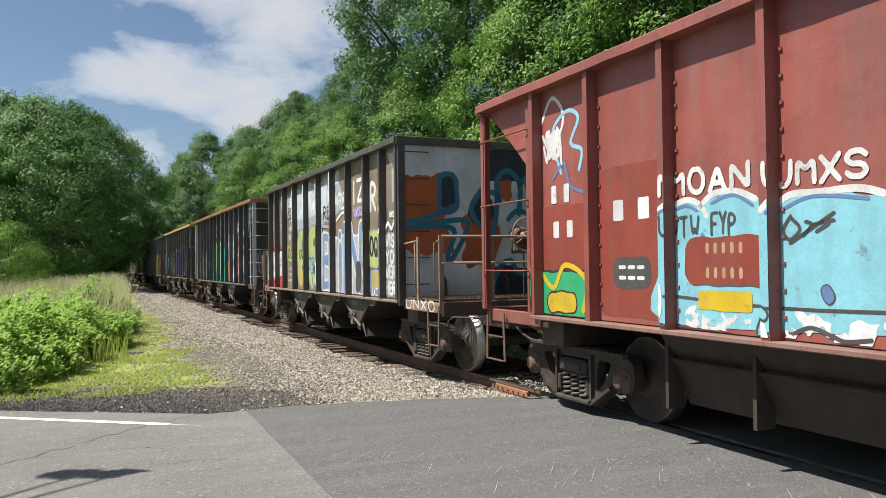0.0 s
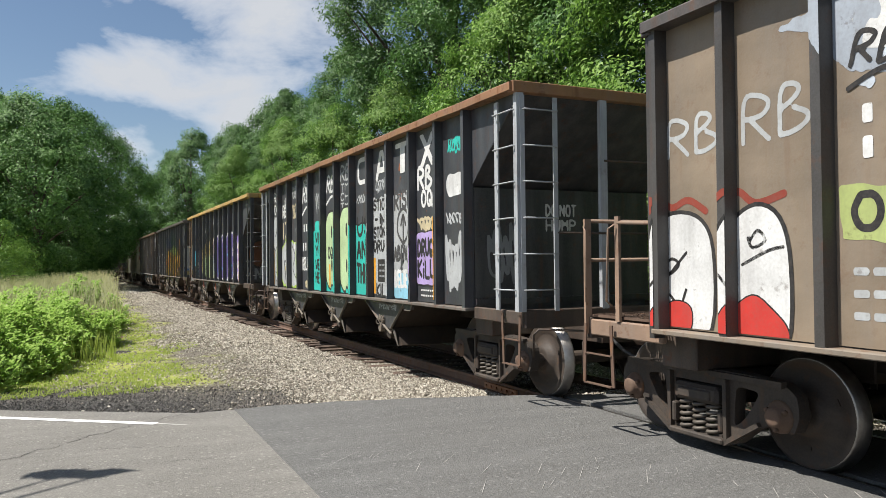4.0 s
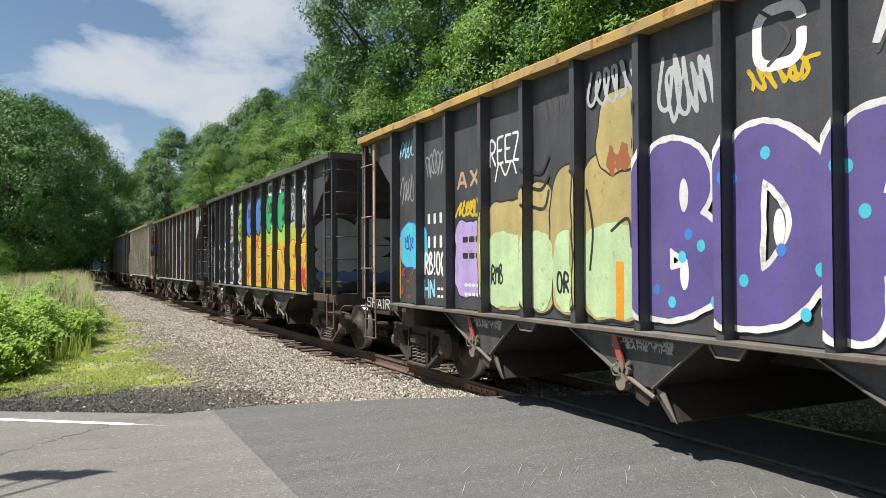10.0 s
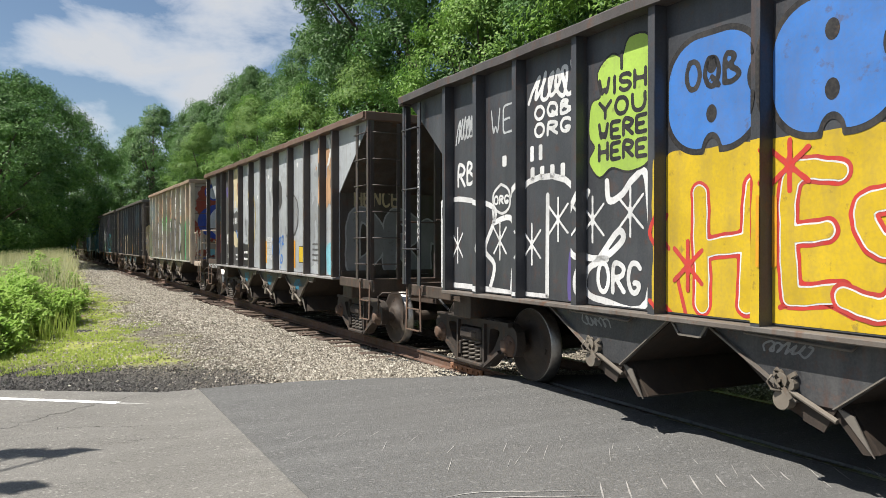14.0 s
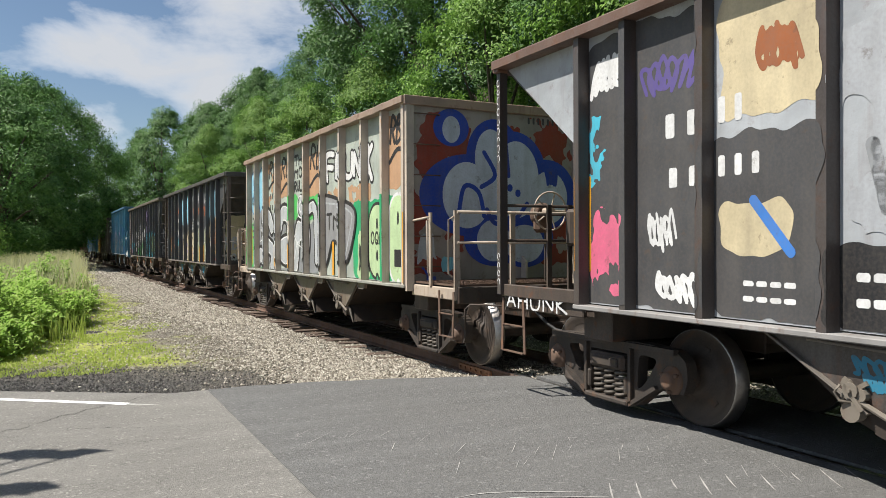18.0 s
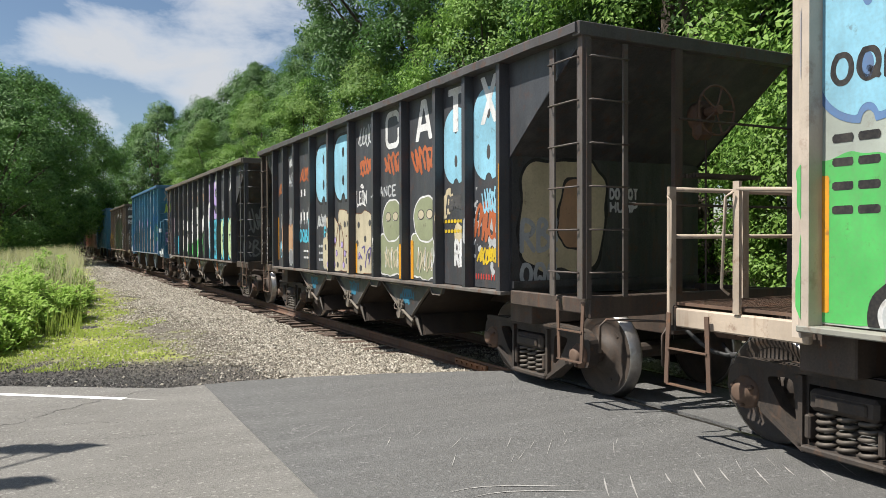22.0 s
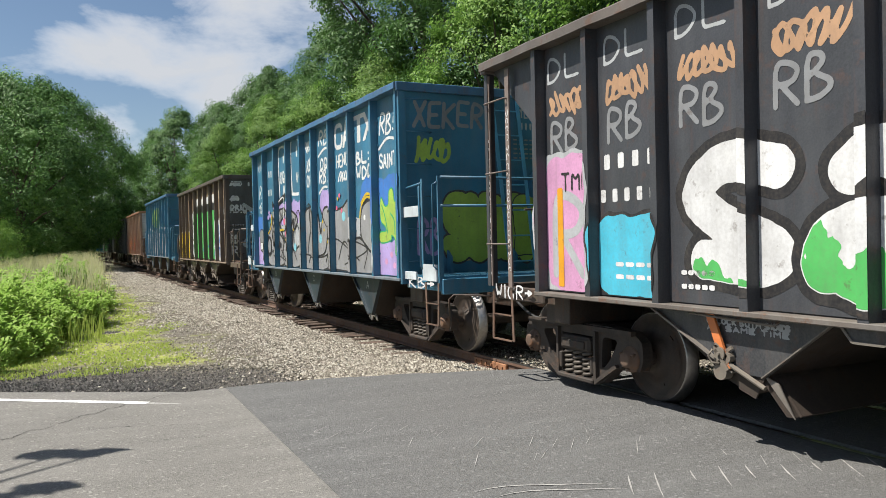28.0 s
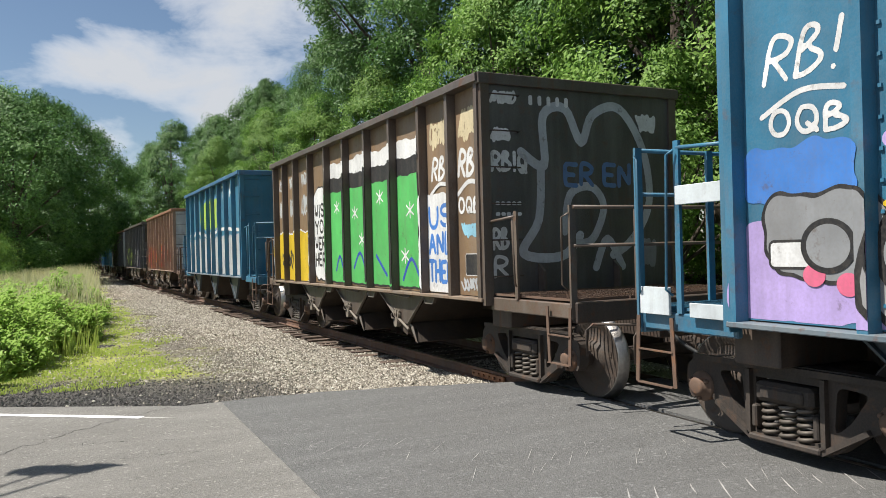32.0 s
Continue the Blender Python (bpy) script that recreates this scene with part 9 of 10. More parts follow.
def paint_saint():
    w = side_wall(8)
    for k in range(9):
        w.tag(k + 0.15, 0.70, k + 0.9, 0.82, "peach" if k != 8 else "silver", 0.022, k)
        w.text("RB", k + 0.2, 0.56 if k in (0, 1, 2, 3, 4) else 0.58, k + 0.75, 0.70, "grey", 0.022)
        w.text("DL", k + 0.15, 0.85, k + 0.8, 0.96, "silver", 0.016)
    w.blob(0.08, 0.0, 0.95, 0.55, "rose", "silver", 0.05, 0.25, 0.06)
    w.text("R", 0.2, 0.05, 0.9, 0.42, "silver", 0.05)
    w.text("TMR", 0.4, 0.40, 0.95, 0.48, "black", 0.014)
    w.strip(0.38, 0.02, 0.42, 0.10)
    w.bars(1.1, 0.46, 1.95, 0.53, 1, 4)
    w.bars(1.05, 0.34, 1.95, 0.40, 1, 5)
    w.blob(1.02, 0.0, 1.98, 0.30, "cyan", "black", 0.03, 0.2, 0.05)
    w.bars(1.3, 0.05, 1.9, 0.14, 2, 4)
    w.bubble("3.22,0.41 2.72,0.44 2.40,0.35 2.71,0.25 3.20,0.18 3.09,0.13 2.49,0.14", "white", "black", 0.165, 0.08, fade="green", high=0.1)
    w.bubble("3.84,0.38 4.07,0.42 4.42,0.34 4.67,0.20 4.57,0.12 4.01,0.09 3.70,0.13/3.93,0.15 3.61,0.12 3.74,0.22 4.31,0.25", "white", "black", 0.165, 0.08, fade="green", high=0.18)
    w.bubble("4.95,0.36 5.36,0.37 5.34,0.31 5.19,0.18 5.16,0.05", "white", "black", 0.18, 0.08, fade="green", high=0.26)
    w.oval(5.18, 0.54, 0.30, 0.29, "white", "black", 0.06)
    w.fat("nt", 5.75, 0.05, 7.95, 0.62, "white", "black", 0.20, 0.09)
    w.patch(5.6, 0.02, 6.6, 0.30, "green", 0.5, 4, 3)
    w.bars(2.2, 0.03, 2.6, 0.12, 2, 5)
    w.line("4.1,0.10 4.3,0.22 4.6,0.20 4.5,0.05", "black", 0.012)
    w.strip(2.9, 0.0, 0.20, 0.04)
    w.strip(5.4, 0.02, 0.24, 0.09)
    w.fat("S", 7.9, 0.44, 8.98, 0.90, "lilac", "violet", 0.13, 0.03)
    w.text("TMH", 7.7, 0.36, 8.2, 0.44, "black", 0.018)
    w.blob(7.95, 0.0, 10.98, 0.46, "cyan", "black", 0.03, 0.1, 0.03)
    w.text("WISH|YOU|WERE|HERE", 8.08, 0.04, 8.95, 0.44, "black", 0.022)
    w.eight(9.06, 0.02, 9.93, 0.46, "mint", "black")
    w.eight(10.06, 0.02, 10.93, 0.46, "mint", "black")
    w.text("OQB", 9.2, 0.20, 9.8, 0.28, "black", 0.02)
    w.text("TMR", 10.2, 0.20, 10.85, 0.28, "black", 0.022)
    w.mark("post", 9.25, 0.78, 9.7, 0.95)
    w.mark("cross", 10.15, 0.76, 10.7, 0.97)
    w.mark("wedge", 8.2, 0.84, 8.7, 0.99)
    w.text("RB", 9.2, 0.54, 9.7, 0.66, "grey", 0.02)


def paint_blue():
    w = side_wall(9)
    w.tag(0.15, 0.82, 0.85, 0.97, "silver", 0.014)
    rb(w, 0.25, 0.52, 0.85, 0.72, "white", 0.020)
    w.text("OQB", 0.3, 0.46, 0.9, 0.53, "white", 0.018)
    w.blob(0.1, 0.30, 1.0, 0.44, "blue", wob=0.06)
    w.blob(0.05, 0.0, 1.6, 0.26, "lilac", "", wob=0.06)
    w.blob(0.25, 0.12, 1.1, 0.32, "grey", "black", 0.03, 0.25, 0.05)
    w.blob(0.3, 0.14, 0.6, 0.20, "white", "black", 0.02, 0.03, 0)
    w.bars(1.15, 0.76, 1.9, 0.83, 1, 4)
    w.bars(1.1, 0.60, 1.9, 0.67, 1, 4)
    w.text("RE", 1.5, 0.48, 1.95, 0.57, "dark", 0.022)
    w.line("2.15,0.56 2.1,0.94 2.5,0.98 2.85,0.90 2.8,0.80 2.95,0.72 2.85,0.58 2.6,0.56 2.5,0.66 2.4,0.57 2.15,0.56", "white", 0.035)
    w.text("OQB", 2.2, 0.68, 2.75, 0.78, "white", 0.022)
    w.oval(2.5, 0.89, 0.045, 0.13, "white")
    w.line("3.12,0.58 3.1,0.98 3.6,0.99 3.9,0.92 3.75,0.82 3.95,0.70 3.7,0.58 3.12,0.58", "white", 0.035)
    w.oval(3.5, 0.90, 0.05, 0.13, "white")
    w.oval(3.5, 0.70, 0.05, 0.13, "white")
    w.tag(4.1, 0.84, 4.9, 0.95, "white", 0.022)
    w.tag(4.15, 0.70, 4.9, 0.82, "white", 0.020, 3)
    w.text("ORG", 4.2, 0.60, 4.9, 0.69, "white", 0.022)
    rb(w, 5.15, 0.80, 5.85, 0.97, "white", 0.024)
    w.text("OQB", 5.25, 0.70, 5.9, 0.78, "white", 0.024)
    rb(w, 5.15, 0.54, 5.7, 0.70, "white", 0.024)
    w.mark("ring", 6.08, 0.80, 6.5, 0.97)
    w.mark("wedge", 6.48, 0.80, 6.95, 0.97)
    w.text("HENCE", 6.15, 0.68, 6.9, 0.77, "white", 0.020)
    w.tag(6.2, 0.57, 6.9, 0.67, "white", 0.020)
    w.mark("post", 7.05, 0.80, 7.48, 0.97)
    w.mark("cross", 7.42, 0.80, 7.92, 0.97)
    w.text("BL:1|WDD", 7.1, 0.57, 7.85, 0.76, "white", 0.026)
    rb(w, 8.1, 0.72, 8.7, 0.92, "white", 0.024)
    w.text("SAINT", 8.1, 0.60, 8.75, 0.69, "white", 0.020)
    # lilac clouds behind a grey lower band of chrome letters
    w.blob(1.9, 0.34, 4.1, 0.52, "lilac", "", wob=0.08)
    w.blob(5.2, 0.40, 6.0, 0.55, "lilac", "", wob=0.07)
    w.blob(7.3, 0.30, 9.0, 0.56, "blue", "", wob=0.08)
    w.blob(1.6, 0.0, 8.0, 0.34, "silver", "", wob=0.04)
    w.shape("1.11,0.02 1.09,0.23 1.55,0.42 2.35,0.47 2.52,0.44 1.89,0.32 2.32,0.22 2.48,0.11 2.29,0.02", "smoke", "black", 0.05)
    w.shape("2.44,0.02 2.54,0.29 2.86,0.44 3.42,0.39 3.32,0.32 2.98,0.28 3.08,0.13 3.66,0.16 3.68,0.03", "smoke", "black", 0.05)
    w.shape("3.81,0.02 3.91,0.29 4.15,0.43 4.96,0.42 5.23,0.24 5.40,0.41 5.75,0.41 5.79,0.26 5.68,0.03", "smoke", "black", 0.05)
    w.shape("5.64,0.03 5.73,0.26 5.88,0.38 6.43,0.41 6.78,0.45 6.92,0.29 6.82,0.18 7.24,0.21 7.79,0.10 7.77,0.01 5.85,0.02", "smoke", "black", 0.05)
    w.line("1.38,0.09 1.66,0.38 2.31,0.43/2.68,0.07 2.88,0.37 3.29,0.37/4.02,0.05 4.15,0.37 4.81,0.39/5.86,0.07 5.95,0.33 6.68,0.41/6.98,0.16 7.32,0.16 7.70,0.07/5.37,0.06 5.50,0.38", "silver", 0.020)
    w.line("6.80,0.21 7.56,0.15 6.89,0.08 6.50,0.05/1.13,0.16 2.30,0.07 3.28,-0.01/3.99,0.11 5.24,0.09 5.86,0.14/7.25,0.24 7.56,0.15 7.40,0.03", "black", 0.012)
    w.shape("7.32,0.32 7.42,0.40 7.67,0.43 7.83,0.40 7.82,0.15 7.52,0.18 7.34,0.23", "smoke", "black", 0.05)
    w.line("7.27,0.34 7.34,0.41 7.58,0.46 7.83,0.44/7.34,0.43 7.58,0.48 7.82,0.46", "yellow", 0.022)
    w.oval(7.48, 0.34, 0.05, 0.05, "white")
    w.line("2.0,0.40 2.6,0.20 3.2,0.38 3.0,0.14/4.4,0.44 4.6,0.10", "black", 0.03)
    w.line("2.2,0.08 2.7,0.26 3.4,0.06/4.3,0.05 4.8,0.2/5.5,0.06 6.0,0.22 7.2,0.08", "black", 0.011)
    for p, v in ((2.6, 0.22), (3.2, 0.30), (4.55, 0.26), (5.35, 0.34), (5.42, 0.28), (6.2, 0.48), (4.9, 0.10), (5.6, 0.20)):
        w.oval(p, v, 0.04, 0.035, "yellow", name="graffiti_dot")
    for p, v in ((2.75, 0.24), (6.15, 0.42), (6.4, 0.40), (7.9, 0.26), (4.6, 0.04), (6.3, 0.50)):
        w.oval(p, v, 0.05, 0.045, "pink", name="graffiti_dot")
    for p, v in ((3.3, 0.16), (5.2, 0.22), (6.5, 0.36)):
        w.oval(p, v, 0.10, 0.09, "turquoise", name="graffiti_dot")
    w.blob(8.02, 0.0, 8.98, 0.20, "lilac", "", wob=0.06)
    w.shape("8.14,0.44 8.28,0.39 8.42,0.40 8.45,0.47 8.58,0.48 8.63,0.41 8.74,0.42 8.72,0.34 8.87,0.31 8.85,0.14 8.66,0.12 8.66,0.20 8.51,0.23 8.47,0.20 8.11,0.19 8.06,0.24 8.32,0.25 8.29,0.28 8.12,0.32", "lime", "emerald", 0.022)
    w.line("8.17,0.40 8.29,0.33 8.38,0.24/8.48,0.35 8.62,0.31 8.64,0.23/8.77,0.39 8.74,0.29", "emerald", 0.014)
    for p, v in ((8.3, 0.08), (8.5, 0.12), (8.6, 0.06), (8.75, 0.10)):
        w.oval(p, v, 0.06, 0.05, "rose", name="graffiti_dot")
    w.line("1.5,0.25 1.7,0.42 2.0,0.52 2.5,0.57 2.95,0.58", "black", 0.06)
    w.line("2.15,0.30 2.45,0.305", "yellow", 0.025)
    w.line("1.5,0.25 1.85,0.21 2.15,0.18", "black", 0.07)
    w.line("2.1,0.54 2.5,0.56 2.45,0.36/2.8,0.30 2.95,0.36", "white", 0.018)
    w.line("1.45,0.44 1.40,0.34 1.1,0.28/1.52,0.46 1.46,0.36", "yellow", 0.02)
    for p, v in ((2.52, 0.37), (2.62, 0.27), (2.70, 0.35), (0.62, 0.12), (0.85, 0.10)):
        w.oval(p, v, 0.09, 0.08, "pink", name="graffiti_dot")
    for p, v in ((1.15, 0.42), (1.25, 0.46), (1.34, 0.43)):
        w.oval(p, v, 0.07, 0.06, "lilac", name="graffiti_dot")
    w.oval(0.72, 0.19, 0.17, 0.15, "grey", "black", 0.04)
    w.oval(1.2, 0.17, 0.14, 0.17, "grey", "black", 0.07)
    for run in ("1.4,0.12 1.9,0.16", "1.85,0.15 1.8,0.02", "2.2,0.14 2.55,0.06 2.65,0.01", "2.55,0.06 2.8,0.22", "2.1,0.50 2.25,0.42 2.45,0.47", "2.25,0.42 2.2,0.35", "3.2,0.30 3.5,0.44 3.9,0.40", "4.2,0.10 4.5,0.28 4.9,0.22", "5.2,0.44 5.6,0.30 5.9,0.42", "6.2,0.08 6.5,0.20 6.9,0.10"):
        w.line(run, "black", 0.013)
    for run in ("3.1,0.12 3.4,0.34 3.8,0.20", "4.1,0.42 4.4,0.48 4.8,0.38", "5.1,0.10 5.5,0.14 5.7,0.36"):
        w.line(run, "black", 0.016)
    e = end_wall(9)
    e.text("XEKER", 0.3, 0.80, 2.9, 0.95, "grey", 0.03, slant=0.1)
    e.stencil("TLTX", 4.3, 0.88, 5.0, 0.93, "silver")
    e.bars(4.3, 0.81, 5.0, 0.86, 1, 4, "silver")
    e.bars(4.0, 0.64, 5.3, 0.77, 5, 6, "grey")
    e.tag(0.3, 0.60, 1.7, 0.76, "lime", 0.03, 2)
    e.blob(1.5, 0.08, 5.0, 0.42, "sand", "", wob=0.05)
    e.fat("SU&R", 1.5, 0.09, 4.6, 0.42, "lime", "dark", 0.15, 0.03)
    e.blob(4.0, 0.10, 5.0, 0.44, "lime", "dark", 0.02)
    e.text("RB", 0.4, 0.10, 1.3, 0.32, "lilac", 0.03)


def paint_brown():
    w = side_wall(10)
    w.blob(0.05, 0.0, 2.95, 0.40, "yellow", "white", 0.03, 0.1, 0.05)
    w.tag(0.3, 0.08, 1.8, 0.26, "black", 0.03)
    for p in (0.2, 1.2, 2.2):
        w.tag(p, 0.52, p + 0.6, 0.72, "silver", 0.024, 3)
        w.tag(p, 0.76, p + 0.6, 0.90, "silver", 0.018, 5)
    w.blob(3.05, 0.02, 3.95, 0.72, "white", "black", 0.03, 0.3, 0.05)
    w.text("WISH|YOU|WERE|HERE", 3.1, 0.12, 3.92, 0.62, "black", 0.024)
    w.blob(4.02, 0.02, 7.98, 0.66, "green", "black", 0.03, 0.06, 0.02)
    w.blob(4.02, 0.74, 7.98, 0.86, "white", "", 0, 0.1, 0.05, 4)
    w.blob(4.02, 0.66, 7.98, 0.76, "black", "", 0, 0.05, 0.03, 6)
    w.line("5.0,0.05 5.0,0.66/6.0,0.05 6.0,0.66/7.0,0.05 7.0,0.66", "black", 0.05)
    for p, v in ((4.4, 0.55), (5.3, 0.48), (5.6, 0.30), (6.4, 0.56), (7.5, 0.45), (7.3, 0.20)):
        w.text("*", p - 0.2, v - 0.05, p + 0.2, v + 0.05, "white", 0.014)
    w.line("4.3,0.1 4.5,0.2 4.7,0.08/5.2,0.12 5.5,0.22 5.8,0.06/6.2,0.2 6.6,0.08/7.2,0.06 7.5,0.18 7.8,0.05", "royal", 0.028)
    w.blob(7.98, 0.0, 8.96, 0.52, "white", "", 0.02, 0.15, 0.05)
    w.text("US|AND|THEM", 8.08, 0.05, 8.9, 0.48, "blue", 0.03)
    w.tag(8.15, 0.74, 8.85, 0.92, "cream", 0.026)
    rb(w, 8.2, 0.52, 8.8, 0.72, "white", 0.026)
    w.tag(9.15, 0.74, 9.75, 0.94, "cream", 0.026, 3)
    rb(w, 9.1, 0.50, 9.75, 0.72, "white", 0.03)
    w.text("OQB", 9.1, 0.40, 9.8, 0.48, "white", 0.026)
    w.tag(9.2, 0.28, 9.7, 0.36, "sky", 0.02)
    w.blob(9.3, 0.10, 9.7, 0.20, "black", "white", 0.01, 0.01, 0)
    w.tag(9.15, 0.02, 9.75, 0.09, "silver", 0.018)
    e = end_wall(10)
    e.line("1.0,0.68 1.7,0.62 1.7,0.86 2.4,0.90 2.9,0.74 3.3,0.88 4.2,0.92 5.0,0.72 5.2,0.45 4.6,0.26 3.9,0.18", "chalk", 0.06)
    e.line("1.6,0.62 1.5,0.36 1.0,0.20 2.2,0.18 2.8,0.28", "chalk", 0.06)
    e.line("2.3,0.30 2.5,0.48 3.2,0.52 3.6,0.42 3.2,0.26 2.6,0.24/3.3,0.12 3.7,0.26 4.2,0.12", "chalk", 0.055)
    e.text("ER EN", 2.3, 0.52, 4.6, 0.64, "denim", 0.03)
    e.tag(0.1, 0.90, 0.9, 0.97, "white", 0.018)
    e.bars(1.2, 0.90, 2.6, 0.96, 1, 5, "white")
    e.tag(0.1, 0.72, 0.7, 0.80, "white", 0.02, 2)
    e.text("RB!Q", 0.1, 0.58, 1.2, 0.68, "white", 0.024)
    e.bars(0.2, 0.36, 1.0, 0.46, 2, 5, "white")
    e.text("RB|R", 0.1, 0.08, 0.6, 0.34, "white", 0.022)
    e.tag(4.8, 0.80, 5.5, 0.90, "white", 0.024)
    e.tag(4.8, 0.10, 5.4, 0.26, "grey", 0.03)


def paint_ends():
    """Tags on the shaded bulkheads under the slope sheets."""
    def bulkhead(i, n=6):
        car, lines, mid = CARS[i]
        y = lines[-1] - 0.012
        return Wall(car, [(-1.43 + 2.86 * k / n) for k in range(n + 1)], TRAIN[i][4] - 0.95, lambda s, z, out: (s, y - out + 0.005, z), ribs=False, cell=0.022)
    e = bulkhead(3)
    e.oval(1.2, 0.55, 0.42, 0.42, "umber", "black", 0.05)
    e.oval(2.5, 0.40, 0.30, 0.36, "umber", "black", 0.05)
    e.line("0.6,0.9 1.4,0.98 2.4,0.85 3.4,0.95/1.0,0.3 1.6,0.5 1.2,0.75", "black", 0.04)
    e.text("HN", 0.2, 0.05, 1.2, 0.3, "grey", 0.03)
    e.text("RB", 4.4, 0.1, 5.4, 0.5, "silver", 0.03)
    e.bars(3.6, 0.5, 4.6, 0.95, 5, 4, "grey")
    e = bulkhead(4)
    e.text("STEAL", 1.8, 0.86, 5.6, 1.1, "grey", 0.035)
    e.fat("SEP", 0.1, 0.28, 5.6, 0.86, "silver", "black", 0.20, 0.035)
    e.blob(0.1, 0.12, 5.6, 0.26, "denim", "", wob=0.08)
    e.tag(0.2, 0.02, 1.2, 0.2, "sand", 0.03)
    e = bulkhead(7)
    e.blob(0.2, 0.1, 2.8, 0.95, "cream", "black", 0.04, 0.5, 0.1, 3)
    e.blob(1.4, 0.3, 2.2, 0.8, "peach", "black", 0.03, 0.3, 0.06)
    e.text("RB!", 0.2, 0.25, 1.4, 0.5, "silver", 0.03)
    e.text("OQB", 0.2, 0.02, 1.4, 0.18, "silver", 0.026)
    e.stencil("DO NOT|HUMP", 2.95, 0.55, 3.9, 0.75)
    e = bulkhead(8)
    e.tag(0.3, 0.4, 1.9, 0.9, "grey", 0.02)
    e.text("RB", 0.3, 0.05, 1.4, 0.35, "grey", 0.026)
    e.stencil("DO NOT|HUMP", 2.3, 0.6, 3.4, 0.85)
    e = bulkhead(5)
    e.text("HENCE", 0.5, 0.75, 2.4, 0.95, "cream", 0.02)
    e.fat("DRM", 0.3, 0.05, 4.8, 0.7, "grey", "silver", 0.12, 0.03)
    e = bulkhead(2)
    e.tag(0.3, 0.1, 1.6, 0.7, "grey", 0.02)
    e.stencil("DO NOT|HUMP", 2.3, 0.6, 3.4, 0.85)


def paint_bays():
    """Notices and tags on the side plates of the discharge bays."""
    for i in (1, 2, 3, 4, 5, 7, 8):
        car, lines, mid = CARS[i]
        for k in range(3):
            yl = lines[0] - BAYS[i][1] - BAYS[i][2] * k
            e = Wall(car, [-yl - 0.5, -yl, -yl + 0.5, -yl + 1.0], SILL + 0.56, lambda s, z, out: (-1.437 - out + 0.008, -s, z - 0.52), ribs=False, cell=0.011)
            if i in (2, 3, 8):
                e.stencil("UNLOCK BOTH SIDES|AT SAME TIME", 0.65, 0.68, 2.3, 0.92, "silver", 0.007)
            elif i in (5, 7):
                e.tag(0.9, 0.45, 1.9, 0.85, "azure", 0.014, k)
                e.tag(1.1, 0.30, 1.6, 0.60, "azure", 0.012, k + 4)
            else:
                e.tag(0.6, 0.65, 1.5, 0.9, "grey", 0.007, k)
    car, lines, mid = CARS[9]
    for k, letter in enumerate("BCA"):
        yc = lines[0] - 1.75 - 3.2 * k
        e = Wall(car, [-yc - 0.2, -yc, -yc + 0.2], SILL + 0.40, lambda s, z, out: (-1.43 - out + 0.008, -s, z - 0.40), ribs=False, cell=0.011)
        e.stencil(letter, 0.6, 0.45, 1.4, 0.9, "silver", 0.009)


def paint_far():
    w = side_wall(11)
    w.blob(3.0, 0.52, 6.0, 0.86, "lime", "blue", 0.05, 0.1, 0.06)
    w.blob(4.3, 0.6, 4.7, 0.74, "royal", wob=0.03)
    w.blob(0.2, 0.0, 8.7, 0.42, "silver", "", wob=0.08)
    for k in range(8):
        w.blob(0.4 + k, 0.05, 0.85 + k, 0.36, ("blue", "royal", "white", "dark", "blue", "grey", "violet", "white")[k], wob=0.05)
    w.line("0.3,0.44 2,0.50 4,0.44 6,0.5 8.6,0.46", "white", 0.05)
    w.mark("post", 6.2, 0.82, 6.7, 0.97)
    w.mark("wedge", 7.2, 0.82, 7.7, 0.97)
    w = side_wall(12)
    w.fat("RED&S", 0.3, 0.05, 6.5, 0.42, "red", "orange", 0.11, 0.05)
    w.tag(6.8, 0.1, 9.5, 0.4, "brick", 0.05)
    w = side_wall(13)
    w.fat("GRN", 1.0, 0.04, 6.0, 0.46, "lime", "black", 0.16, 0.06)
    w.blob(6.3, 0.04, 9.0, 0.44, "silver", "violet", 0.05)
    w = side_wall(14)
    w.blob(1.0, 0.04, 6.5, 0.46, "green", "silver", 0.06)
    w = side_wall(15)
    w.blob(2.0, 0.04, 7.0, 0.40, "cyan", "royal", 0.06)
    w = side_wall(16)
    w.blob(3.0, 0.04, 7.5, 0.42, "lilac", "white", 0.06)
    w = side_wall(17)
    w.blob(1.0, 0.04, 5.5, 0.46, "blue", "black", 0.06)


def post_scribble(car, x, y, z0, z1, colour, seed, wide=0.05):
    """A tag running down a post, as small looping strokes."""
    rnd = random.Random(seed)
    bm = bmesh.new()
    z = z1
    while z > z0:
        k = rnd.choice((3, 4, 5))
        h = rnd.uniform(0.06, 0.10)
        a0, turn = rnd.uniform(0, 6), rnd.choice((-1, 1)) * rnd.uniform(3.5, 5.5)
        rows = []
        for j in range(k * 2 + 1):
            a = a0 + turn * j / (k * 2)
            q = Vector((x, y + wide * 0.42 * math.cos(a), z - h / 2 + h * 0.42 * math.sin(a)))
            o = Vector((0, math.cos(a), math.sin(a))) * 0.006
            rows.append([bm.verts.new(q - o), bm.verts.new(q + o)])
        for p, q in zip(rows, rows[1:]):
            bm.faces.new((p[0], p[1], q[1], q[0]))
        z -= h + rnd.uniform(0.01, 0.03)
    put("graffiti_line", finish(bm, spray(INK[colour])), car, None, "small sprayed tag down the post")


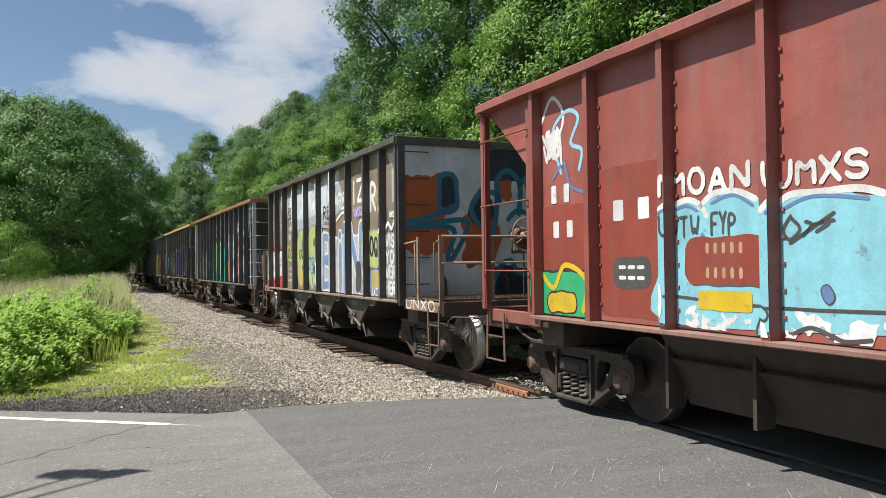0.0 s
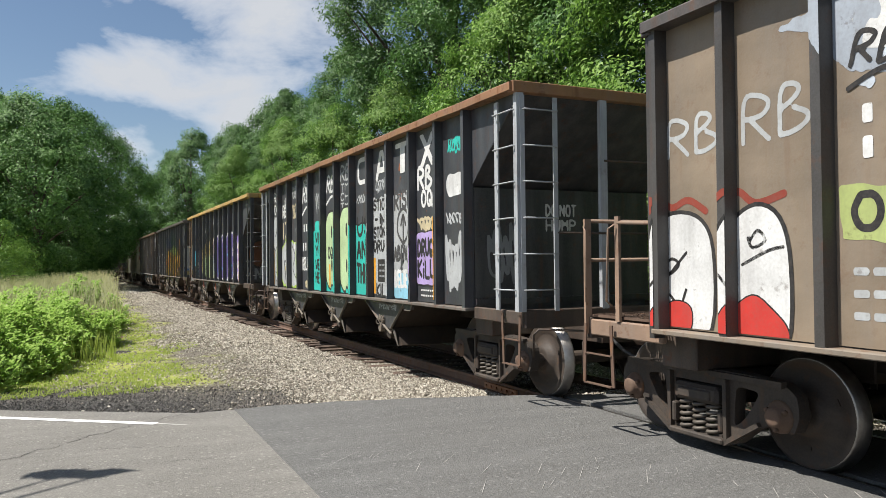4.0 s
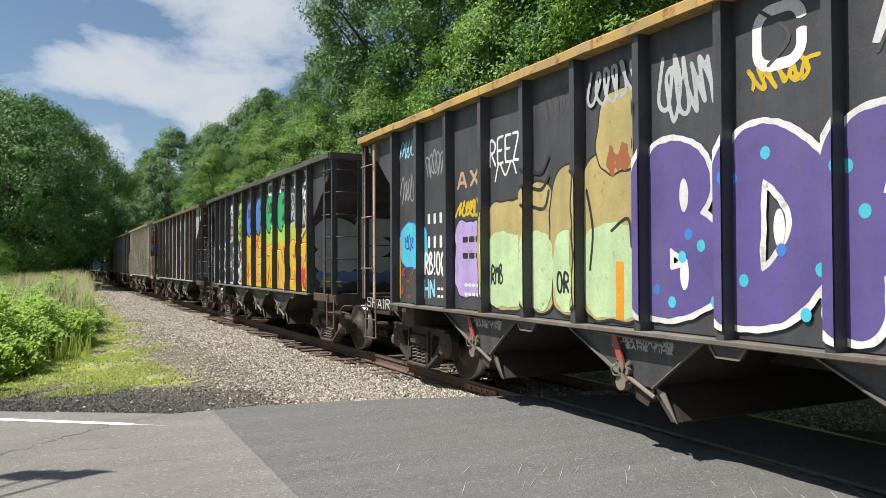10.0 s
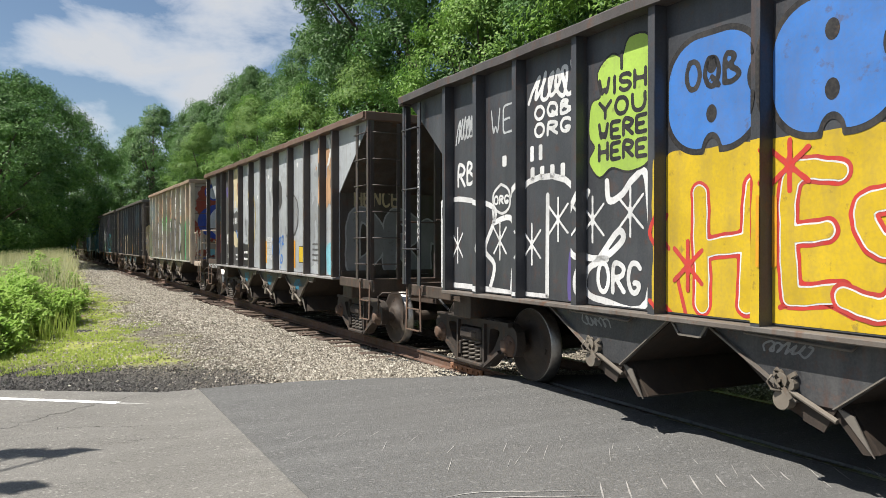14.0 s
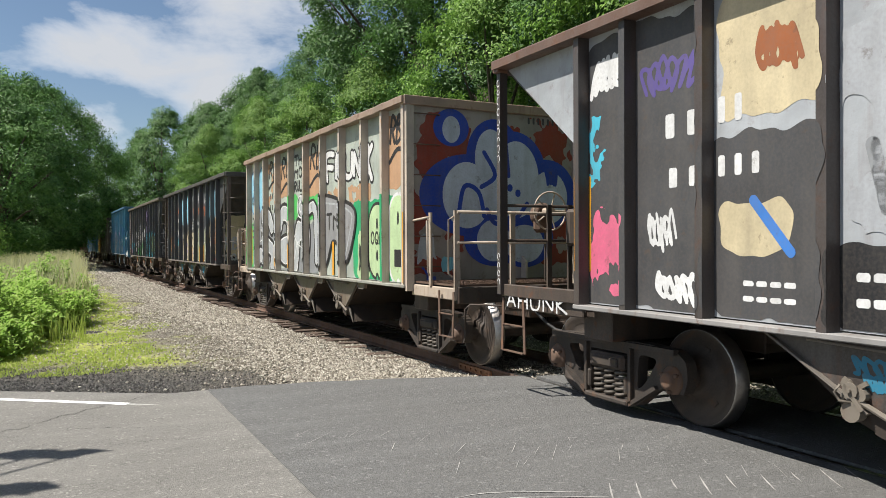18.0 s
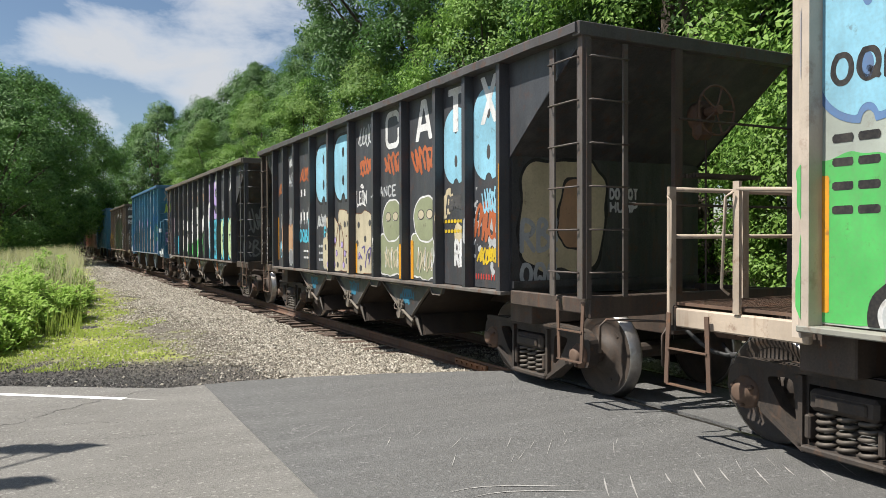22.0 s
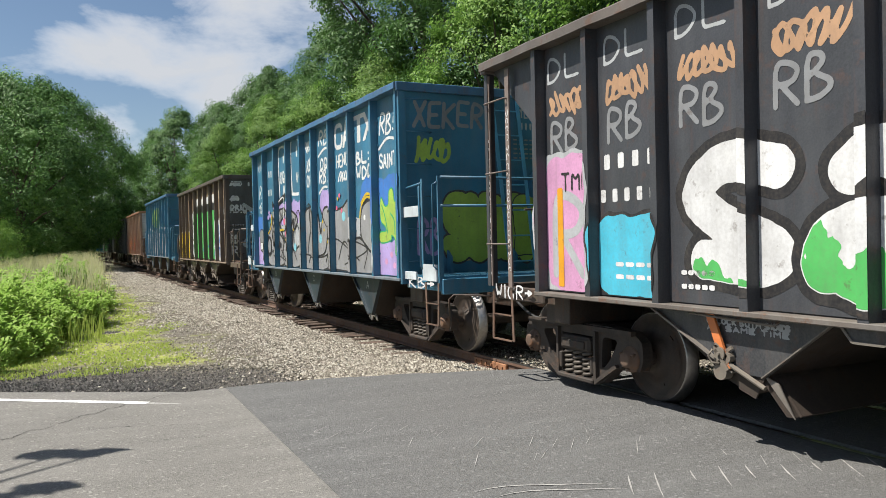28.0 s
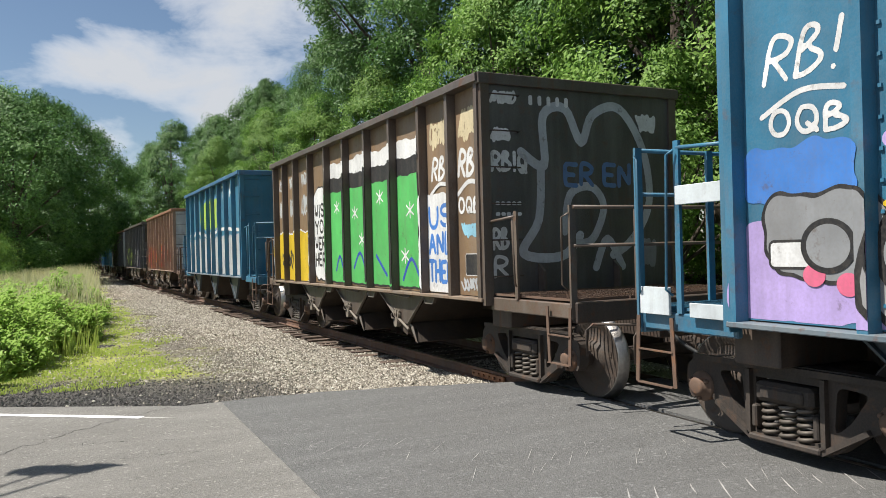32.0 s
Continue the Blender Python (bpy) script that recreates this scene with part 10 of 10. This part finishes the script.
def paint_posts():
    for i, spans in ((3, ((0.06, 1.5, 3.5), (0.52, 1.2, 2.9))), (5, ((0.04, 2.7, 3.6), (0.04, 1.25, 1.6))), (8, ((0.06, 1.3, 2.9), (0.52, 1.3, 3.2))), (4, ((0.06, 1.4, 2.2), (0.52, 1.8, 3.0))), (7, ((0.06, 1.4, 2.6), (0.52, 1.2, 2.0)))):
        label, corners, boxed, n, top, coat, ends, narrow = TRAIN[i]
        car, lines, mid = CARS[i]
        for k, (d, z0, z1) in enumerate(spans):
            post_scribble(car, -1.553 if i == 5 else -1.5425, corners[1] - mid - d, z0, z1, "white", 10 * i + k, 0.06)
    # broad tags along the deck's edge
    for i, text, colour in ((5, "AHUNK", "white"), (8, "WIGR>", "white"), (3, "SPAIR", "silver"), (1, "UNXO", "white"), (9, "KB>", "white")):
        label, corners, boxed, n, top, coat, ends, narrow = TRAIN[i]
        car, lines, mid = CARS[i]
        rear = i in (5, 8, 3)
        y0, y1 = (corners[1] - mid - 0.05, boxed[1] - mid + 0.1) if rear else (boxed[0] - mid - 0.1, corners[0] - mid + 0.1)
        e = Wall(car, [-y0, (-y0 - y1) / 2, -y1], SILL + 0.30, lambda s, z, out: (-1.505 - out + 0.012, -s, z - 0.155), ribs=False, cell=0.010)
        e.text(text, 0.1, 0.05, 1.9, 0.95, colour, 0.013)


for job in (paint_red, paint_tan, paint_teal, paint_purple, paint_yellow, paint_silver, paint_pale, paint_cream, paint_saint, paint_blue, paint_brown, paint_ends, paint_bays, paint_far, paint_posts):
    job()


# ---- motion ----
def car_pose(mid, length, t):
    p = mid - gone(t)
    a, b = on_track(p - length / 2 + 1.5), on_track(p + length / 2 - 1.5)
    d = b - a
    return Matrix.Translation((a + b) / 2) @ Matrix.Rotation(math.atan2(-d.x, d.y), 4, "Z")


def motions():
    times = [0.5 * i for i in range(65)]
    for car, mid, length in MOVERS:
        walk(car, [(t, car_pose(mid, length, t)) for t in times])
    ticks = [0.15 * i for i in range(214)] + [32.0]
    turns = [gone(t) / WHEEL_R for t in ticks]
    for w, y in SPINNERS:
        walk(w, [(t, Matrix.Translation((0, y, WHEEL_R)) @ Matrix.Rotation(a, 4, "X")) for t, a in zip(ticks, turns)])


motions()
